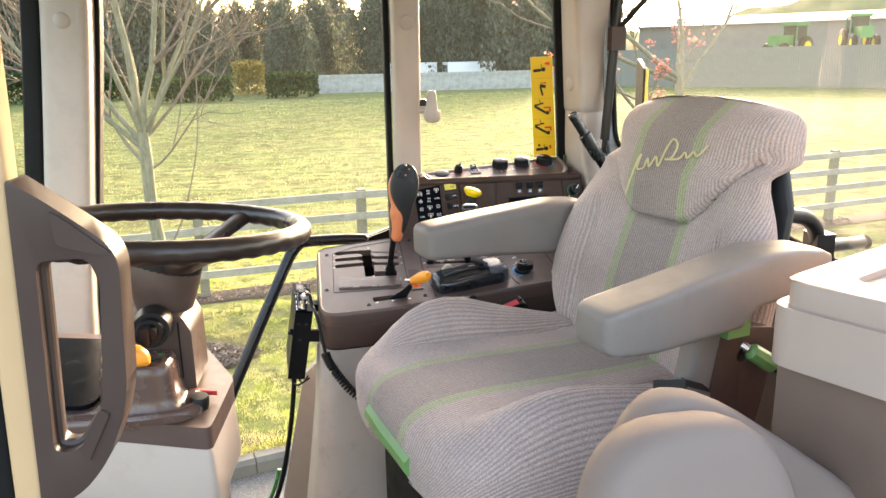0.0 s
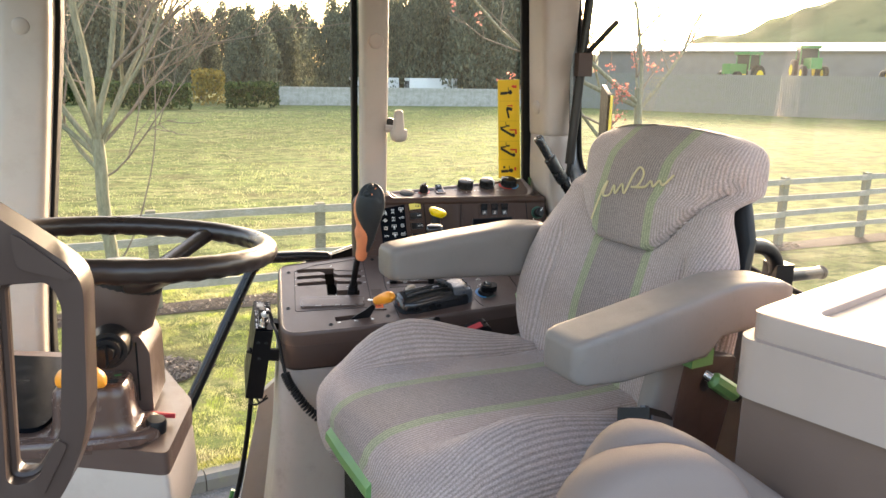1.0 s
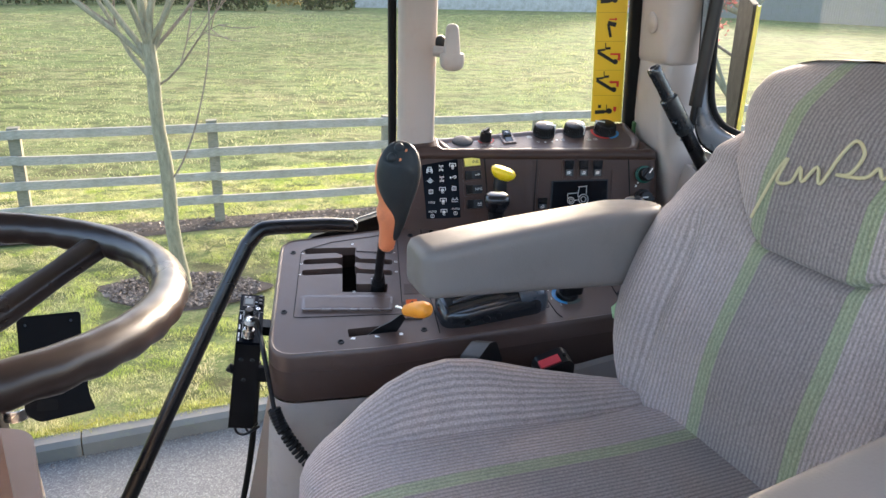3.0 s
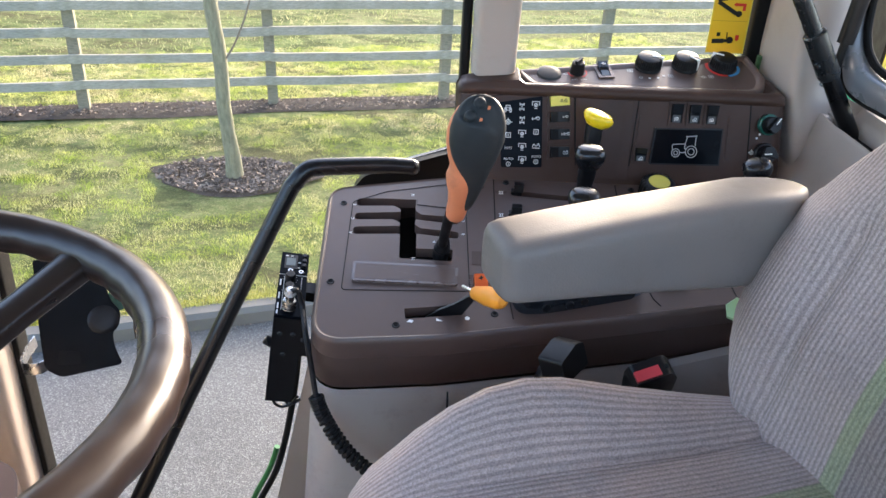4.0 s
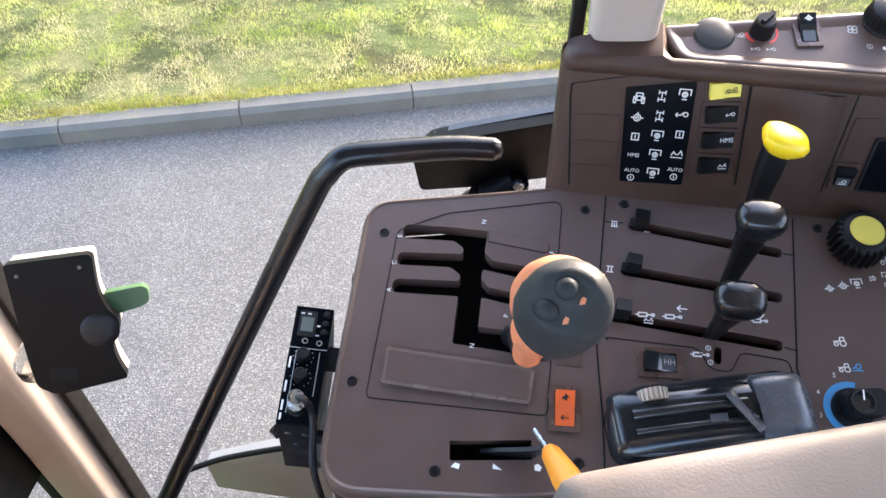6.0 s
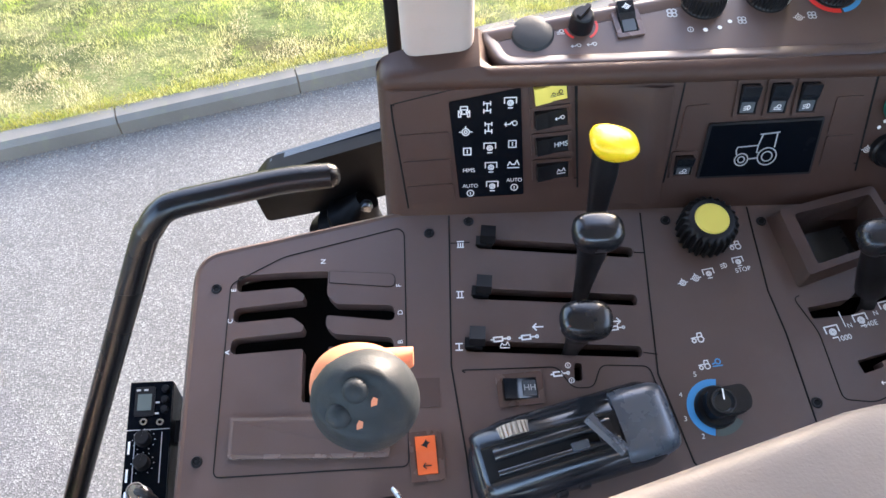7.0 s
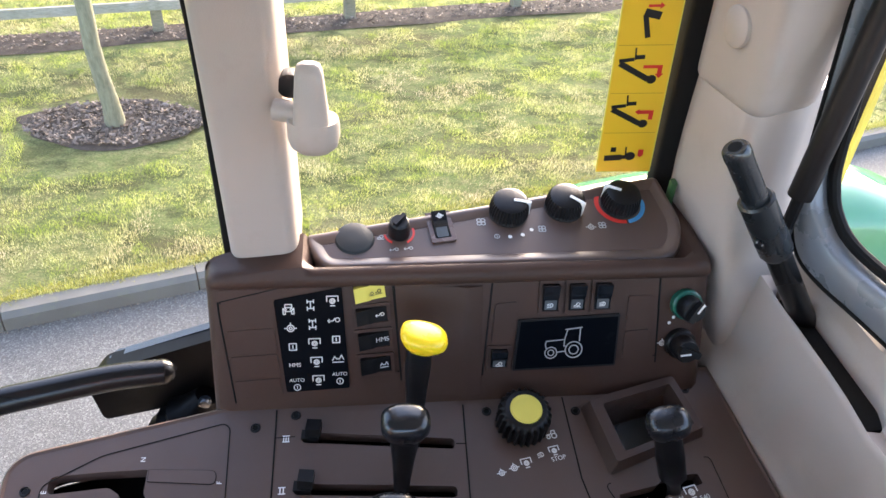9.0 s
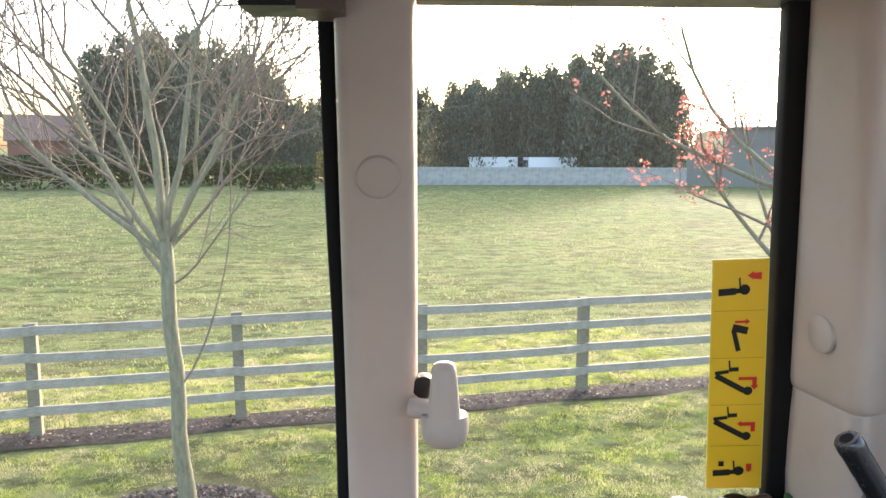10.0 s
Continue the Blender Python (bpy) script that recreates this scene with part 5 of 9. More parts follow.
# openings: gear gate, four slots, cubby
GATE = [(0.0835, 1.6138), (0.1280, 1.6158), (0.1680, 1.6160),
        (0.1674, 1.5935), (0.1758, 1.5846), (0.2298, 1.5816), (0.2298, 1.5668), (0.1680, 1.5742),
        (0.1675, 1.5640), (0.1757, 1.5565), (0.2288, 1.5520), (0.2288, 1.5380), (0.1705, 1.5455), (0.1710, 1.5165),
        (0.2205, 1.5172), (0.2190, 1.4950), (0.1490, 1.4975), (0.1480, 1.5440),
        (0.0835, 1.5402), (0.0830, 1.5546), (0.1465, 1.5596), (0.1475, 1.5656), (0.1369, 1.5729),
        (0.0832, 1.5692), (0.0828, 1.5828), (0.1463, 1.5882), (0.1464, 1.5944), (0.1362, 1.6013), (0.0835, 1.5978)]
GATE = rounded(GATE, [0.0064, 0.003, 0.001, 0.003, 0.003, 0.0064, 0.0064, 0.003, 0.003, 0.003, 0.0060, 0.0060, 0.002, 0.002, 0.003, 0.003, 0.003, 0.002, 0.0062, 0.0062, 0.002, 0.002, 0.003, 0.0060, 0.0060, 0.002, 0.002, 0.003, 0.0064], 4)
SLOT3 = slot((0.306, 1.6395), (0.452, 1.6255), 0.0105)
SLOT2 = slot((0.300, 1.5905), (0.450, 1.5795), 0.0105)
SLOT1 = slot((0.292, 1.5425), (0.448, 1.5325), 0.0105)
ORSLOT = slot((0.161, 1.4025), (0.232, 1.4125), 0.0165, 0.001)
CUBBY = rounded([(0.596, 1.652), (0.676, 1.671), (0.690, 1.624), (0.608, 1.599)], 0.004, 3)
PTO = rounded([(0.601, 1.568), (0.640, 1.5745), (0.648, 1.5815), (0.683, 1.5835), (0.6855, 1.5735), (0.650, 1.5655), (0.640, 1.5600), (0.6035, 1.5575)], 0.002, 3)
CREEP = rounded([(0.633, 1.5195), (0.690, 1.5335), (0.6925, 1.5235), (0.668, 1.5175), (0.664, 1.5205), (0.654, 1.5185), (0.655, 1.5135), (0.6365, 1.508)], 0.0015, 3)
TINY = slot((0.3905, 1.5245), (0.3895, 1.5085), 0.007)

top = plate(shrink(OUT, 0.007), [GATE, SLOT3, SLOT2, SLOT1, ORSLOT, CUBBY, PTO, CREEP, TINY], local(C), -0.016, 0.0)
part("top_plate", top, BROWN, console, angle=30)
# rolled rim that steps down to the skirt
rim = bmesh.new()
levels = [(0.007, 0.0), (0.0045, 0.0012), (0.002, -0.001), (0.0, -0.006), (-0.001, -0.03)]
rings = []
for d, h in levels:
    rings.append([rim.verts.new(C(p[0], p[1], h) - base0) for p in shrink(OUT, d)])
for a, b in zip(rings, rings[1:]):
    for i in range(len(a)):
        j = (i + 1) % len(a)
        rim.faces.new((a[i], a[j], b[j], b[i]))
part("rim", rim, BROWN, console)
skirt = bmesh.new()
rings = []
for d, h in ((0.001, -0.026), (-0.002, -0.032), (-0.004, -0.084), (-0.002, -0.087)):
    rings.append([skirt.verts.new(C(p[0], p[1], h) - base0) for p in shrink(OUT, d)])
for a, b in zip(rings, rings[1:]):
    for i in range(len(a)):
        j = (i + 1) % len(a)
        skirt.faces.new((a[i], a[j], b[j], b[i]))
part("skirt", skirt, BROWN_DEEP, console)
# Near-black sheet under the openings, painting the shade of the cavity.
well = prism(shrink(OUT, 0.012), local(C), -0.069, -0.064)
part("well_shade", well, SLOT, console)
low = bmesh.new()
rings = []
for d, f in ((-0.003, 0.0), (-0.004, 0.05), (-0.012, 0.35), (-0.03, 0.6), (-0.05, 0.85), (-0.06, 1.0)):
    ring = []
    for p in shrink(OUT, d):
        z0 = C(p[0], p[1], -0.086).z
        z = z0 + (floor_z - z0) * f
        drift = 0.035 * f
        x = p[0] - drift * (1 if p[0] < 0.15 else 0)
        ring.append(low.verts.new(Vector((x, min(p[1] + 0.018 * (1 - f), 1.79), z)) - base0))
    rings.append(ring)
for a, b in zip(rings, rings[1:]):
    for i in range(len(a)):
        j = (i + 1) % len(a)
        low.faces.new((a[i], a[j], b[j], b[i]))
part("lower_body", low, GREYB, console, "grey-beige lower console moulding")


part("joint", box((0.2165 - base0.x, 1.345 - base0.y, 1.75 - base0.z), (0.2185 - base0.x, 1.3588 - base0.y, 2.165 - base0.z)), SLOT, console)
lidp = rounded([(0.470, 2.168), (0.660, 2.200), (0.660, 2.02), (0.440, 2.00)], 0.012, 4)
part("side_lid", prism(lidp, lambda x, z, h: Vector((x, 1.405 + 0.178 * (x - 0.40) - 0.10 * (2.2 - z) - h, z)) - base0, -0.006, 0.010, 0.003), GREYB, console)


def panel_line(pts, place, w=0.0011, parent=console, base=base0, closed=False, mat=SLOT):
    """A fine joint between mouldings."""
    path = [place(p[0], p[1], 0.0002) - base for p in pts]
    return part("joint", tube(path, w * 0.7, 6, closed=closed), mat, parent)


panel_line(rounded([(0.078, 1.606), (0.125, 1.631), (0.2330, 1.657), (0.2385, 1.652), (0.242, 1.4430), (0.079, 1.438)], 0.006, 4), C, 0.0008, closed=True)
panel_line([(0.2815, 1.668), (0.2795, 1.525), (0.290, 1.45), (0.295, 1.40)], C)
panel_line([(0.464, 1.665), (0.459, 1.513), (0.478, 1.44), (0.485, 1.43)], C)
panel_line([(0.282, 1.640), (0.300, 1.6405)], C, 0.0006)
panel_line([(0.453, 1.6255), (0.463, 1.625)], C, 0.0007)
panel_line([(0.449, 1.532), (0.461, 1.530)], C, 0.0007)
panel_line(rounded([(0.286, 1.521), (0.372, 1.5215), (0.384, 1.503), (0.402, 1.503), (0.410, 1.522), (0.452, 1.520), (0.470, 1.452)], 0.006, 4), C, 0.0008)
panel_line([(0.566, 1.668), (0.569, 1.585), (0.577, 1.545), (0.588, 1.45)], C)
panel_line(rounded([(0.590, 1.578), (0.606, 1.545), (0.613, 1.487), (0.640, 1.484), (0.712, 1.511), (0.700, 1.60)], 0.006, 4), C, 0.0007)
PAD = rounded([(0.090, 1.4855), (0.2275, 1.4825), (0.2260, 1.4500), (0.0905, 1.4520)], 0.004, 3)
part("pad_rim", prism(PAD, local(C), -0.001, 0.0040, 0.0030, 3), PADEDGE, console)
part("pad", prism(shrink(PAD, 0.0034), local(C), 0.002, 0.0044, 0.0004), BROWN, console)
GATE_COVER = rounded([(0.1695, 1.6156), (0.2296, 1.6112), (0.2296, 1.5988), (0.1695, 1.6048)], [0.001, 0.0056, 0.0056, 0.001], 5)
part("gate_cover", prism(GATE_COVER, local(C), -0.002, 0.0010, 0.0006), BROWN, console)
panel_line(GATE_COVER + GATE_COVER[:1], C, 0.0009)
part("label_patch", prism(rect(0.2455, 1.490, 0.2690, 1.515), local(C), -0.001, 0.0006), BROWN_DEEP, console)
for x, y in ((0.065, 1.602), (0.064, 1.451), (0.151, 1.384), (0.272, 1.407), (0.262, 1.651), (0.487, 1.657), (0.577, 1.653), (0.697, 1.671), (0.300, 1.662), (0.458, 1.455), (0.590, 1.485)):
    s = part("screw", lathe([(0.0028, -0.0006), (0.0030, 0.0012), (0.0042, 0.0013), (0.0050, 0.0)], on_con(x, y).copy(), 16), BLACK, console)
    s.data.transform(Matrix.Translation(-base0))
    part("socket", lathe([(0, 0.0007), (0.0016, 0.0007), (0.0029, 0.0004)], Matrix.Translation(-base0) @ on_con(x, y), 6), SLOT, s)

# ---- upright switch panel and shelf ----
dash = thing("switch_panel", "brown upright switch panel with rolled top edge and control shelf", "control panel", at=(0.47, 1.75, 2.3))
dbase = Vector((0.47, 1.75, 2.3))
plain_prof = [(1.664, 2.300), (1.6695, 2.318), (1.7105, 2.4355), (1.7078, 2.4385), (1.7074, 2.4430), (1.7088, 2.4475), (1.7125, 2.4512), (1.7190, 2.4525), (1.7225, 2.4530), (1.7290, 2.4540), (1.757, 2.4570), (1.760, 2.452), (1.760, 2.30)]
sunk_prof = [(1.664, 2.300), (1.6695, 2.318), (1.7105, 2.4355), (1.7078, 2.4385), (1.7074, 2.4430), (1.7088, 2.4475), (1.7125, 2.4512), (1.7190, 2.4525), (1.7235, 2.4500), (1.7260, 2.4400), (1.757, 2.4500), (1.760, 2.446), (1.760, 2.30)]
bm = bmesh.new()
cuts = []
for x, k, sunk in ((0.2205, 0.022, 0), (0.2215, 0.014, 0), (0.2245, 0.006, 0), (0.229, 0.0015, 0), (0.236, 0.0, 0), (0.312, 0.0, 0), (0.322, 0.0, 1), (0.56, 0.0, 1), (0.684, 0.0, 1), (0.694, 0.0, 0), (0.704, 0.0015, 0), (0.711, 0.007, 0), (0.715, 0.015, 0), (0.716, 0.024, 0)):
    back = 0.19 * (x - 0.30) if x > 0.30 else -0.3 * (0.30 - x)
    row = []
    for i, (y, z) in enumerate(sunk_prof if sunk else plain_prof):
        yy = y + (k if i < 10 else back)
        zz = z - (k * 0.55 if 2 < i < 12 else 0) + (0.30 * back if 9 < i < 12 and sunk else 0.0) + (0.10 * (x - 0.24) if x < 0.315 and 5 < i < 12 else 0)
        row.append(bm.verts.new(Vector((x, yy, zz)) - dbase))
    cuts.append(row)
for a, b in zip(cuts, cuts[1:]):
    for i in range(len(a)):
        j = (i + 1) % len(a)
        bm.faces.new((a[i], a[j], b[j], b[i]))
bm.faces.new(cuts[0])
bm.faces.new(cuts[-1][::-1])
part("body", bm, DASH_SHADED, dash, angle=40)
SHELF_SLOPE = 0.30
SHELF_N = Vector((0, -SHELF_SLOPE, 1)).normalized()


def T(x, y, h=0.0):
    return Vector((x, y, 2.4560 + SHELF_SLOPE * (y - 1.757))) + SHELF_N * h


lip = rounded([(0.3165, 1.752), (0.330, 1.7235), (0.676, 1.7265), (0.694, 1.765), (0.682, 1.827), (0.3165, 1.760)], [0.003, 0.018, 0.028, 0.02, 0.004, 0.003], 8)
lb = bmesh.new()
rings = [[lb.verts.new(T(p[0], p[1], h) - dbase) for p in shrink(lip, d)] for d, h in ((-0.0030, -0.014), (-0.0030, -0.0010), (-0.0015, 0.0030), (0.0010, 0.0046), (0.0035, 0.0044), (0.0075, 0.0028), (0.0105, 0.0014), (0.0125, 0.0006))]
for a, b in zip(rings, rings[1:]):
    for i in range(len(a)):
        k = (i + 1) % len(a)
        lb.faces.new((a[i], a[k], b[k], b[i]))
part("shelf_lip", lb, LIPEDGE, dash, "glossy rolled shelf lip", angle=60)
part("shelf", prism(shrink(lip, 0.0115), lambda x, y, h: T(x, y, h) - dbase, -0.002, 0.0012), BROWN, dash)

# ---- operator seat, swivelled a little towards the door ----
SEAT = pose(0.316, 1.0, 0, 0, 0, 17)
seat = thing("operator_seat", "taupe ribbed cloth tractor seat with green stripes and grey armrests", "seat", at=SEAT)


def rings_to_skin(rings, mid, plain_rings):
    """Skin the rings; stores on each vertex the way round the cloth from the middle of the face, for the ribs."""
    bm = bmesh.new()
    lay = bm.verts.layers.float.new("girth")
    n = len(rings[0])
    made = []
    for ring, even in zip(rings, plain_rings):
        vs = [bm.verts.new(p) for p in ring]
        for step in (1, -1):
            g, last = 0.0, Vector(even[mid])
            for k in range(1, n // 2 + 1):
                i = (mid + step * k) % n
                p = Vector(even[i])
                g += (p - last).length
                last = p
                if step == 1 or k < n // 2:
                    vs[i][lay] = -g * step
        vs[mid][lay] = 0.0
        made.append(vs)
    for p, q in zip(made, made[1:]):
        for i in range(n):
            j = (i + 1) % n
            bm.faces.new((p[i], p[j], q[j], q[i]))
    bm.faces.new(made[0][::-1])
    bm.faces.new(made[-1])
    return bm


CW = [(-0.170, 0.09), (-0.167, 0.14), (-0.160, 0.180), (-0.148, 0.206), (-0.125, 0.230), (-0.08, 0.252), (0.0, 0.262), (0.1, 0.266), (0.2, 0.262), (0.28, 0.25), (0.33, 0.235), (0.36, 0.20)]
CT = [(-0.178, 2.190), (-0.175, 2.205), (-0.168, 2.220), (-0.155, 2.233), (-0.13, 2.244), (-0.08, 2.250), (0.0, 2.248), (0.1, 2.242), (0.2, 2.236), (0.36, 2.235)]
CB = [(-0.178, 2.165), (-0.175, 2.150), (-0.168, 2.132), (-0.155, 2.118), (-0.13, 2.108), (-0.05, 2.10), (0.36, 2.10)]


def cushion_skin():
    """Seat cushion: sections from the front roll to the back, with raised side bolsters."""
    n, rings, evens = 144, [], []
    xs = [-0.171, -0.1695, -0.1675, -0.1655, -0.164, -0.156, -0.146, -0.134, -0.12, -0.10, -0.075, -0.045, -0.01, 0.03, 0.07, 0.11, 0.15, 0.19, 0.23, 0.27, 0.30, 0.325, 0.345, 0.36]
    for x in xs:
        half, top, bottom = interp(CW, x), interp(CT, x), interp(CB, x)
        rise = ease((x + 0.165) / 0.14) * (1 - 0.75 * ease((x - 0.16) / 0.18))
        ring, even = [], []
        for i in range(n):
            a = 2 * math.pi * i / n
            y = half * spow(math.cos(a), 0.62)
            s = spow(math.sin(a), 0.50)
            f = abs(y) / half
            crown = (0.040 + (0.048 if y > 0 else 0.026) * math.exp(-((x - 0.03) / 0.11) ** 2)) * math.exp(-((f - 0.80) / 0.18) ** 2) * rise
            crown -= 0.009 * math.exp(-((abs(y) - 0.146) / 0.009) ** 2) * ease((x + 0.10) / 0.08)
            mid = (top + bottom) / 2
            z = mid + (top - mid) * s + (crown * s if s > 0 else 0)
            notch = ease((0.082 - abs(y)) / 0.012) * ease((2.204 - z) / 0.014)
            ring.append((x + max(0.0, -0.122 - x) * notch, y - 0.005, z))
            even.append((x, y, mid + (top - mid) * s))
        rings.append(ring)
        evens.append(even)
    return rings_to_skin(rings, n // 4, evens)


part("cushion", cushion_skin(), CLOTH, seat, angle=80)
BW = [(2.19, 0.15), (2.20, 0.18), (2.215, 0.205), (2.24, 0.232), (2.28, 0.256), (2.33, 0.268), (2.41, 0.266), (2.45, 0.256), (2.49, 0.236), (2.53, 0.210), (2.57, 0.197), (2.60, 0.193), (2.625, 0.187), (2.643, 0.174), (2.653, 0.157), (2.661, 0.128), (2.666, 0.094), (2.669, 0.05)]


def back_half(z):
    """Half width of the backrest at a height."""
    return interp(BW, z)


def seam_z(y):
    return 2.464 + 0.125 * ease((abs(y) - 0.05) / 0.15)


def back_front(z, y=0.0):
    """Where the face of the backrest stands."""
    x = 0.300 + 0.235 * (z - 2.24) - 0.020 * math.exp(-((z - 2.34) / 0.10) ** 2)
    if z > seam_z(y):
        t = (z - seam_z(y)) / (2.668 - seam_z(y))
        x -= 0.026 * math.sin(math.pi * min(1, t * 0.9 + 0.08)) ** 0.7
        x += 0.030 * ease((t - 0.72) / 0.28)
    return x


def backrest_skin():
    n, rings, evens = 240, [], []
    zs = [2.19, 2.196, 2.205, 2.22, 2.24, 2.265, 2.29, 2.32, 2.35, 2.38, 2.41, 2.435] + [2.445 + 0.0027 * k for k in range(48)] + [2.58, 2.595, 2.61, 2.622, 2.634, 2.644, 2.652, 2.658, 2.663, 2.667, 2.669]
    for z in zs:
        half = back_half(z)
        head = ease((z - 2.545) / 0.03)
        depth = (0.058 + 0.062 * head) / 2 * (1 if z < 2.63 else max(0.25, 1 - ((z - 2.63) / 0.045) ** 2 * 0.7))
        ring, even = [], []
        for i in range(n):
            a = 2 * math.pi * i / n
            narrow = 0.10 * ease((z - 2.36) / 0.10) * (1 - head) if math.cos(a) < 0 else 0.0
            y = half * (1 - narrow) * spow(math.cos(a), 0.66)
            s = spow(math.sin(a), 0.52)
            f = abs(y) / half if half else 0
            f0 = back_front(z, y)
            base = back_front(z, 0.0) if z < 2.464 else 0.300 + 0.235 * (z - 2.24)
            wing = 0.036 * math.exp(-((f - 0.78) / 0.20) ** 2) * (1 - ease((z - 2.45) / 0.09)) * ease((z - 2.19) / 0.06)
            groove = 0.013 * math.exp(-((abs(y) - 0.160) / 0.009) ** 2) * (1 - ease((z - 2.45) / 0.04))
            seam = 0.009 * math.exp(-((z - seam_z(y)) / 0.0048) ** 2) * (1 if f < 0.97 else 0)
            cx = base + depth
            if s > 0:
                x = cx - (cx - f0) * s - (wing - groove - seam) * s + 0.020 * f * f * head
            else:
                x = cx - depth * s
            ring.append((x, y - 0.002, z))
            even.append((-depth * s, y / (1 - narrow), z))
        rings.append(ring)
        evens.append(even)
    return rings_to_skin(rings, n // 4, evens)


part("backrest", backrest_skin(), CLOTH, seat, angle=80)
shell = loft([((0.386 + 0.27 * (z - 2.30), 0, z), (d, 0, 0), (0, min(0.214, back_half(z) * 0.90) * k, 0), 3.0) for z, d, k in ((2.20, 0.020, 0.9), (2.26, 0.024, 1.0), (2.34, 0.024, 1.0), (2.42, 0.022, 1.0), (2.50, 0.022, 1.0), (2.56, 0.026, 0.97), (2.60, 0.030, 0.9))], 32)
part("back_shell", shell, BLACK, seat, "black moulded seat back shell")
part("pan", loft([((x, -0.005, 2.105), (0, 0.225, 0), (0, 0, 0.022), 5) for x in (-0.13, 0.0, 0.15, 0.34)], 24), BLACK, seat)
part("front_bar", tube([(-0.161, 0.070, 2.178), (-0.163, 0.0, 2.173), (-0.161, -0.10, 2.166)], 0.0190, 10), PALEGREEN, seat, "worn green height adjuster bar")
part("suspension", box((-0.08, -0.17, floor_z), (0.30, 0.17, 2.09), 0.03), BLACK, seat)
part("bellows", box((-0.10, -0.20, 1.62), (0.32, 0.20, 2.08), 0.05, None, 3), RUBBER, seat)


REAR_BLUNT = ((0.8, 0.039, 1.0), (0.92, 0.038, 0.97), (0.975, 0.033, 0.84), (0.995, 0.024, 0.62), (1.0, 0.014, 0.40))
REAR_ROUND = ((0.80, 0.0395, 1.0), (0.86, 0.0375, 1.0), (0.91, 0.0330, 1.0), (0.95, 0.0265, 0.99), (0.98, 0.0190, 0.97), (0.995, 0.0110, 0.94), (1.0, 0.004, 0.9))


def armrest(name, y, x0, x1, tops, bottoms, label, power=9.0, rear=REAR_BLUNT):
    secs = []
    for f, w, k in ((0.0, 0.024, 0.62), (0.006, 0.031, 0.82), (0.02, 0.0365, 0.95), (0.05, 0.039, 1.0), (0.2, 0.0395, 1.0), (0.4, 0.0395, 1.0), (0.5, 0.0395, 1.0), (0.56, 0.0395, 1.0), (0.62, 0.0395, 1.0), (0.68, 0.0395, 1.0)) + rear:
        x = x0 + (x1 - x0) * f
        hi, lo = interp(tops, f), interp(bottoms, f)
        secs.append(((x, y, (hi + lo) / 2), (0, w, 0), (0.0, 0, (hi - lo) / 2 * k), power))
    return part(name, loft(secs, 64), ARM, seat, label, angle=50)


armrest("armrest", 0.276, 0.013, 0.372, [(0, 2.434), (0.3, 2.446), (0.8, 2.459), (1, 2.456)], [(0, 2.370), (0.3, 2.364), (0.8, 2.350), (1, 2.36)], "grey vinyl armrest folded forward", 5.0, REAR_ROUND)
arm_l = armrest("armrest", -0.292, 0.002, 0.395, [(0, 2.438), (0.3, 2.458), (0.7, 2.486), (0.9, 2.480), (1, 2.47)], [(0, 2.384), (0.15, 2.374), (0.56, 2.385), (0.62, 2.410), (1, 2.42)], "worn grey vinyl armrest with green pivot")
part("pivot_plate", box((0.222, -0.305, 2.362), (0.262, -0.270, 2.386), 0.004), PALEGREEN, arm_l, "green pivot plate")
hinge = part("hinge_plate", soften(plate(rounded([(0.232, 2.372), (0.335, 2.355), (0.330, 2.29), (0.300, 2.17), (0.236, 2.17), (0.214, 2.245)], 0.010, 4), [[(0.275 + 0.011 * math.cos(k * math.pi / 8), 2.322 + 0.011 * math.sin(k * math.pi / 8)) for k in range(16)], rect(0.250, 2.205, 0.272, 2.235, 0.005)], lambda x, z, h: Vector((x, -0.268 + h, z)), -0.016, 0.012), 0.003, 2, 40), BROWN_DEEP, seat, "brown slotted hinge plate")
part("plate_backing", box((0.236, -0.254, 2.18), (0.320, -0.246, 2.35), 0.002), SLOT, hinge)
part("arm_bracket", loft([((0.238, -0.262, 2.372), (0.046, 0, 0), (0, 0.022, 0), 4), ((0.224, -0.262, 2.335), (0.036, 0, 0), (0, 0.020, 0), 4), ((0.205, -0.262, 2.280), (0.030, 0, 0), (0, 0.018, 0), 4), ((0.190, -0.262, 2.215), (0.030, 0, 0), (0, 0.018, 0), 4)], 24), ARM, seat, "grey armrest bracket", angle=50)
inv = SEAT.inverted()
g0, g1, g2 = inv @ Vector((0.668, 0.806, 2.332)), inv @ Vector((0.708, 0.806, 2.305)), inv @ Vector((0.660, 0.812, 2.337))
knob = part("recline_knob", tube([g0 + (g1 - g0) * f for f in (0.0, 0.12, 0.9, 1.0)], [0.007, 0.0125, 0.0135, 0.012], 8), PALEGREEN, seat, "green recline lever")
part("tip", tube([g0, g2], 0.0075, 12), STEEL, knob)
part("end_plug", tube([g1, g1 + (g1 - g0) * 0.14], 0.0105, 8), BLACK, knob)
rl = inv @ Vector((0.573, 0.800, 2.266))
rlm = Matrix.Translation(rl) @ pose(0, 0, 0, -20, 24, 10)
reel = part("belt_reel", box((-0.038, -0.026, -0.07), (0.036, 0.026, 0.022), 0.006, rlm), BLACK, seat, "black belt reel housing")
part("reel_rib", box((-0.030, -0.014, 0.0222), (0.030, -0.006, 0.0262), 0.0012, rlm), SATIN, reel)
part("reel_rib", box((-0.034, -0.0285, -0.03), (0.020, -0.0262, 0.012), 0.001, rlm), SATIN, reel)
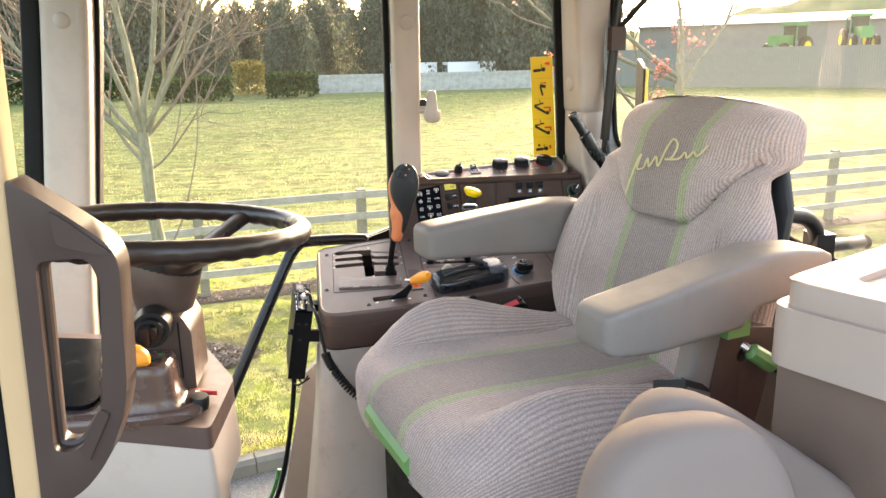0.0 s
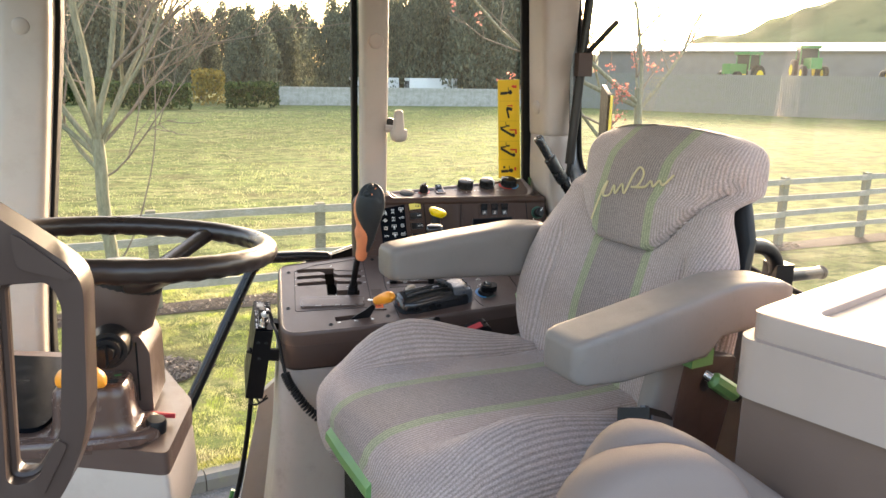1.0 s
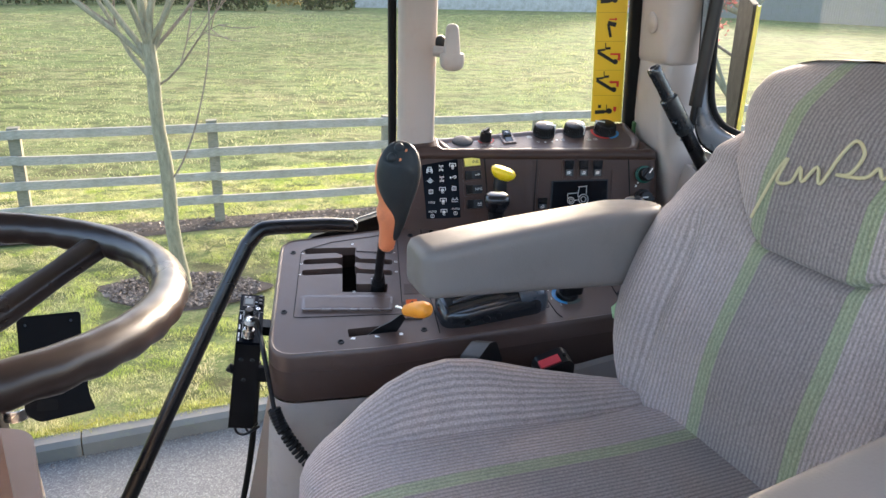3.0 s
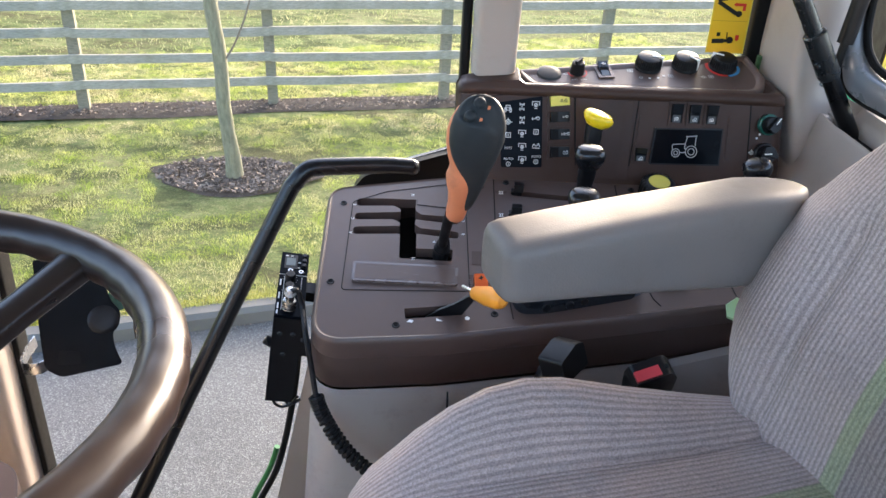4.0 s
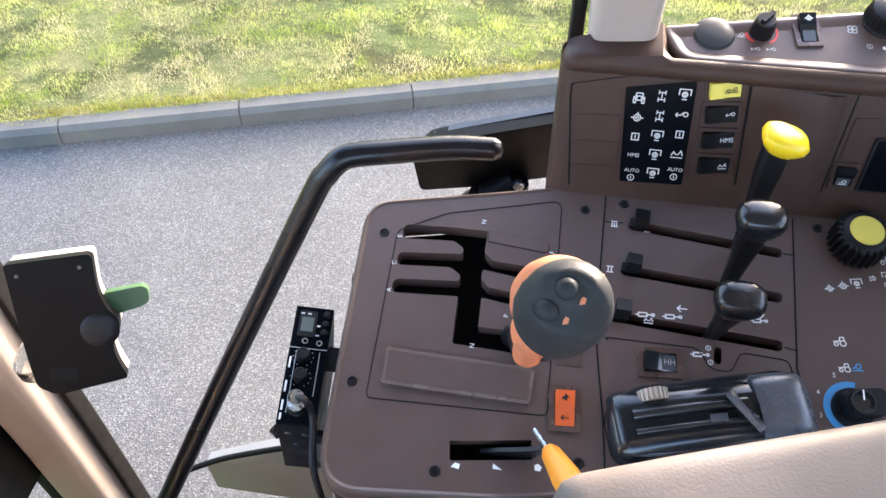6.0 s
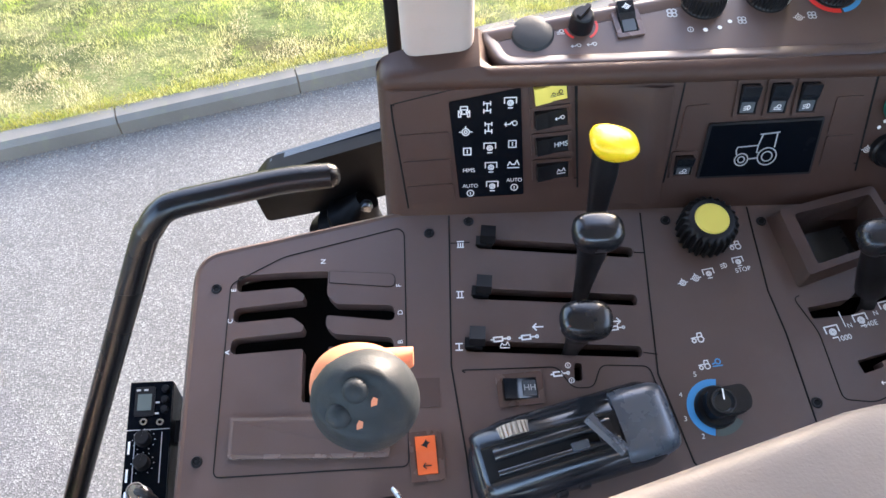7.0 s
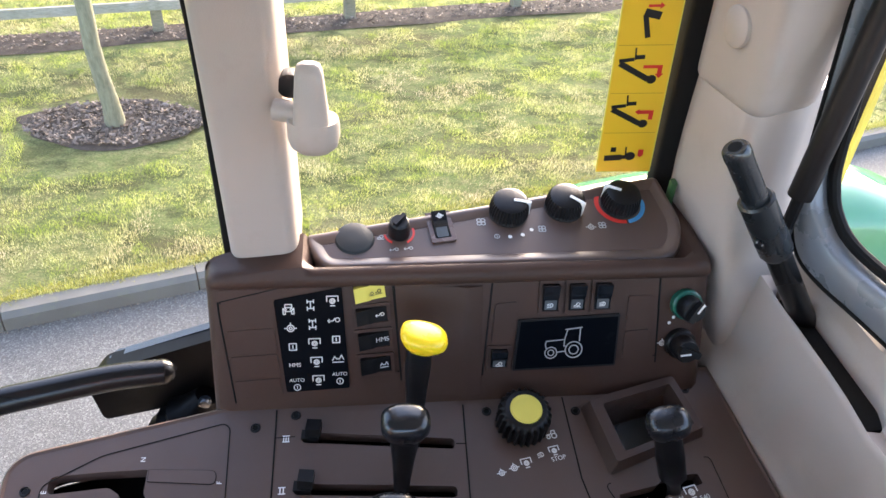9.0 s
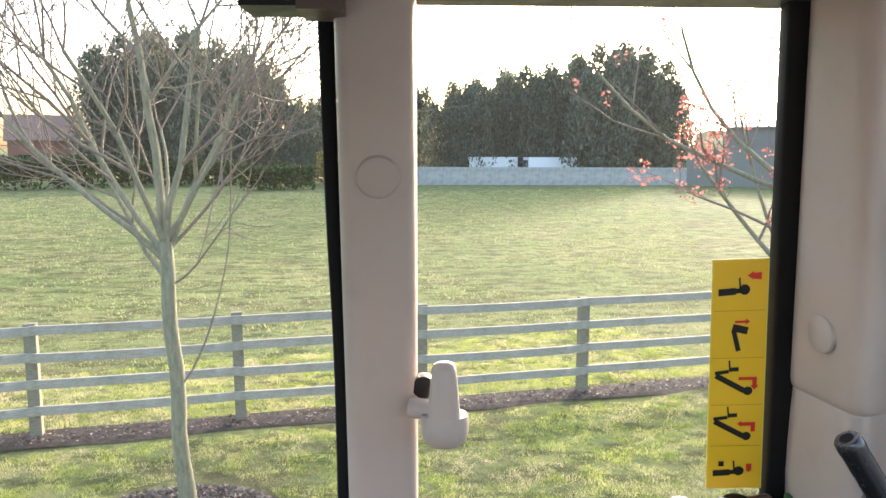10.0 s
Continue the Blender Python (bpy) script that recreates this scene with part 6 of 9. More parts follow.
# embroidered maker's script on the head section, drawn as a plain slanted flourish
flourish = [(0.118, 2.505), (0.108, 2.531), (0.098, 2.563), (0.090, 2.578), (0.094, 2.553), (0.076, 2.556), (0.070, 2.573), (0.062, 2.560), (0.050, 2.578), (0.040, 2.563), (0.030, 2.593), (0.020, 2.610), (0.006, 2.600), (0.012, 2.580), (0.026, 2.576), (-0.004, 2.580), (-0.014, 2.591), (-0.022, 2.583), (-0.032, 2.594), (-0.042, 2.588), (-0.058, 2.606)]
part("embroidery", tube(smooth_path([(back_front(z, y) - 0.0028 + 0.020 * (y / back_half(z)) ** 2, y, z) for y, z in [(a - 0.042, b - 0.008) for a, b in flourish]], 5), 0.0019, 6), SCRIPT, seat, "yellow embroidered flourish")
# buckle on its stalk, and the black belt guide beside the seat
buckle = thing("belt_buckle", "black seat belt buckle with red button beside the cushion", "seat belt buckle", at=(0.438, 1.297, 2.258))
bk = pose(0, 0, -0.008, 25, -16, 12)
part("housing", prism(rounded([(-0.024, -0.075), (0.026, -0.075), (0.030, -0.004), (0.020, 0.012), (-0.018, 0.012), (-0.024, 0.0)], [0.004, 0.004, 0.010, 0.006, 0.004, 0.004], 4), lambda x, z, h: bk @ Vector((x, h, z)), -0.012, 0.012, 0.003), BLACK, buckle)
part("button", box((-0.019, -0.0105, 0.0095), (0.010, 0.0015, 0.0150), 0.0015, bk), BUCKLERED, buckle, "red release button")
part("button_hole", lathe([(0, 0.001), (0.0025, 0.001), (0.003, 0)], bk @ pose(0.019, -0.002, 0.0118), 10), SLOT, buckle)
part("stalk", tube([(-0.028, -0.005, -0.055), (0.0, -0.01, -0.2), (0.03, -0.02, -0.30)], 0.010, 10), BLACK, buckle)
GX, GY, GZ = Vector((0.652, 0.736, 0.183)), Vector((-0.316, 0.043, 0.948)), Vector((0.690, -0.676, 0.260))
GUIDE = Matrix((GX, GY, GZ)).transposed().to_4x4()
GUIDE.translation = Vector((0.3534, 1.3476, 2.2322))
guide = thing("belt_guide", "angular black plastic seat belt receiver beside the cushion", "seat belt receiver", at=GUIDE)
part("head", prism(rounded([(-0.044, 0.0), (0.0, 0.0), (0.0, 0.030), (-0.012, 0.036), (-0.044, 0.030)], [0.004, 0.0015, 0.0015, 0.004, 0.004], 3), lambda x, y, h: Vector((x, y, h)), 0.0, 0.033, 0.0012, 1), BLACK, guide)
part("slot_mouth", box((-0.036, 0.0145, -0.0008), (-0.010, 0.0185, 0.001)), SLOT, guide)
part("side_plate", box((-0.040, 0.0010, -0.0016), (-0.001, 0.0150, 0.0004), 0.0008), SATIN, guide)
part("top_plate", box((0.0, 0.003, 0.004), (0.0016, 0.016, 0.030), 0.0006), SATIN, guide)
ginv = GUIDE.inverted()
part("stem", tube([ginv @ Vector(p) for p in ((0.352, 1.335, 2.242), (0.336, 1.335, 2.215), (0.324, 1.340, 2.15), (0.322, 1.345, 2.05))], [0.012, 0.017, 0.018, 0.018], 10), BLACK, guide)
part("lever_tip", lathe([(0, 0.030), (0.013, 0.029), (0.0155, 0.024), (0.0155, 0.004), (0.012, 0.0), (0, 0)], inv @ aim((0.565, 1.375, 2.285), (-0.6, -0.55, 0.5)), 6), surface("pale green lever paint", (0.30, 0.46, 0.24), 0.4), seat, "pale green lever tip")

# ---- folded passenger seat and storage box by the door ----
buddy = thing("folding_seat", "folded brown vinyl passenger seat by the door", "seat", at=(0.40, 0.45, 2.1))


def disc_pad(x, y, z, rx, rz, th, tilt, yaw, turn=0, power=2.7):
    m = pose(x, y, z, tilt, turn, yaw)
    secs = []
    for f, k in ((-1.0, 0.80), (-0.92, 0.91), (-0.7, 0.975), (-0.2, 1.0), (0.2, 1.0), (0.7, 0.975), (0.92, 0.91), (1.0, 0.80)):
        secs.append((m @ Vector((0, f * th, 0)), m.to_3x3() @ Vector((rx * k, 0, 0)), m.to_3x3() @ Vector((0, 0, rz * k)), power))
    return loft(secs, 40)


part("cushion", disc_pad(0.006, -0.022, 0.176, 0.106, 0.150, 0.040, -14, 8), VINYL, buddy, angle=60)
part("backrest", disc_pad(0.086, 0.056, 0.166, 0.172, 0.106, 0.034, -10, 6, 36, 4.0), VINYL, buddy, angle=60)
part("hinge", box((-0.06, 0.02, -0.1), (0.16, 0.09, 0.06), 0.01), BLACK, buddy)
part("base", box((-0.10, -0.06, floor_z - 2.1), (0.20, 0.10, 0.0), 0.02), BROWN_DEEP, buddy)

crate = thing("storage_box", "beige lidded storage box with brown base beside the seat", "storage box", at=pose(0.565, 0.602, 2.0, 0, 0, 28))
part("base", box((0.012, -0.37, floor_z - 2.0), (0.37, -0.012, 0.412), 0.02), BOXBASE, crate, "brown box base")
part("tray", prism(rect(0.0, -0.38, 0.38, 0.0, 0.030), lambda x, y, h: Vector((x, y, h)), 0.406, 0.474, 0.010, 3), BOXTOP, crate)
lid = part("lid", soften(plate(rect(0.009, -0.371, 0.371, -0.009, 0.030), [rect(0.060, -0.320, 0.320, -0.060, 0.02)], lambda x, y, h: Vector((x, y, h)), 0.468, 0.503), 0.010, 3, 40), BOXTOP, crate)
part("lid_panel", prism(rect(0.061, -0.319, 0.319, -0.061, 0.02), lambda x, y, h: Vector((x, y, h)), 0.470, 0.495, 0.002), BOXTOP, lid)

# hydraulic link and lever seen behind the backrest
link = thing("window_latch_bar", "black latch bar with ball end on the rear window", "latch", at=(0.92, 1.07, 2.42))
part("arm", tube(smooth_path([(-0.10, -0.06, 0.058), (-0.03, -0.03, 0.045), (0.005, -0.015, 0.012), (0.012, -0.010, -0.03)], 5), 0.0135, 12), BLACK, link)
part("bar", tube([(0.0, -0.02, -0.012), (0.15, 0.06, -0.030)], 0.0115, 12), BLACK, link)
part("clamp", box((-0.002, -0.03, -0.035), (0.032, 0.012, 0.012), 0.006), BLACK, link)
part("ball", lathe([(0, -.014), (.010, -.010), (.014, 0), (.010, .010), (0, .014)], aim((0.160, 0.065, -0.031), (1, 0.5, 0)), 16), BLACK, link)
link.location = (0.92, 1.07, 2.42)

# ---- steering wheel, column and front console ----
WC = Vector((-0.134, 0.908, 2.527))
wheel = thing("steering_wheel", "dark brown rubber steering wheel with pale hub disc", "steering wheel", at=Matrix.Translation(WC) @ pose(0, 0, 0, -3.5, 3.8, 0))
R = 0.182
ringp, rad = [], []
for k in range(160):
    a = 2 * math.pi * k / 160
    ringp.append((R * math.cos(a), R * math.sin(a), -0.0006 * math.cos(a * 40)))
    rad.append(0.0142 + 0.0004 * math.cos(a * 40))
part("rim", tube(ringp, rad, 18, closed=True, up=(0, 0, 1)), WHEEL, wheel)
for a in (60, 182, 300):
    c, s = math.cos(radians(a)), math.sin(radians(a))
    secs = []
    for f, w, h, z in ((0.030, 0.020, 0.012, -0.048), (0.08, 0.014, 0.010, -0.038), (0.13, 0.012, 0.009, -0.020), (0.182, 0.014, 0.010, -0.001)):
        secs.append(((c * f, s * f, z), (-s * w, c * w, 0), (0, 0, h), 3))
    part("spoke", loft(secs, 16), WHEEL, wheel)
part("hub", lathe([(0.0, -0.075), (0.044, -0.075), (0.050, -0.045), (0.048, -0.034), (0.043, -0.030), (0, -0.030)], Matrix.Identity(4), 36), BLACK, wheel)
part("hub_disc", lathe([(0, -0.020), (0.026, -0.0205), (0.036, -0.0235), (0.039, -0.030)], Matrix.Identity(4), 36), HUB, wheel, "pale silver hub disc")

column = thing("steering_column", "brown steering column shroud with ignition switch and orange lever", "steering column", at=(-0.15, 0.90, 2.3))
part("cone", lathe([(0.047, 0.185), (0.050, 0.165), (0.047, 0.150), (0.041, 0.128), (0.038, 0.118), (0.0, 0.118)], pose(0.0, 0.004, 0, 0, 3, 0), 32), BROWN, column)
part("shroud", prism(rounded([(-0.048, 0.012), (0.047, 0.012), (0.047, 0.095), (0.036, 0.118), (-0.040, 0.118), (-0.048, 0.095)], 0.005, 4), lambda x, z, h: Vector((x, h, z)), -0.045, 0.050, 0.004), BROWN, column)
part("shroud_seam", box((0.030, -0.0465, 0.03), (0.032, -0.0445, 0.11), 0.0), SLOT, column)
part("switch_barrel", lathe([(0.0, 0.020), (0.009, 0.020), (0.011, 0.012), (0.016, 0.012), (0.018, 0.004), (0.023, 0.004), (0.026, -0.03), (0.0, -0.03)], aim((0.004, -0.075, 0.112), (0.1, -1, 0.05)), 32), BLACK, column)
part("key", box((-0.002, -0.106, 0.100), (0.008, -0.092, 0.124), 0.003), BLACK, column)
pod = part("lever_pod", loft([((-0.014, -0.082, z), (0.046 * k, 0, 0), (0, 0.036 * k, 0), 5) for z, k in ((0.008, 1.5), (0.014, 1.22), (0.022, 1.06), (0.035, 1.0), (0.062, 0.96), (0.072, 0.92), (0.076, 0.84))], 40), BROWN_SHINE, column)
part("pod_slot", box((-0.040, -0.094, 0.0752), (0.016, -0.085, 0.0768), 0.0), SLOT, pod)
part("indicator_mark", box((0.008, -0.072, 0.0752), (0.016, -0.068, 0.0768), 0.0), JGREEN, pod)
ledge = part("ledge", loft([((-0.048, -0.084, z), (0.112 * k, 0, 0), (0, 0.046 * k, 0), 3.4) for z, k in ((0.0, 1.0), (0.009, 1.0), (0.014, 0.98), (0.017, 0.93), (0.018, 0.84))], 44), BROWN_SHINE, column)
for k in (0.90, 0.79, 0.68):
    part("ledge_rib", tube([(-0.048 + 0.112 * k * spow(math.cos(a), 2 / 3.4), -0.084 + 0.046 * k * spow(math.sin(a), 2 / 3.4), 0.0178 + 0.001 * (0.9 - k)) for a in [math.pi * (1.08 + 0.88 * q / 24) for q in range(25)]], 0.0018, 6), BROWN_SHINE, ledge)
part("shuttle_stem", tube([(-0.004, -0.100, 0.070), (-0.004, -0.134, 0.098)], 0.0045, 10), STEEL, column)
part("shuttle_knob", loft([((-0.040 + 0.054 * f, -0.136, 0.106 - 0.004 * f - 0.006 * (2 * f - 1) ** 2), (0, 0.014 * k, 0), (0, 0, 0.0135 * k), 2.2) for f, k in ((0, 0.40), (0.05, 0.70), (0.2, 0.97), (0.5, 1.03), (0.8, 0.95), (0.95, 0.68), (1.0, 0.4))], 20), ORANGE, column, "orange shuttle lever knob")
frontc = thing("front_console", "brown and cream plastic front console around the steering column", "console", at=(-0.30, 0.85, floor_z))
top_pts = [(-0.60, 0.79), (-0.24, 0.785), (-0.072, 0.754), (-0.062, 0.910), (-0.140, 1.075), (-0.60, 1.075)]
fb = Vector((-0.30, 0.85, floor_z))


def fplace(x, y, h):
    return Vector((x, y, 2.302 + 0.10 * (-0.07 - x) + h)) - fb


part("top_cover", prism(rounded(top_pts, [0.02, 0.03, 0.012, 0.012, 0.02, 0.02], 5), fplace, -0.030, 0.0, 0.006, 3), BROWN, frontc, "brown top cover")
part("instrument_panel", prism(rounded([(-0.50, 0.80), (-0.225, 0.80), (-0.205, 1.04), (-0.50, 1.04)], 0.02, 4), fplace, -0.002, 0.006, 0.002), SCREEN, frontc, "glossy dark instrument panel")
low = bmesh.new()
rings = []
for k, z in ((0.004, 2.274), (0.0, 2.262), (-0.003, 2.20), (-0.002, 2.188), (0.016, 2.178), (0.025, 1.95), (0.06, floor_z)):
    rings.append([low.verts.new(Vector((p[0], p[1], z + 0.10 * (-0.07 - p[0]) * (1 if z > 1.5 else 0))) - fb) for p in shrink(rounded(top_pts, [0.02, 0.03, 0.012, 0.012, 0.02, 0.02], 5), k)])
for a, b in zip(rings, rings[1:]):
    for i in range(len(a)):
        j = (i + 1) % len(a)
        low.faces.new((a[i], a[j], b[j], b[i]))
part("lower_body", low, BEIGE, frontc, "cream lower moulding")
part("instrument_hood", box((-0.56 - fb.x, 0.70 - fb.y, 2.34 - fb.z), (-0.42 - fb.x, 1.00 - fb.y, 2.44 - fb.z), 0.04, None, 3), BROWN_DEEP, frontc)
part("black_knob", lathe([(0, 0.017), (0.011, 0.0165), (0.013, 0.013), (0.0135, 0.0), (0.0, 0.0)], aim(fplace(-0.094, 0.812, 0.002), (0.1, -0.1, 1)), 24), BLACK, frontc)
part("red_lever", loft([(fplace(-0.108 + 0.034 * f, 0.850 - 0.012 * f, 0.006 + 0.004 * f), (0, 0.007 * (1 - 0.6 * f), 0), (0, 0, 0.003), 3) for f in (0, 0.3, 0.7, 1.0)], 12), BUCKLERED, frontc)

# ---- radio on the console's front end ----
RY = Vector((-0.073, 0.972, 0.222)).normalized()
RZ = Vector((0.165, -0.20, 0.95))
RZ = (RZ - RY * RZ.dot(RY)).normalized()
RX = RY.cross(RZ)
RADIO = Matrix((RX, RY, RZ)).transposed().to_4x4()
RADIO.translation = Vector((0.0110, 1.4735, 2.2420)) - RZ * 0.0855
radio = thing("radio_set", "black two-way radio clamped to the console end with coiled cable", "radio", at=RADIO)
part("case", box((-0.0185, -0.058, -0.090), (0.0185, 0.061, 0.080), 0.0025), BLACK, radio)
face = part("face_plate", box((-0.0182, -0.0575, 0.0805), (0.0182, 0.0605, 0.0850), 0.0018), SCREEN, radio, "black radio front with controls")
part("display_frame", prism(rect(-0.0135, 0.0290, 0.0035, 0.0560, 0.002), on_m(Matrix.Identity(4)), 0.0850, 0.0858, 0.0003), BLACK, face)
part("display", box((-0.0110, 0.0340, 0.0859), (0.0010, 0.0490, 0.0863)), LCD, face, "grey radio display")
part("joint", box((-0.0180, 0.0165, 0.0850), (0.0180, 0.0171, 0.0854)), HUB, face)
for x, y in ((-0.0035, 0.0080), (-0.0030, -0.0125)):
    bm = lathe([(0.0068, 0.0), (0.0066, 0.009), (0.0056, 0.0112), (0, 0.0114)], pose(x, y, 0.0850), 20)
    add_box(bm, (x - 0.0008, y + 0.001, 0.0962), (x + 0.0008, y + 0.0062, 0.0968))
    part("knob", bm, BLACK, face)
    for k in range(11):
        a = radians(-60 + 30 * k)
        part("scale_dot", box((x + 0.0094 * math.cos(a) - 0.0004, y + 0.0094 * math.sin(a) - 0.0004, 0.0851), (x + 0.0094 * math.cos(a) + 0.0004, y + 0.0094 * math.sin(a) + 0.0004, 0.0854)), HUB, face)
for x, y in ((-0.0045, 0.0235), (0.0095, 0.0225)):
    part("button", lathe([(0.0016, 0.0026), (0.0032, 0.0026), (0.0034, 0.0)], pose(x, y, 0.0850), 14), STEEL, face)
for x, y in ((0.0125, 0.0530), (0.0125, 0.0430), (0.0125, 0.0340)):
    part("button", lathe([(0, 0.0052), (0.0030, 0.0050), (0.0036, 0.0)], pose(x, y, 0.0850), 14), BLACK, face)
plug = part("microphone_plug", lathe([(0, 0.0315), (0.0050, 0.0310), (0.0068, 0.0280), (0.0068, 0.0215), (0.0058, 0.0205), (0.0058, 0.0125), (0.0078, 0.0115), (0.0086, 0.0090), (0.0086, 0.0015), (0.0094, 0.0)], pose(-0.0015, -0.0410, 0.0850), 22), STEEL, face, "bright metal microphone plug")
part("plug_ring", lathe([(0.0069, 0.0290), (0.0074, 0.0280), (0.0074, 0.0235), (0.0069, 0.0225)], pose(-0.0015, -0.0410, 0.0850), 22), HUB, plug)
for k, (y0, y1) in enumerate(((-0.055, -0.0485), (-0.046, -0.036), (-0.028, -0.017), (-0.004, 0.007))):
    part("marking", box((-0.0163, y0, 0.0851), (-0.0145, y1, 0.0854)), WHITE, face)
part("marking", box((-0.0112, -0.0480, 0.0851), (-0.0106, 0.0140, 0.0854)), HUB, face)
part("marking", box((0.0112, -0.0300, 0.0851), (0.0118, 0.0140, 0.0854)), HUB, face)
for x0, y0 in ((-0.0125, 0.0520), (-0.0060, 0.0520), (0.0045, 0.0300), (0.0045, 0.0400)):
    part("marking", box((x0, y0, 0.0859), (x0 + 0.0034, y0 + 0.0016, 0.0862)), HUB, face)
for x, z in ((-0.0085, 0.052), (0.0080, 0.052), (-0.002, 0.012)):
    part("bolt", lathe([(0, 0.0018), (0.0028, 0.0018), (0.0036, 0.0)], aim((x, -0.0580, z), (0, -1, 0)), 10), KNOBGREY, radio)
part("bracket", box((0.0170, -0.0540, 0.006), (0.046, -0.0470, 0.034), 0.0015), BLACK, radio)
part("bracket", box((0.0170, 0.0100, 0.045), (0.040, 0.0300, 0.062), 0.0015), BLACK, radio)
part("knob_screw", tube([(-0.0180, -0.050, 0.026), (-0.0215, -0.050, 0.026), (-0.0285, -0.050, 0.022)], [0.0065, 0.0085, 0.0020], 10), BLACK, radio)
rinv = RADIO.inverted()
plug_top = Vector((-0.0005, -0.0415, 0.1135))
lead = smooth_path([plug_top, plug_top + Vector((0.008, -0.003, 0.004)), plug_top + Vector((0.016, -0.012, -0.016)), rinv @ Vector((0.0420, 1.3800, 2.228)), rinv @ Vector((0.0500, 1.3650, 2.185)), rinv @ Vector((0.0560, 1.3520, 2.155))], 6)
part("lead", tube(lead, 0.0034, 8), CABLE, radio)
coil = []
path = smooth_path([rinv @ Vector(p) for p in ((0.0560, 1.3520, 2.155), (0.0640, 1.3440, 2.136), (0.0800, 1.3330, 2.112), (0.1050, 1.3260, 2.080), (0.1400, 1.3230, 2.052), (0.1850, 1.3270, 2.036), (0.2350, 1.3340, 2.030))], 40)
for i, p in enumerate(path):
    a = i * 2 * math.pi / 7.0
    d = (path[min(i + 1, len(path) - 1)] - path[max(i - 1, 0)]).normalized()
    sd = d.orthogonal().normalized()
    coil.append(p + sd * 0.0072 * math.cos(a) + d.cross(sd) * 0.0072 * math.sin(a))
part("coiled_cable", tube(coil, 0.0031, 6), CABLE, radio)
part("loop_cable", tube(smooth_path([(-0.008, -0.040, -0.088), (-0.006, -0.046, -0.108), (0.006, -0.050, -0.112), (0.020, -0.052, -0.100), (0.030, -0.050, -0.092)], 6), 0.0022, 7), CABLE, radio)
part("loop_cable", tube(smooth_path([(0.006, -0.040, -0.088), (0.008, -0.044, -0.100), (0.016, -0.050, -0.106), (0.026, -0.050, -0.086)], 6), 0.0020, 7), CABLE, radio)

# ---- inside hand rail and its bracket ----
rail = thing("hand_rail", "bent black steel hand rail beside the window", "hand rail", at=(-0.2, 1.57, 1.9))
rb = Vector((-0.2, 1.57, 1.9))
pts = [(0.158, 1.745, 2.300), (0.112, 1.734, 2.306), (0.045, 1.711, 2.311), (0.012, 1.700, 2.312), (-0.003, 1.694, 2.308), (-0.018, 1.687, 2.292), (-0.040, 1.676, 2.255), (-0.167, 1.592, 2.0), (-0.264, 1.528, 1.8), (-0.409, 1.433, 1.5), (-0.43, 1.42, 1.45)]
part("tube", tube([p - rb for p in smooth_path(pts, 6)], 0.0138, 18), ROD, rail)
part("end_cap", lathe([(0, 0.013), (0.006, 0.0115), (0.0105, 0.008), (0.0132, 0.003), (0.0140, 0)], aim(Vector(pts[0]) - rb, (0.9, 0.25, -0.1)), 16), ROD, rail)
hold = thing("rail_bracket", "black pressed steel bracket with rubber boot behind the rail", "bracket", at=(0.16, 1.78, 2.25))
hb = Vector((0.16, 1.78, 2.25))
part("channel", prism(rounded([(0.058, 2.238), (0.078, 2.264), (0.240, 2.318), (0.240, 2.235), (0.150, 2.205), (0.066, 2.186)], 0.008, 4), lambda x, z, h: Vector((x, 1.80 + h, z)) - hb, -0.014, 0.014, 0.004), BRACKETBLACK, hold)
part("flange", prism(rounded([(0.080, 1.806), (0.240, 1.806), (0.240, 1.817), (0.088, 1.817)], 0.004, 4), lambda x, y, h: Vector((x, y, 2.258 + 0.345 * (x - 0.07) + h)) - hb, -0.003, 0.003, 0.001), GLOSS, hold)
part("boot", lathe([(0.022, 0), (0.026, 0.006), (0.021, 0.012), (0.024, 0.018), (0.019, 0.024), (0.021, 0.030), (0.015, 0.036), (0.008, 0.05), (0, 0.05)], aim((-0.008, -0.008, -0.092), (0.5, 0, 1)) @ Matrix.Scale(1.7, 4), 20), BRACKETBLACK, hold)
part("ball_stud", lathe([(0, -.009), (.007, -.006), (.0095, 0), (.007, .006), (0, .009)], aim((0.010, -0.020, -0.034), (0, -1, 0)), 14), GLOSS, hold)
part("ball_stud", lathe([(0, -.007), (.006, -.005), (.0075, 0), (.006, .005), (0, .007)], aim((0.030, -0.022, -0.012), (0, -1, 0)), 14), GLOSS, hold)

# ---- black holder on the front post with green lever ----
holder = thing("monitor_bracket", "black plastic holder with green lever clamped to the post", "holder", at=(-0.334, 1.578, 2.110))
outline = rounded([(-0.072, 0.099), (0.044, 0.109), (0.046, 0.050), (0.056, 0.022), (0.070, 0.008), (0.071, -0.012), (0.057, -0.034), (0.062, -0.062), (0.075, -0.092), (-0.026, -0.110), (-0.052, -0.094), (-0.060, -0.040)], [0.005, 0.010, 0.02, 0.012, 0.012, 0.012, 0.012, 0.02, 0.008, 0.010, 0.010, 0.03], 5)
hm = pose(0, 0, 0, -28, 0, 26) @ pose(0, 0, 0, 0, 10, 0) @ Matrix.Scale(0.82, 4)
part("rear_shell", prism(shrink(outline, 0.002), lambda x, z, h: hm @ Vector((x, h, z)), -0.014, 0.018, 0.006, 3), GREYB, holder, "pale grey rear shell")
part("front_cover", prism(outline, lambda x, z, h: hm @ Vector((x, h, z)), -0.030, -0.012, 0.007, 3), BRACKETBLACK, holder)
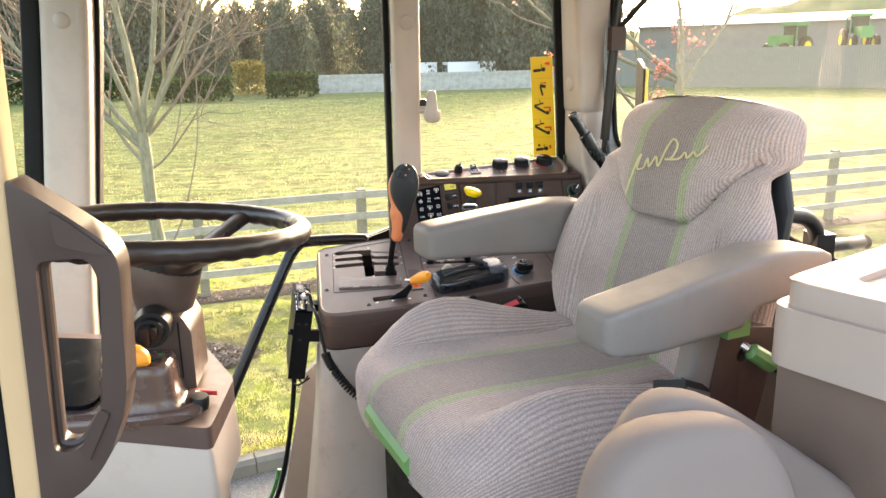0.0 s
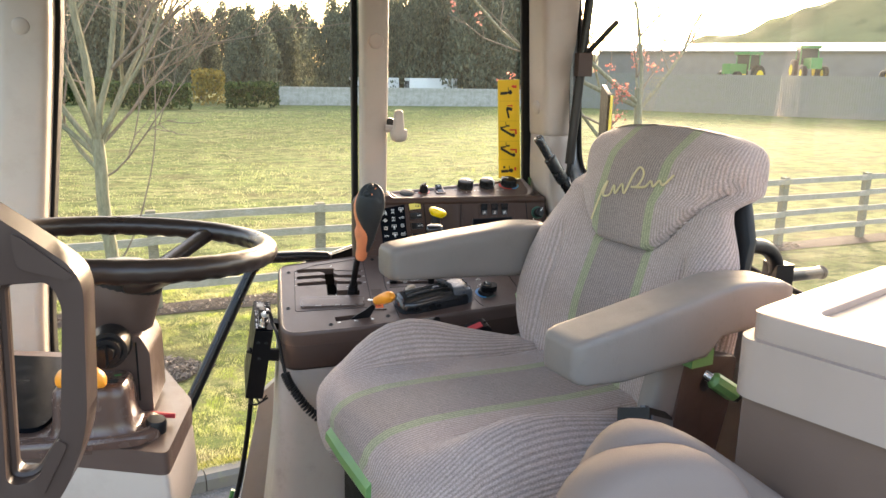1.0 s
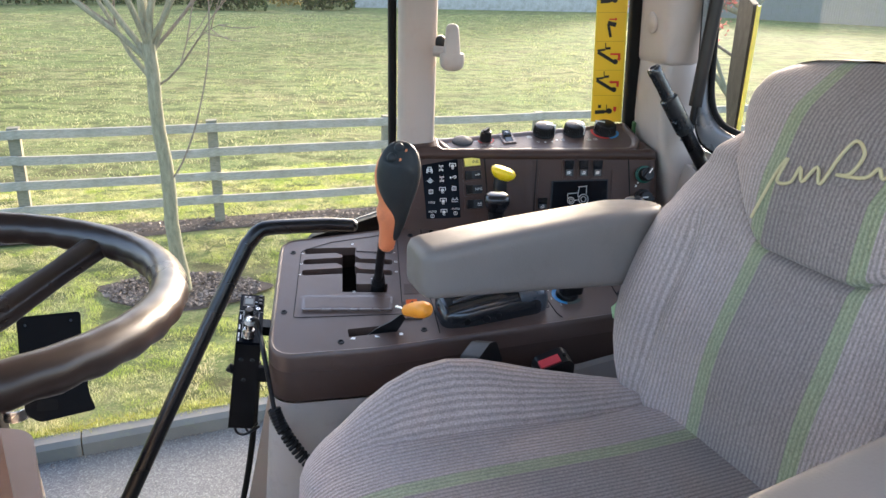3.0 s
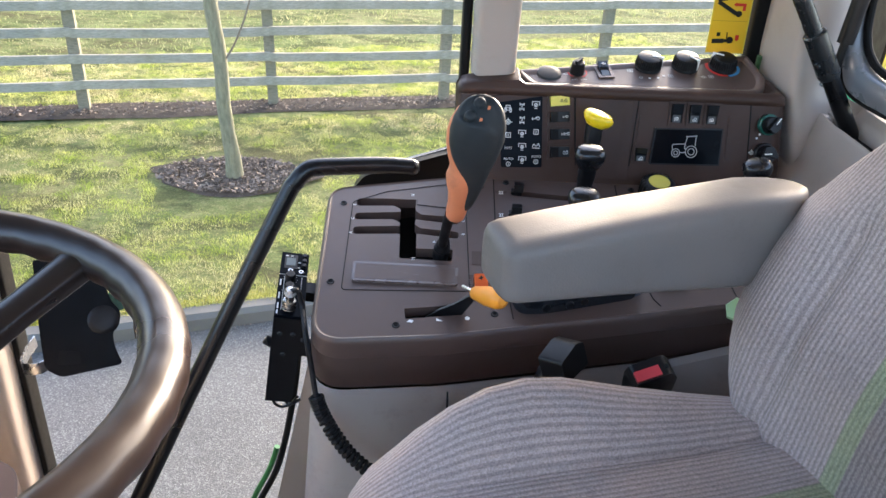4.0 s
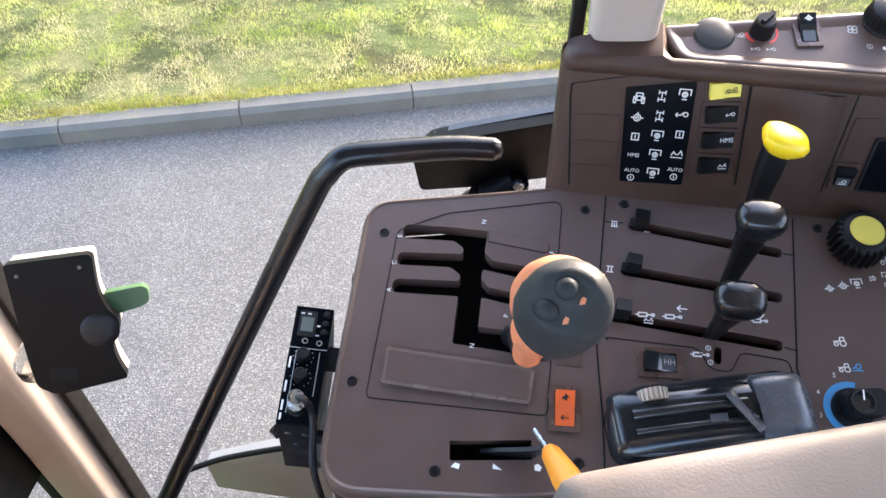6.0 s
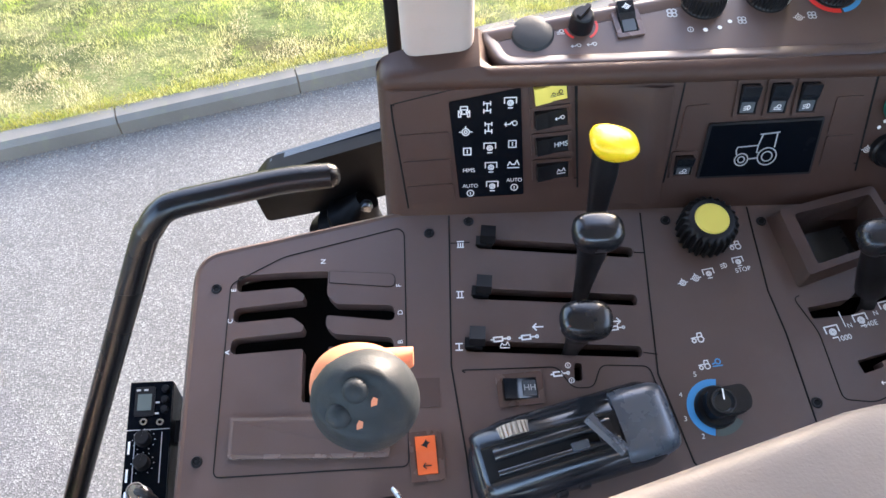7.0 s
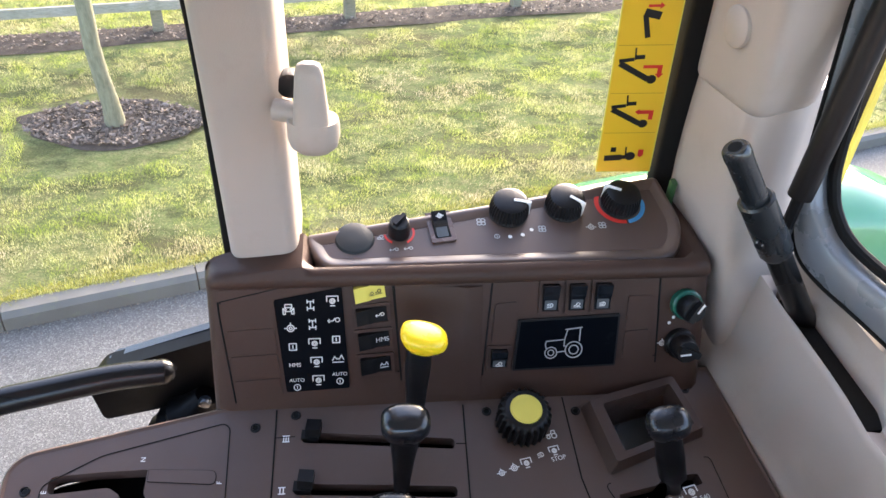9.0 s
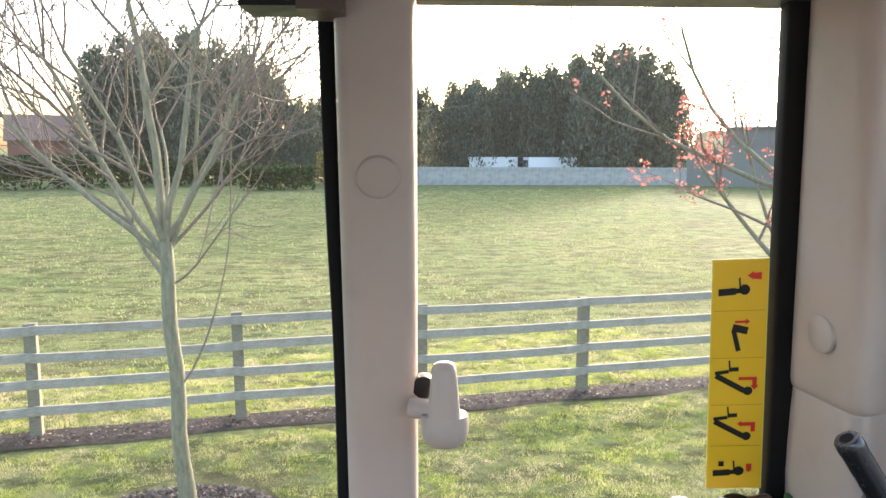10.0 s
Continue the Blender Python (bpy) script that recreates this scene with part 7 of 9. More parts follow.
part("recess", prism(rounded([(-0.030, -0.062), (0.004, -0.066), (0.006, -0.088), (-0.034, -0.088)], 0.006, 4), lambda x, z, h: hm @ Vector((x, h, z)), -0.0310, -0.0295), SLOT, holder)
for x, z in ((-0.056, 0.082), (0.026, 0.090)):
    part("screw", lathe([(0, 0.002), (0.003, 0.002), (0.004, 0.0)], hm @ aim((x, -0.0305, z), (0, -1, 0)), 12), GLOSS, holder)
part("thumb_lobe", lathe([(0, 0.0042), (0.016, 0.0040), (0.024, 0.0026), (0.028, 0.0), (0, -0.002)], hm @ aim((0.042, -0.029, -0.010), (0, -1, 0)), 28), BLACK, holder)
part("lever", prism(rounded([(0.048, 0.038), (0.104, 0.046), (0.112, 0.040), (0.112, 0.020), (0.100, 0.013), (0.066, 0.004), (0.048, 0.006)], 0.005, 4), lambda x, z, h: hm @ Vector((x, h, z)), -0.006, 0.010, 0.003), LEVERGREEN, holder, "green lever")
part("clamp", tube(smooth_path([(-0.030, -0.030, -0.062), (-0.048, -0.052, -0.064), (-0.072, -0.050, -0.064), (-0.080, -0.02, -0.062), (-0.08, 0.01, -0.06)], 5), 1.0, section=[(0.0012, 0.010), (-0.0012, 0.010), (-0.0012, -0.010), (0.0012, -0.010)], up=(0, 0, 1)), STEEL, holder, "bent bright steel clamp")
peg = thing("floor_lever", "small black lever knob by the rail foot", "lever", at=(-0.36, 1.40, floor_z))
part("stem", tube([(0, 0, 0.0), (0.01, 0.0, 0.16)], 0.009, 10), ROD, peg)
part("knob", lathe([(0, 0.034), (0.014, 0.034), (0.016, 0.028), (0.015, 0.022), (0.017, 0.018), (0.016, 0.0), (0, 0)], aim((0.01, 0, 0.15), (0.05, 0, 1)), 20), BLACK, peg)

# ---- strokes and lettering ----
def strokes(parent, name, lines, m, mat, w=0.0006, h=0.0003, label="", size=1.0):
    """Thin raised print: each line is a polyline in the plane of m."""
    bm = bmesh.new()
    for line in lines:
        pts = [Vector((p[0] * size, p[1] * size)) for p in line]
        for a, b in zip(pts, pts[1:]):
            d = b - a
            if d.length < 1e-6:
                continue
            d.normalize()
            n = Vector((-d.y, d.x)) * w / 2
            a2, b2 = a - d * w * 0.3, b + d * w * 0.3
            bm.faces.new([bm.verts.new(m @ Vector((q.x, q.y, h))) for q in (a2 - n, b2 - n, b2 + n, a2 + n)])
    return part(name, bm, mat, parent, label, weld=False)


def shapes(parent, name, polys, m, mat, h=0.0004, size=1.0, label=""):
    bm = bmesh.new()
    for poly in polys:
        bm.faces.new([bm.verts.new(m @ Vector((p[0] * size, p[1] * size, h))) for p in poly])
    return part(name, bm, mat, parent, label, weld=False)


def text_mesh(parent, name, words, m, size, mat, h=0.0004):
    cu = bpy.data.curves.new(name, "FONT")
    cu.body, cu.size, cu.align_x, cu.align_y = words, size, "CENTER", "CENTER"
    tmp = bpy.data.objects.new(name, cu)
    scene.collection.objects.link(tmp)
    bpy.context.view_layer.update()
    me = bpy.data.meshes.new_from_object(tmp.evaluated_get(bpy.context.evaluated_depsgraph_get()))
    bpy.data.objects.remove(tmp)
    bpy.data.curves.remove(cu)
    me.transform(m @ Matrix.Translation((0, 0, h)))
    me.materials.clear()
    me.materials.append(mat)
    ob = new(name, me)
    ob.parent = parent
    return ob


def arc(cx, cy_, r, a0=0, a1=360, n=18):
    return [(cx + r * math.cos(radians(a0 + (a1 - a0) * k / n)), cy_ + r * math.sin(radians(a0 + (a1 - a0) * k / n))) for k in range(n + 1)]


def ring_strip(parent, name, r0, r1, a0, a1, mat, h=0.0006):
    """A printed arc between two radii, one piece."""
    bm = bmesh.new()
    n = 20
    rows = []
    for k in range(n + 1):
        a = radians(a0 + (a1 - a0) * k / n)
        rows.append([bm.verts.new((r * math.cos(a), r * math.sin(a), h)) for r in (r0, r1)])
    for p, q in zip(rows, rows[1:]):
        bm.faces.new((p[0], p[1], q[1], q[0]))
    return part(name, bm, mat, parent, weld=False)


ICONS = {
    "tractor": [arc(-0.62, -0.42, 0.28), arc(-0.62, -0.42, 0.14), arc(0.45, -0.30, 0.40), arc(0.45, -0.30, 0.22), [(-0.9, 0.02), (-0.85, 0.16), (0.0, 0.22), (0.12, 0.72), (0.72, 0.78), (0.70, 0.12)], [(-0.34, -0.40), (0.04, -0.36)], [(0.02, 0.72), (0.80, 0.80)], [(-0.9, 0.02), (-0.85, -0.2)], [(0.0, 0.22), (-0.02, -0.1), (0.12, -0.12)]],
    "small": [arc(-0.5, -0.35, 0.25, n=10), arc(0.4, -0.25, 0.38, n=12), [(-0.8, 0.0), (0.0, 0.1), (0.1, 0.6), (0.6, 0.6), (0.65, 0.1)]],
    "pto": [[(-0.8, -0.1), (-0.8, 0.7), (0.8, 0.7), (0.8, -0.1)], arc(0, -0.05, 0.38, n=8), arc(0, -0.05, 0.18, n=6), [(-0.3, -0.75), (0.3, -0.75)]],
    "box": [[(-0.5, -0.5), (0.5, -0.5), (0.5, 0.5), (-0.5, 0.5), (-0.5, -0.5)], [(0, -0.25), (0, 0.25)]],
    "axle": [[(-0.45, 0.8), (-0.45, 0.3)], [(0.45, 0.8), (0.45, 0.3)], [(-0.45, 0.55), (0.45, 0.55)], [(0, 0.55), (0, -0.5)], [(-0.45, -0.25), (-0.45, -0.8)], [(0.45, -0.25), (0.45, -0.8)], [(-0.45, -0.5), (0.45, -0.5)]],
    "gear": [arc(0, 0, 0.5, n=10), arc(0, 0, 0.22, n=8), [(-0.85, 0), (-0.5, 0)], [(0.5, 0), (0.85, 0)], [(0, 0.5), (0, 0.8)]],
    "front": [arc(-0.45, 0.0, 0.16, n=8), arc(0.45, 0.0, 0.16, n=8), [(-0.45, 0.75), (0.45, 0.75), (0.5, 0.3), (-0.5, 0.3), (-0.45, 0.75)], [(-0.75, 0.2), (-0.75, -0.7), (-0.45, -0.7), (-0.45, -0.3), (0.45, -0.3), (0.45, -0.7), (0.75, -0.7), (0.75, 0.2)]],
    "hitch": [[(-0.9, -0.1), (-0.2, -0.1)], arc(0.45, 0.05, 0.32, n=10), [(-0.2, -0.1), (0.1, 0.3)], [(-0.7, 0.15), (-0.9, -0.1), (-0.7, -0.35)]],
    "susp": [[(-0.8, -0.3), (-0.5, 0.3), (-0.2, -0.1), (0.2, -0.1), (0.5, 0.5), (0.8, -0.2)], [(-0.8, -0.6), (0.8, -0.6)]],
    "ring": [arc(0, 0, 0.5, n=14), [(0, -0.2), (0, 0.2)]],
    "cylinder": [[(-1.0, 0), (-0.7, 0), (-0.7, 0.22), (0.2, 0.22), (0.2, -0.22), (-0.7, -0.22), (-0.7, 0)], [(0.2, 0), (0.75, 0)], arc(0.88, 0, 0.14, n=8)],
    "arrow_l": [[(0.6, 0), (-0.6, 0)], [(-0.2, 0.4), (-0.6, 0), (-0.2, -0.4)]],
    "arrow_r": [[(-0.6, 0), (0.6, 0)], [(0.2, 0.4), (0.6, 0), (0.2, -0.4)]],
    "fan": [arc(-0.3, 0.3, 0.3, n=8), arc(0.3, 0.3, 0.3, n=8), arc(-0.3, -0.3, 0.3, n=8), arc(0.3, -0.3, 0.3, n=8)],
    "lamp": [arc(0, 0, 0.45, -90, 90, 8), [(0, -0.45), (0, 0.45)], [(-0.2, 0.35), (-0.7, 0.2)], [(-0.2, 0), (-0.7, -0.1)], [(-0.2, -0.35), (-0.7, -0.5)]],
    "lamp2": [arc(0.2, 0.1, 0.35, n=9), [(-0.6, -0.5), (0.7, -0.5)], [(-0.6, -0.2), (-0.1, 0.0)]],
}


def icon(parent, kind, m, size, mat=None, w=None):
    return strokes(parent, "marking", ICONS[kind], m, mat or WHITE, w or size * 0.17, size=size)


# ---- gear lever ----
gear = thing("gear_lever", "gear lever with dark grey knob and faded orange grip", "gear lever", at=C(0.205, 1.512))
gb = C(0.205, 1.512)
part("stem", tube([p - gb for p in smooth_path([C(0.203, 1.515, -0.05), C(0.205, 1.512, 0.0), Vector((0.207, 1.475, 2.322)), Vector((0.2110, 1.4270, 2.376))], 5)], 0.0065, 12), BLACK, gear)
part("gaiter", lathe([(0.011, -0.012), (0.0115, 0.0), (0.010, 0.006), (0.0112, 0.010), (0.009, 0.016), (0.0095, 0.02), (0.007, 0.03)], aim((0, 0, 0.0), (0.1, -0.55, 1)), 18), BLACK, gear)
K0, K1 = Vector((0.2165, 1.4285, 2.371)), Vector((0.2357, 1.3682, 2.535))
kd = (K1 - K0).normalized()
ka = (Vector((1, 0, 0)) - kd * kd.x).normalized()
kb = kd.cross(ka)
side_in = Vector((0.12, -0.80, 0.45)).normalized()
KC = K0 + (K1 - K0) * 0.72
kz = Vector((0.02, -0.69, 0.72)).normalized()
kx = (Vector((1, 0.1, 0)) - kz * kz.dot(Vector((1, 0.1, 0)))).normalized()
ky = kz.cross(kx)


def knob_skin(rows, n=56, fine=44):
    """Skin through rows of (way along the lever, half width, half depth, shift right, shift to the driver), with a thumb hollow in the head."""
    bm, rings = bmesh.new(), []
    f0, f1 = rows[0][0], rows[-1][0]
    for i in range(fine + 1):
        f = f0 + (f1 - f0) * 0.5 * (1 - math.cos(math.pi * i / fine))
        a, b, oa, oi = (interp([(r[0], r[q]) for r in rows], f) for q in (1, 2, 3, 4))
        c = K0 + (K1 - K0) * f + ka * oa + side_in * oi
        ring = []
        for k in range(n):
            g = 2 * math.pi * k / n
            p = c + ka * (a * math.cos(g)) + kb * (b * math.sin(g))
            q = p - KC
            h, x, y = q.dot(kz), q.dot(kx), q.dot(ky)
            ridge = -0.0075 - 0.30 * (x + 0.010) + 9.0 * max(0.0, -x - 0.010) ** 1.5
            inside = ease((y - ridge) / 0.006) * ease((0.0250 - math.hypot(x - 0.002, y)) / 0.008)
            if h > 0.004:
                p = p - kz * (0.0046 * inside) + kz * (0.0012 * math.exp(-((y - ridge + 0.002) / 0.003) ** 2) * ease((0.026 - math.hypot(x, y)) / 0.008))
            ring.append(bm.verts.new(p - gb))
        rings.append(ring)
    for p, q in zip(rings, rings[1:]):
        for k in range(n):
            j = (k + 1) % n
            bm.faces.new((p[k], p[j], q[j], q[k]))
    bm.faces.new(rings[0][::-1])
    bm.faces.new(rings[-1])
    return bm


part("grip", loft([(K0 + (K1 - K0) * f + ka * o - side_in * q - gb, ka * a, kb * b, 2.1) for f, a, b, o, q in ((0.0, .0085, .0095, 0, 0), (0.02, .0112, .0115, 0, 0), (0.06, .0120, .0125, 0, 0), (0.14, .0122, .0130, 0, 0), (0.24, .0136, .0140, -0.001, 0), (0.32, .0160, .0160, -0.003, 0), (0.38, .0168, .0168, -0.004, 0.001), (0.42, .0160, .0166, -0.0035, 0.002), (0.48, .0165, .0168, -0.0020, 0.0045), (0.56, .0212, .0196, -0.0018, 0.0062), (0.65, .0252, .0216, -0.0020, 0.0074), (0.74, .0268, .0224, -0.0022, 0.0080), (0.82, .0258, .0216, -0.0020, 0.0076), (0.90, .0222, .0188, -0.0015, 0.0064), (0.955, .0166, .0140, -0.001, 0.0050), (0.985, .0104, .0086, 0, 0.0040), (0.995, .0040, .0032, 0, 0.0036))], 40), SALMON, gear, "faded orange grip", angle=60)
knob_skin_part = part("knob_face", knob_skin([(0.085, .0020, .0020, .0072, .0050), (0.105, .0068, .0065, .0072, .0050), (0.15, .0086, .0085, .0080, .0050), (0.24, .0100, .0102, .0100, .0052), (0.33, .0116, .0124, .0108, .0054), (0.40, .0146, .0150, .0092, .0058), (0.48, .0198, .0196, .0056, .0062), (0.56, .0248, .0234, .0032, .0066), (0.65, .0284, .0262, .0018, .0070), (0.74, .0296, .0270, .0014, .0070), (0.82, .0282, .0258, .0012, .0068), (0.90, .0242, .0220, .0010, .0062), (0.955, .0182, .0164, .0008, .0058), (0.99, .0108, .0092, .0006, .0054), (1.0, .0030, .0025, .0006, .0052)]), KNOBGREY, gear, "dark grey rubber knob face", angle=60)
kf = Matrix((kx, ky, kz)).transposed().to_4x4()
kf.translation = KC - gb
kf_inv = kf.inverted()
face_pts = [kf_inv @ v.co for v in knob_skin_part.data.vertices]


def on_knob(x, y, h=0.0):
    """Pose on the skin of the knob's face."""
    near = [p.z for p in face_pts if math.hypot(p.x - x, p.y - y) < 0.0022 and p.z > 0.005]
    return kf @ pose(x, y, (max(near) if near else 0.024) + h)


for x, y in ((0.0022, 0.0140), (-0.0078, 0.0015)):
    part("button", lathe([(0, 0.0052), (0.0038, 0.0046), (0.0058, 0.0030), (0.0066, 0.0006), (0.0068, -0.005)], on_knob(x, y, -0.0006), 22), KNOBGREY, gear)
for x, y in ((0.0108, 0.0080), (0.0022, -0.0036)):
    shapes(gear, "marking", [[(-0.5, -0.7), (0.4, -0.5), (0.6, 0.4), (0.0, 0.7), (-0.4, 0.1)]], on_knob(x, y, 0.0004), SALMON, size=0.0034)
tr0 = K0 + (K1 - K0) * 0.66 + ka * 0.014 + kb * 0.018
part("trigger", loft([(tr0 + Vector((0.0150 * f, 0.004 * f, 0.002 * f)) - gb, Vector((0, 0.0085, 0)) * (1 - 0.45 * f), Vector((0, 0, 0.0105)) * (1 - 0.40 * f), 2.6) for f in (-0.6, 0, 0.4, 0.8, 1.0)], 18), SALMON, gear, "orange finger trigger")


# ---- three selective control levers with their lock tabs ----
def scv(base, top, cap, label, big=1.0, flat=1.0, tip=(0, 0, 0)):
    b0 = C(*base)
    t = thing("hydraulic_lever", label, "lever", "hydraulic levers on the console", at=b0)
    top = Vector(top) - b0
    low_ = C(base[0], base[1], -0.05) - b0
    d = top.normalized()
    a = (Vector((1, 0, 0)) - d * d.x).normalized()
    b = d.cross(a)
    secs = [(low_, a * .0065, b * .0045, 3)]
    for f, w, h in ((0.0, .0070, .0048), (0.25, .0085, .0055), (0.45, .0100, .0075), (0.62, .0120, .0095), (0.78, .0118, .0098)):
        secs.append((top * f, a * w, b * h, 2.6))
    part("shaft", loft(secs, 20), BLACK, t, angle=60)
    n = (CON_N * 0.8 + d * 0.5 + Vector(tip)).normalized()
    a2 = (Vector((1, 0, 0)) - n * n.x).normalized()
    b2 = n.cross(a2)
    c0 = top * 0.76
    cap_secs = [(c0, a2 * .0115, b2 * .0100, 2.6), (c0 + n * 0.006, a2 * .0150, b2 * .0118, 2.7), (c0 + n * 0.012, a2 * .0172, b2 * .0132, 2.8), (c0 + n * 0.018, a2 * .0172, b2 * .0132, 2.8), (c0 + n * 0.0225, a2 * .0148, b2 * .0112, 2.6), (c0 + n * 0.0245, a2 * .0105, b2 * .0075, 2.4)]
    part("cap", loft([(c0 + n * 0.006 * (1 - flat) + (c - c0) * big * flat, a * big, b * big, p) for c, a, b, p in cap_secs], 28), cap, t, angle=60)
    return t


scv((0.412, 1.6292), (0.4170, 1.6520, 2.450), YELLOW, "hydraulic lever with bright yellow cap", 1.25, 0.60, (0.38, 0.0, 0.0))
scv((0.398, 1.5835), (0.3995, 1.574, 2.410), CAPBLACK, "hydraulic lever with glossy black cap", 1.2)
scv((0.386, 1.5365), (0.386, 1.512, 2.366), CAPBLACK, "short hydraulic lever with glossy black cap", 1.2)
for x, y, turn in ((0.315, 1.640, -6), (0.309, 1.5915, -6), (0.301, 1.5440, -4)):
    m = on_con(x, y, 0, turn)
    tab = thing("lever_stop", "black plastic detent stop in a lever slot", "lever stop", "lever stops", at=m)
    part("slide", box((-0.009, -0.0045, -0.006), (0.007, 0.0045, 0.004), 0.0012), BLACK, tab)
    part("tab", box((-0.005, -0.004, 0.003), (0.009, 0.010, 0.013), 0.002, pose(0, 0, 0, -18, 0, 0)), BLACK, tab)
for x, y, n in ((0.2915, 1.6385, 3), (0.2895, 1.5895, 2), (0.2870, 1.5415, 1)):
    m = on_con(x, y)
    lines = [[(-0.0022 + 0.0044 * 0, -0.003), (-0.0022, 0.003)]]
    lines = [[(-0.003, dx), (0.003, dx)] for dx in (-0.003, 0.003)] + [[(dx, -0.003), (dx, 0.003)] for dx in ([0] if n == 1 else [-0.0015, 0.0015] if n == 2 else [-0.0022, 0, 0.0022])]
    strokes(console, "marking", lines, Matrix.Translation(-base0) @ m, WHITE, 0.0011)


def con_mark(kind, x, y, size, turn=0, mat=None):
    return icon(console, kind, Matrix.Translation(-base0) @ on_con(x, y, 0, turn), size, mat)


def con_text(words, x, y, size, turn=0, mat=None):
    return text_mesh(console, "lettering", words, Matrix.Translation(-base0) @ on_con(x, y, 0, turn), size, mat or WHITE)


for ch, x, y in (("N", 0.163, 1.6255), ("E", 0.0815, 1.600), ("C", 0.081, 1.571), ("A", 0.081, 1.5425), ("F", 0.2335, 1.6000), ("D", 0.2350, 1.5745), ("B", 0.2350, 1.5475), ("N", 0.168, 1.4975), ("P", 0.196, 1.530)):
    con_text(ch, x, y, 0.0065, 90)
con_mark("arrow_l", 0.358, 1.5575, 0.0075)
con_mark("arrow_r", 0.4275, 1.5605, 0.0075)
con_mark("cylinder", 0.349, 1.5485, 0.0085, 4)
con_mark("cylinder", 0.324, 1.5475, 0.0085, 4)
con_mark("susp", 0.3275, 1.5425, 0.005)
con_mark("cylinder", 0.4275, 1.5545, 0.0075, 4)
con_mark("cylinder", 0.374, 1.5155, 0.0080, 4)
con_mark("ring", 0.3815, 1.5225, 0.0045)
con_mark("ring", 0.3835, 1.5095, 0.0045)
con_mark("small", 0.5475, 1.6295, 0.0065, 6)
for k, (kind, s) in enumerate((("gear", 0.0052), ("gear", 0.0058), ("pto", 0.0062))):
    con_mark(kind, 0.4935 + 0.0125 * k, 1.5945 + 0.0042 * k, s, 10)
con_mark("lamp", 0.534, 1.6100, 0.005, 10)
con_mark("pto", 0.5475, 1.6135, 0.0060, 10)
con_text("STOP", 0.5505, 1.6055, 0.0062, 10)
con_mark("small", 0.498, 1.5435, 0.0068, 6)
con_mark("small", 0.500, 1.5195, 0.0062, 6)
con_mark("lamp2", 0.511, 1.5215, 0.0065, 6, BLUE)
con_text("5", 0.4905, 1.5115, 0.0065)
con_text("4", 0.4755, 1.4945, 0.0060)
con_text("3", 0.4765, 1.4745, 0.0060)
con_text("2", 0.4890, 1.4600, 0.0060)
for words, x, y in (("1000", 0.627, 1.5395), ("540E", 0.653, 1.5515), ("540", 0.683, 1.5605)):
    con_text(words, x, y, 0.0068, 12)
for x, y in ((0.618, 1.5455), (0.6455, 1.5555), (0.6715, 1.5665)):
    con_mark("pto", x, y, 0.0075, 12)
con_text("N", 0.6345, 1.5505, 0.006, 12)
con_text("N", 0.6600, 1.5610, 0.006, 12)
strokes(console, "marking", [[(-0.0015, 0.007), (0.0015, -0.007)]], Matrix.Translation(-base0) @ on_con(0.629, 1.5565), WHITE, 0.0009)
con_mark("hitch", 0.654, 1.5005, 0.0055)
con_mark("hitch", 0.693, 1.5135, 0.0055)
for x, y, kind in ((0.168, 1.3905, "a"), (0.204, 1.3945, "b"), (0.238, 1.3985, "c")):
    poly = {"a": [(-1, -.3), (-.2, .7), (.9, .5), (.7, -.6), (0, -.4)], "b": [(-1, -.5), (1, -.5), (-1, .6)], "c": [(-.6, -.6), (.5, -.7), (.8, .2), (0, .8), (-.7, .4)]}[kind]
    shapes(console, "marking", [poly], Matrix.Translation(-base0) @ on_con(x, y), WHITE, size=0.0042)

# hand throttle in its slot
throttle = thing("hand_throttle", "orange knobbed hand throttle on a black blade", "lever", at=C(0.215, 1.408))
tb_ = C(0.215, 1.408)
part("blade", prism(rounded([(-0.030, -0.012), (0.012, -0.012), (0.030, 0.022), (0.024, 0.030), (0.008, 0.016), (-0.012, 0.004)], 0.004, 3), lambda x, z, h: Vector((x, h - 0.25 * z, z)), -0.002, 0.002, 0.0006), BLACK, throttle)
t0, t1 = Vector((0.241, 1.402, 2.284)) - tb_, Vector((0.2735, 1.334, 2.316)) - tb_
dd = (t1 - t0)
part("rod", tube([t0 - dd * 0.18 + Vector((-0.004, 0.0, 0.006)), t0 + dd * 0.2], 0.0022, 8), STEEL, throttle)
part("knob", lathe([(0, 0), (0.0062, 0.001), (0.0085, 0.006), (0.0095, 0.016), (0.0118, 0.035), (0.0122, 0.055), (0.0105, 0.066), (0.006, 0.071), (0, 0.072)], aim(t0 + dd * 0.08, dd), 24), ORANGE, throttle, "orange barrel knob")


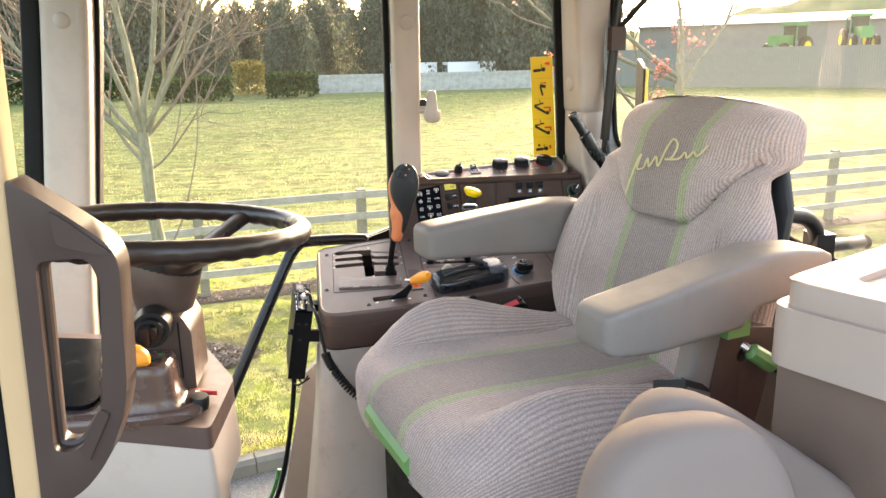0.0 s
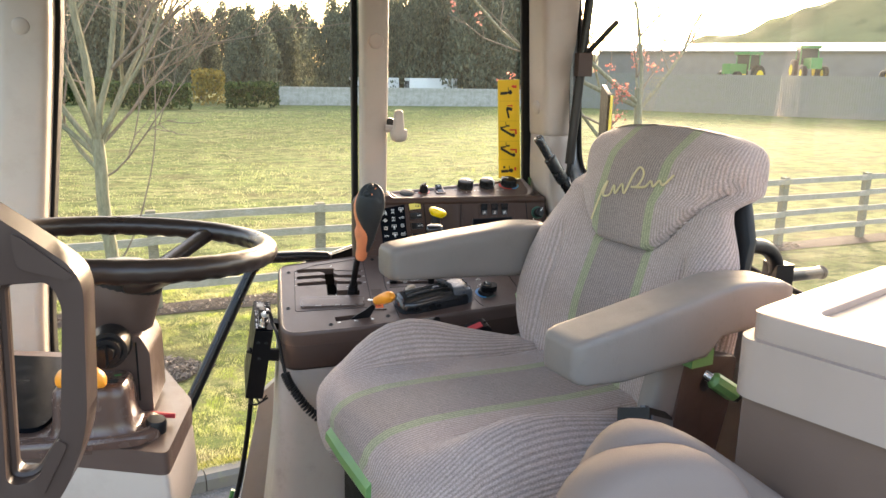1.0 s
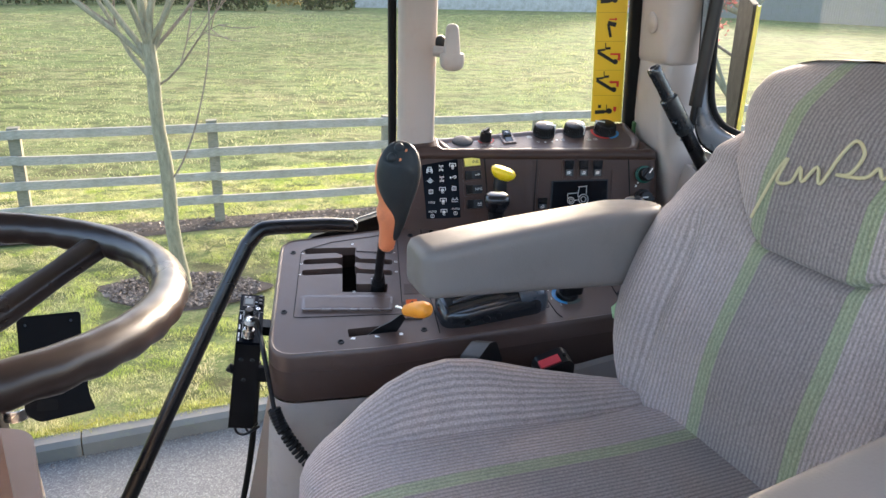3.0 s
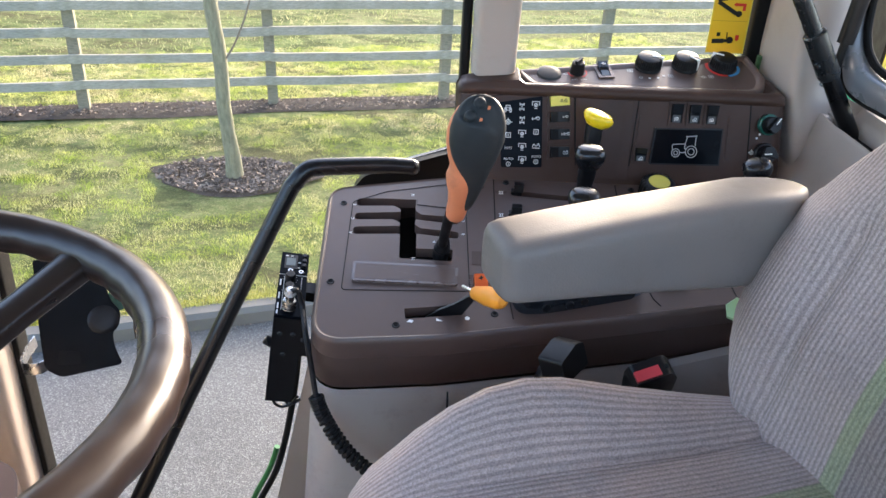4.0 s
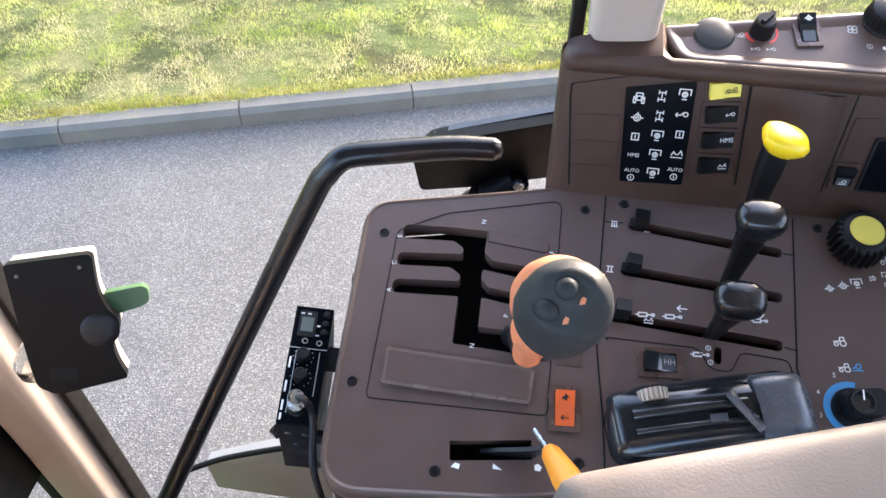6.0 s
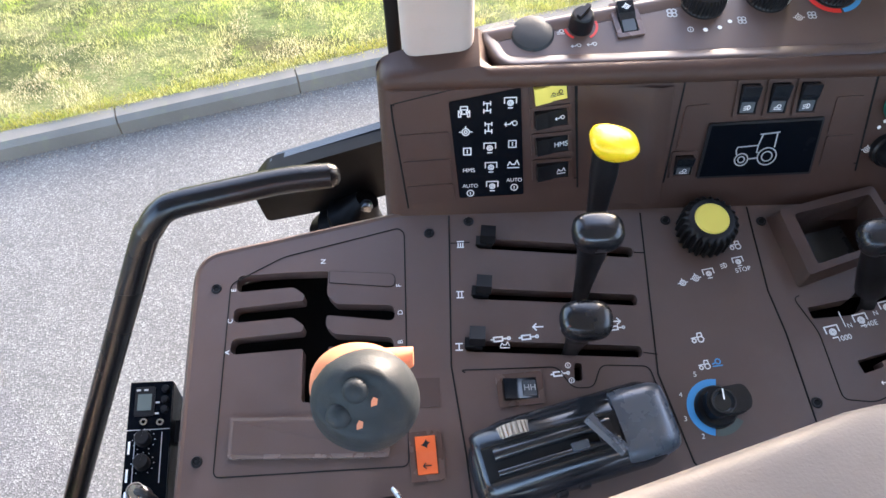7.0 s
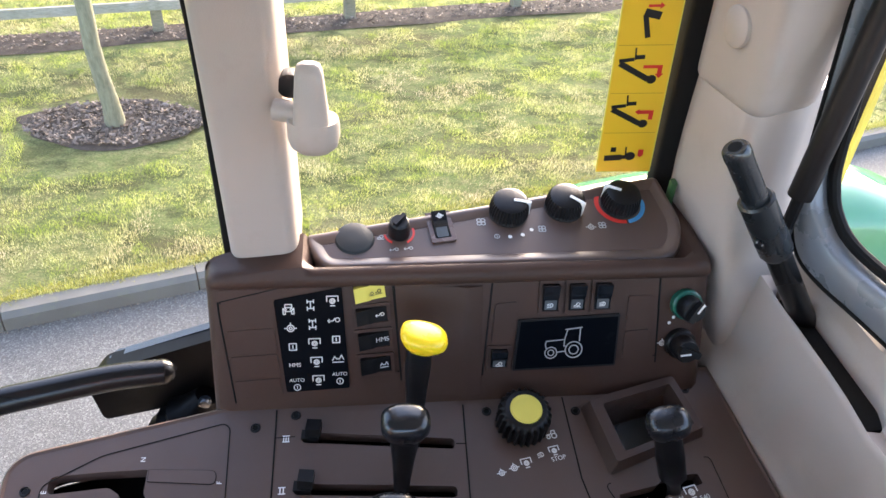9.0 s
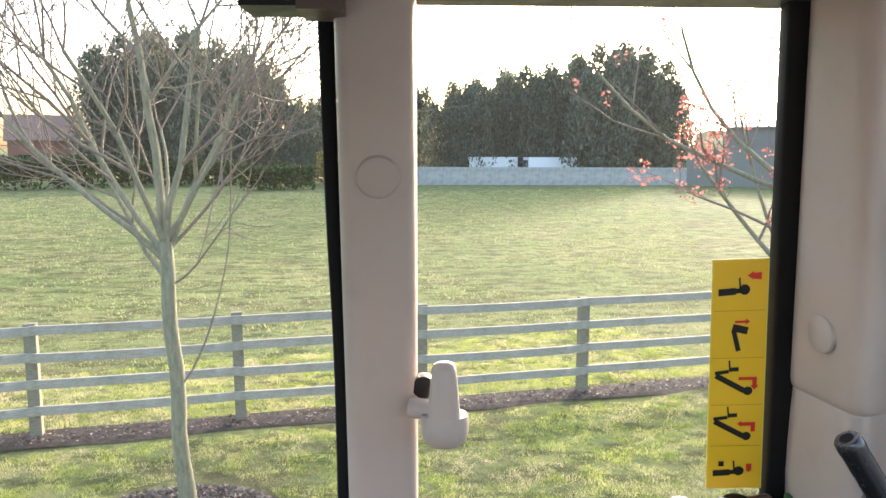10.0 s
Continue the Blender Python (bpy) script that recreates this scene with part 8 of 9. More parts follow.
def rocker(name, m, w, h, body, label, frame_mat=BROWN_SHINE, mark=None, mark_mat=None, group="", pressed=-1, grow=0.0035):
    """A framed rocker switch on the surface of m; the paddle's bend lies across its long side and the pressed end is low."""
    t = thing(name, label, "switch", group, at=m)
    fr = plate(rect(-w / 2 - grow, -h / 2 - grow, w / 2 + grow, h / 2 + grow, 0.0025), [rect(-w / 2, -h / 2, w / 2, h / 2, 0.001)], on_m(Matrix.Identity(4)), -0.001, 0.0024)
    part("frame", soften(fr, 0.0007, 1, 60), frame_mat, t)
    long_x = w > h
    L, wide = (w, h) if long_x else (h, w)
    e = L / 2 - 0.0006
    prof = [(-e, 0.0016), (-e * 0.10, 0.0040), (e * 0.10, 0.0064), (e * 0.30, 0.0070), (e, 0.0102), (e, -0.001), (-e, -0.001)]
    if pressed > 0:
        prof = [(-a, b) for a, b in prof][::-1]
    bm = bmesh.new()
    g = wide / 2 - 0.0006
    ends = [[bm.verts.new((a, c, b) if long_x else (c, a, b)) for a, b in prof] for c in (-g, g)]
    n = len(prof)
    for k in range(n):
        bm.faces.new((ends[0][k], ends[0][(k + 1) % n], ends[1][(k + 1) % n], ends[1][k]))
    bm.faces.new(ends[0])
    bm.faces.new(ends[1][::-1])
    part("paddle", soften(bm, 0.0008, 2), body, t)
    low = -e * 0.55 if pressed < 0 else e * 0.55
    slope = math.degrees(math.atan2(0.0024, 0.9 * e)) * (1 if pressed < 0 else -1)
    tilt = pose(low, 0, 0.0029, 0, -slope, 0) if long_x else pose(0, low, 0.0029, slope, 0, 0)
    if body is GLOSS and (not long_x or grow > 0.004):
        lens = rect(-L * 0.20, -g * 0.78, L * 0.20, g * 0.78, 0.001) if long_x else rect(-g * 0.78, -L * 0.19, g * 0.78, L * 0.19, 0.001)
        part("lens", prism(lens, on_m(tilt), -0.001, 0.0004, 0.0002), LENS, t, "smoky grey legend lens")
    if mark:
        spot = tilt @ pose(0, 0, 0.0005)
        if mark.isupper():
            text_mesh(t, "lettering", mark, spot, wide * 0.42, mark_mat or WHITE)
        else:
            icon(t, mark, spot, wide * 0.30, mark_mat)
    return t


hazard = rocker("hazard_rocker", on_con(0.2568, 1.4505, 0, 4), 0.0180, 0.0310, REDORANGE, "orange rocker switch in a brown frame", mark="arrow_l", mark_mat=INK, grow=0.0050)
shapes(hazard, "marking", [[(-1, -.2), (-.3, .3), (.1, 1), (.5, .4), (1, .3), (.4, -.2), (.3, -.9), (-.3, -.5)]], pose(0, 0.0085, 0.0088, 10, 0, 0), INK, size=0.0038)
rocker("rocker_switch", on_con(0.3385, 1.5030, 0, 4), 0.0300, 0.0185, GLOSS, "black rocker switch on the console", mark="HH", mark_mat=HUB, pressed=1, grow=0.0050)

# yellow rotary dial
dial = thing("rotary_dial", "ribbed black rotary dial with pale yellow top", "dial", at=on_con(0.5205, 1.6435))
bm = bmesh.new()
n = 96
rings = []
for r, h, rib in ((0.0235, 0.0, 1), (0.0235, 0.019, 1), (0.0228, 0.0235, 1), (0.0218, 0.0262, 0.6), (0.0205, 0.0280, 0), (0.0190, 0.0285, 0)):
    rings.append([bm.verts.new((q * math.cos(2 * math.pi * k / n), q * math.sin(2 * math.pi * k / n), h)) for k, q in ((k, r + rib * (0.0030 if k % 4 in (1, 2) else 0.0)) for k in range(n))])
for a, b in zip(rings, rings[1:]):
    for k in range(n):
        bm.faces.new((a[k], a[(k + 1) % n], b[(k + 1) % n], b[k]))
bm.faces.new(rings[-1])
part("body", bm, BLACK, dial)
part("top_disc", lathe([(0, 0.0300), (0.0146, 0.0298), (0.0158, 0.0284)], Matrix.Identity(4), 32), DIALYEL, dial, "pale yellow disc")

# blue ringed draft dial
dial2 = thing("rotary_dial", "black pointer knob on a blue printed scale", "dial", at=on_con(0.5035, 1.4835))
ring_strip(dial2, "scale", 0.0185, 0.0245, 80, 260, BLUE)
ring_strip(dial2, "scale", 0.0185, 0.0245, 262, 330, LCD)
part("skirt", lathe([(0.0178, 0.0), (0.0178, 0.005), (0.0165, 0.007), (0.0, 0.007)], Matrix.Identity(4), 32), BLACK, dial2)
part("grip", prism(rounded([(-0.010, -0.012), (0.022, -0.010), (0.026, 0.0), (0.022, 0.013), (-0.010, 0.012), (-0.014, 0.0)], 0.006, 4), on_m(pose(0, 0, 0, 0, 0, 8)), 0.006, 0.019, 0.004), BLACK, dial2)
part("hub", lathe([(0, 0.0195), (0.007, 0.0195), (0.009, 0.0235), (0.0105, 0.0235), (0.0115, 0.018)], Matrix.Identity(4), 24), GLOSS, dial2)
part("pointer", box((-0.0006, 0.001, 0.0238), (0.0006, 0.010, 0.0243)), WHITE, dial2)

# hitch control unit, glossy black
hitch = thing("hitch_control", "glossy black hitch control unit with thumb wheel", "control unit", at=on_con(0.376, 1.4560, 0, 14))
body_out = rounded([(-0.086, -0.030), (-0.050, -0.036), (0.070, -0.034), (0.084, -0.020), (0.084, 0.024), (0.070, 0.034), (-0.058, 0.034), (-0.085, 0.020)], [0.016, 0.012, 0.012, 0.012, 0.012, 0.012, 0.014, 0.016], 6)
bm = bmesh.new()
rings = []
for d, hh in ((0.0, 0.0), (0.0, 0.010), (0.0015, 0.0165), (0.005, 0.0225), (0.010, 0.0255), (0.015, 0.0265)):
    rings.append([bm.verts.new((p.x, p.y, hh * (1 + 0.28 * ease((p.x + 0.03) / 0.08)))) for p in shrink(body_out, d)])
for a, b in zip(rings, rings[1:]):
    for k in range(len(a)):
        bm.faces.new((a[k], a[(k + 1) % len(a)], b[(k + 1) % len(a)], b[k]))
bm.faces.new(rings[-1])
part("housing", bm, GLOSS, hitch, angle=50)
def crest(x):
    """Height of the housing's crown along its length."""
    return 0.0265 + 0.0105 * math.sin(math.pi * min(1.0, max(0.0, (x + 0.085) / 0.20))) ** 0.8


def crowned(x0, x1, y0, y1, rise, power, blunt=0.6):
    """A rounded moulding that follows the crown."""
    secs, half, mid = [], (y1 - y0) / 2, (y0 + y1) / 2
    for f, k in ((0.0, blunt), (0.02, blunt + (1 - blunt) * 0.6), (0.06, 1.0), (0.2, 1.0), (0.35, 1.0), (0.5, 1.0), (0.65, 1.0), (0.8, 1.0), (0.94, 1.0), (0.98, blunt + (1 - blunt) * 0.6), (1.0, blunt)):
        x = x0 + (x1 - x0) * f
        tall = (crest(x) + rise - 0.008) * (0.75 + 0.25 * k)
        secs.append(((x, mid, 0.008), (0, half * (0.85 + 0.15 * k), 0), (0, 0, tall), power))
    return loft(secs, 40)


part("crown", crowned(-0.080, 0.060, -0.0315, 0.0300, 0.0, 2.8, 0.25), GLOSS, hitch, angle=60)
# Raised near-black slab: the track's recess shade is put into its colour.
part("track_recess", crowned(-0.0745, 0.040, -0.0165, 0.0125, 0.0008, 12, 0.95), SLOT, hitch, "near-black slab painted as the shaded lever track")
part("track_strip", crowned(-0.066, 0.034, -0.0160, -0.0050, 0.0040, 2.6, 0.9), GLOSS, hitch, angle=60)
part("track_strip", crowned(-0.066, 0.030, -0.0044, 0.0120, 0.0056, 2.6, 0.9), GLOSS, hitch, angle=60)
part("track_catch", box((-0.006, -0.0115, 0.034), (0.008, -0.0050, 0.0430), 0.0012), SATIN, hitch)
bm = bmesh.new()
for k in range(20):
    a = 2 * math.pi * k / 20
    add_box(bm, (-0.0012, -0.005, 0.011), (0.0012, 0.005, 0.0135), pose(0, 0, 0, 0, math.degrees(a), 0))
lathe([(0, -0.005), (0.0118, -0.005), (0.0118, 0.005), (0, 0.005)], pose(0, 0, 0, 90, 0, 0), 24, bm)
wheel_ = part("thumb_wheel", bm, surface("ribbed cream wheel", (0.42, 0.36, 0.29), 0.45), hitch, "ribbed cream thumb wheel")
wheel_.location = (-0.044, 0.0195, 0.0250)
blade = pose(0.023, -0.006, 0.0455, 0, 56, 30)
part("lever_paddle", box((-0.009, -0.019, -0.0022), (0.010, 0.019, 0.0022), 0.0016, blade), SATIN, hitch)
part("lever_stem", box((0.018, -0.010, 0.030), (0.030, 0.004, 0.043), 0.003), BLACK, hitch)
part("top_block", loft([((x, -0.001, 0.010), (0, 0.0305 * k, 0), (0, 0, 0.0285 * q), 4.5) for x, k, q in ((0.0375, 0.96, 0.99), (0.040, 0.985, 1.0), (0.050, 1.0, 1.0), (0.066, 0.985, 0.985), (0.074, 0.96, 0.95), (0.080, 0.91, 0.86), (0.0835, 0.84, 0.70))], 48), SATIN, hitch, angle=60)
for x, y in ((0.0, -0.034), (-0.02, -0.036), (-0.05, -0.034)):
    part("dial_tooth", lathe([(0, 0.004), (0.005, 0.003), (0.006, 0.0)], aim((x, y, 0.010), (0, -1, 0.2)), 12), BLACK, hitch)

# raised cubby frame
cub = thing("storage_tray", "brown plastic tray with raised frame on the console", "tray", at=C(0.64, 1.635))
cb0 = C(0.64, 1.635)
outer_c = [(0.5815, 1.6575), (0.6840, 1.6820), (0.7020, 1.6200), (0.5965, 1.5860)]
inner_c = [(0.6000, 1.6500), (0.6740, 1.6680), (0.6870, 1.6240), (0.6105, 1.6010)]
bm = bmesh.new()
oc, ic = rounded(outer_c, 0.004, 3), rounded(inner_c, 0.003, 3)
ocs = rounded([(0.5875, 1.6555), (0.6800, 1.6775), (0.6955, 1.6210), (0.6010, 1.5915)], 0.004, 3)
rings = [[bm.verts.new(C(p[0], p[1], h) - cb0) for p in o] for o, h in ((oc, -0.001), (ocs, 0.018), (ic, 0.019), (ic, -0.045))]
for a, b in zip(rings, rings[1:]):
    for k in range(len(a)):
        bm.faces.new((a[k], a[(k + 1) % len(a)], b[(k + 1) % len(a)], b[k]))
bm.faces.new(rings[-1])
part("frame", bm, BROWN_DEEP, cub)
part("liner", prism(shrink(ic, 0.002), lambda x, y, h: C(x, y, h) - cb0, -0.0445, -0.041), SATIN, cub, "glossy dark tray floor")

# PTO lever
pto = thing("pto_lever", "black mushroom knobbed power take-off lever", "lever", at=C(0.655, 1.5685))
pb = C(0.655, 1.5685)
ptop = Vector((0.6170, 1.5660, 2.414)) - pb
part("shaft", loft([(Vector((0.004, 0, -0.04)), Vector((.006, 0, 0)), Vector((0, .004, 0)), 3), (Vector((0, 0, 0.0)), Vector((.0065, 0, 0)), Vector((0, .0048, 0)), 3), (ptop * 0.12, Vector((.0065, 0, 0)), Vector((0, .006, 0)), 3), (ptop * 0.2, Vector((.0125, 0, .002)), Vector((0, .0105, 0)), 2.4), (ptop * 0.45, Vector((.0125, 0, .003)), Vector((0, .0105, 0)), 2.4), (ptop * 0.70, Vector((.0112, 0, .003)), Vector((0, .0100, 0)), 2.4)], 20), BLACK, pto, angle=60)
pn = (ptop.normalized() + Vector((0, -0.25, 0.2))).normalized()
pa = (Vector((1, 0, 0)) - pn * pn.x).normalized()
pq = pn.cross(pa)
pc = ptop * 0.72
part("cap", loft([(pc, pa * .0115, pq * .010, 2.4), (pc + pn * .006, pa * .0165, pq * .0130, 2.6), (pc + pn * .014, pa * .0190, pq * .0150, 2.8), (pc + pn * .021, pa * .0185, pq * .0145, 2.8), (pc + pn * .026, pa * .0150, pq * .0115, 2.6), (pc + pn * .028, pa * .0095, pq * .007, 2.4)], 28), CAPBLACK, pto, angle=60)

# ---- upright panel: membrane pad, switches, display ----
def face_plate(parent, name, corners, h0, h1, mat, r=0.002, bevel=0.0008, base=dbase):
    return part(name, prism(rounded(corners, r, 3), lambda x, z, h: F(x, z, h) - base, h0, h1, bevel), mat, parent)


PAD_BASE = F(0.318, 2.386)
pad = thing("indicator_pad", "black indicator pad with rows of white symbols", "indicator panel", at=PAD_BASE)
part("plate", prism(rounded([(0.2840, 2.4250), (0.3475, 2.4355), (0.3525, 2.3375), (0.2920, 2.3355)], 0.002, 3), lambda x, z, h: F(x, z, h) - PAD_BASE, -0.001, 0.0022, 0.0008), SCREEN, pad)
grid = [("front", "axle", "pto"), ("gear", "axle", "hitch"), ("box", "pto", "box"), ("HMS", "pto", "susp"), ("AUTO", "pto", "AUTO")]
for i, row in enumerate(grid):
    for j, kind in enumerate(row):
        x = 0.2975 + 0.0205 * j + 0.0012 * i
        z = 2.4165 - 0.0180 * i + 0.0035 * j - 0.0003 * i * j
        m = Matrix.Translation(-PAD_BASE) @ on_face(x, z, 0.0024)
        if kind.isupper():
            text_mesh(pad, "lettering", kind, m @ pose(0, 0.003 if kind == "AUTO" else 0, 0), 0.0052 if kind == "AUTO" else 0.0058, WHITE)
            if kind == "AUTO":
                icon(pad, "ring", m @ pose(0, -0.0045, 0), 0.0062, None, 0.0009)
        else:
            icon(pad, kind, m, 0.0066, None, 0.0010)


def face_rocker(x, z, w, h, label, mark=None, body=None, group="rocker switches on the panel", frame_mat=DASH_SHADED, turn=0):
    return rocker("rocker_switch", on_face(x, z, 0.0, turn), w, h, body or (BLACK if w > h else GLOSS), label, frame_mat, mark, INK if body is DIALYEL else None, group, 1 if w > h else -1)


face_rocker(0.3750, 2.4085, 0.0300, 0.0160, "wide black rocker switch with white print", "hitch", turn=5)
face_rocker(0.3768, 2.3845, 0.0300, 0.0160, "wide black rocker switch marked with letters", "HMS", turn=4)
face_rocker(0.3783, 2.3600, 0.0300, 0.0160, "wide black rocker switch with white print", "susp", turn=3)
yellow_rocker = face_rocker(0.3735, 2.4305, 0.0300, 0.0155, "bright yellow rocker switch with black symbols", "lamp2", DIALYEL, turn=7)
icon(yellow_rocker, "lamp2", pose(0.0015, 0, 0.0072), 0.0036, INK)
for k, (z0, z1) in enumerate(((2.3985, 2.3760), (2.3735, 2.3520), (2.3495, 2.3300))):
    face_plate(dash, "blank", [(0.2385 + 0.002 * k, z0 - 0.002), (0.2830 + 0.0015 * k, z0), (0.2850 + 0.0015 * k, z1 + 0.002), (0.2405 + 0.002 * k, z1)], -0.001, 0.0014, DASH_SHADED)
dj = lambda pts, w=0.0009: part("joint", tube([F(p[0], p[1], 0.0002) - dbase for p in pts], w, 6), SLOT, dash)
dj([(0.2330, 2.4240), (0.2335, 2.412), (0.2430, 2.326)])
dj(rounded([(0.2330, 2.4240), (0.290, 2.4360), (0.3945, 2.4430), (0.4020, 2.3500)], 0.003, 3), 0.0006)
dj([(0.3960, 2.4420), (0.4030, 2.3420)])
dj([(0.4910, 2.4360), (0.4835, 2.3440)])
dj(rounded([(0.4910, 2.4380), (0.6580, 2.4410), (0.6610, 2.3560)], 0.003, 3), 0.0006)
dj([(0.6590, 2.4400), (0.6615, 2.3500)])
# hollow between the two switch groups
hollow = bmesh.new()
rows = []
for z in (2.433, 2.41, 2.39, 2.35, 2.325):
    rows.append([hollow.verts.new(F(x, z, h) - dbase) for x, h in ((0.404, 0.0006), (0.425, 0.0008), (0.452, 0.0010), (0.462, 0.0050), (0.470, 0.0058), (0.482, 0.0012))])
for a, b in zip(rows, rows[1:]):
    for k in range(5):
        hollow.faces.new((a[k], a[k + 1], b[k + 1], b[k]))
part("moulded_rib", hollow, DASH_SHADED, dash)
for x, lab, mark in ((0.5485, "narrow black rocker switch with lamp sign", "lamp"), (0.5750, "narrow black rocker switch with lamp sign", "lamp2"), (0.6010, "narrow black rocker switch with lamp sign", "lamp")):
    face_rocker(x, 2.4200, 0.0165, 0.0285, lab, mark)
face_rocker(0.4995, 2.3610, 0.0170, 0.0205, "small black rocker switch beside the display", "lamp2")
face_plate(dash, "blank", [(0.4945, 2.4150), (0.5160, 2.4165), (0.5125, 2.3770), (0.4910, 2.3755)], -0.001, 0.0015, DASH_SHADED)
face_plate(dash, "blank", [(0.6275, 2.4190), (0.6520, 2.4195), (0.6515, 2.3870), (0.6265, 2.3860)], -0.001, 0.0015, DASH_SHADED)
face_plate(dash, "blank", [(0.6265, 2.3835), (0.6515, 2.3845), (0.6510, 2.3560), (0.6260, 2.3550)], -0.001, 0.0015, DASH_SHADED)
SB = F(0.567, 2.375)
disp = thing("display_panel", "black display panel with outlined tractor symbol", "display", at=SB)
part("bezel", prism(rounded([(0.5175, 2.3990), (0.6200, 2.4020), (0.6185, 2.3495), (0.5130, 2.3480)], 0.0015, 3), lambda x, z, h: F(x, z, h) - SB, -0.001, 0.0030, 0.001), BLACK, disp)
part("screen", prism([(0.5200, 2.3970), (0.6180, 2.3995), (0.6165, 2.3515), (0.5155, 2.3500)], lambda x, z, h: F(x, z, h) - SB, 0.0028, 0.0034), SCREEN, disp)
icon(disp, "tractor", Matrix.Translation(-SB) @ on_face(0.5645, 2.3740, 0.0037), 0.0215, HUB, 0.0011)

for x, z, col, lab in ((0.6865, 2.4100, DKGREEN, "black rotary switch with green collar"), (0.6845, 2.3700, BLACK, "black rotary switch with white pointer")):
    k = thing("rotary_switch", lab, "switch", "rotary switches on the panel", at=on_face(x, z) @ Matrix.Diagonal((0.84, 0.84, 0.9, 1)))
    part("collar", lathe([(0.0185, 0), (0.0185, 0.008), (0.0165, 0.010), (0, 0.010)], Matrix.Identity(4), 28), col, k)
    part("knob", lathe([(0.0150, 0.009), (0.0145, 0.024), (0.0130, 0.0265), (0, 0.0268)], pose(0.0, -0.001, 0, 0, 0, 0), 28), BLACK, k)
    part("grip", box((-0.004, -0.013, 0.026), (0.004, 0.013, 0.034), 0.002, pose(0, 0, 0, 0, 0, -35 if col is DKGREEN else 70)), BLACK, k)
    part("pointer", box((-0.0011, 0.0, 0.0341), (0.0011, 0.013, 0.0347), 0.0, pose(0, 0, 0, 0, 0, -35 if col is DKGREEN else 95)), WHITE, k)
for x, z, kind in ((0.672, 2.3905, "d"), (0.676, 2.3960, "d"), (0.6665, 2.3700, "i")):
    if kind == "d":
        shapes(dash, "marking", [arc(0, 0, 1, n=8)[:-1]], Matrix.Translation(-dbase) @ on_face(x, z, 0.0006), WHITE, size=0.0018)
    else:
        icon(dash, "gear", Matrix.Translation(-dbase) @ on_face(x, z, 0.0006), 0.0055)

# ---- shelf controls ----
def shelf(x, y, turn=0):
    return Matrix.Translation(T(x, y, 0.0012)) @ pose(0, 0, 0, math.degrees(math.atan(SHELF_SLOPE)), 0, 0) @ pose(0, 0, 0, 0, 0, turn)


dome = thing("speaker_dome", "matt dark grey domed cover on the shelf", "cover", at=shelf(0.3605, 1.7580))
part("dome", lathe([(0, 0.0052), (0.007, 0.0050), (0.0135, 0.0042), (0.0180, 0.0026), (0.0195, 0.0)], Matrix.Identity(4), 36), KNOBGREY, dome)
small = thing("heater_dial", "small black rotary knob on the shelf", "knob", at=shelf(0.4040, 1.7640))
part("knob", lathe([(0.0110, 0), (0.0105, 0.010), (0.0095, 0.0165), (0.008, 0.018), (0, 0.0182)], Matrix.Identity(4), 24), BLACK, small)
part("fin", box((-0.002, -0.008, 0.0175), (0.002, 0.008, 0.0225), 0.001, pose(0, 0, 0, 0, 0, -40)), BLACK, small)
ring_strip(small, "scale", 0.0134, 0.0156, -60, 60, REDINK)
ring_strip(small, "scale", 0.0134, 0.0156, 190, 240, REDINK)
m = shelf(0.4455, 1.7690, 8)
sw = rocker("rocker_switch", m, 0.0160, 0.0290, GLOSS, "framed black rocker switch on the shelf", BROWN_SHINE, grow=0.0045)
icon(sw, "gear", pose(0, 0.0075, 0.0094, 8, 0, 0), 0.0045)


def big_knob(x, y, turn, ring, label):
    k = thing("heater_dial", label, "knob", "heater knobs on the shelf", at=shelf(x, y))
    bm = bmesh.new()
    n = 108
    rings = []
    for r, h, rib in ((0.0204, 0.0, 0), (0.0204, 0.002, 0), (0.0192, 0.003, 1), (0.0189, 0.008, 1), (0.0180, 0.0150, 1), (0.0170, 0.0182, 0.4), (0.0125, 0.0200, 0)):
        rings.append([bm.verts.new(((r + rib * (0.0012 if q % 3 == 1 else 0)) * math.cos(2 * math.pi * q / n), (r + rib * (0.0012 if q % 3 == 1 else 0)) * math.sin(2 * math.pi * q / n), h)) for q in range(n)])
    for a, b in zip(rings, rings[1:]):
        for q in range(n):
            bm.faces.new((a[q], a[(q + 1) % n], b[(q + 1) % n], b[q]))
    bm.faces.new(rings[-1])
    part("knob", bm, BLACK, k)
    part("pointer", box((0.003, -0.0014, 0.0196), (0.0165, 0.0014, 0.0210), 0.0005, pose(0, 0, 0, 0, 0, turn)), WHITE, k)
    part("pointer_edge", box((0.0160, -0.0015, 0.003), (0.0206, 0.0015, 0.0208), 0.0005, pose(0, 0, 0, 0, 0, turn)), WHITE, k)
    if ring:
        for mat, a0, a1 in ((REDINK, 150, 275), (BLUE, 280, 370)):
            ring_strip(k, "scale", 0.0222, 0.0268, a0, a1, mat)
    return k


big_knob(0.5165, 1.7865, -12, False, "ribbed black heater knob with white pointer")
big_knob(0.5755, 1.7915, -40, False, "ribbed black fan knob with white pointer")
big_knob(0.6355, 1.7950, 155, True, "ribbed black temperature knob ringed in red and blue")
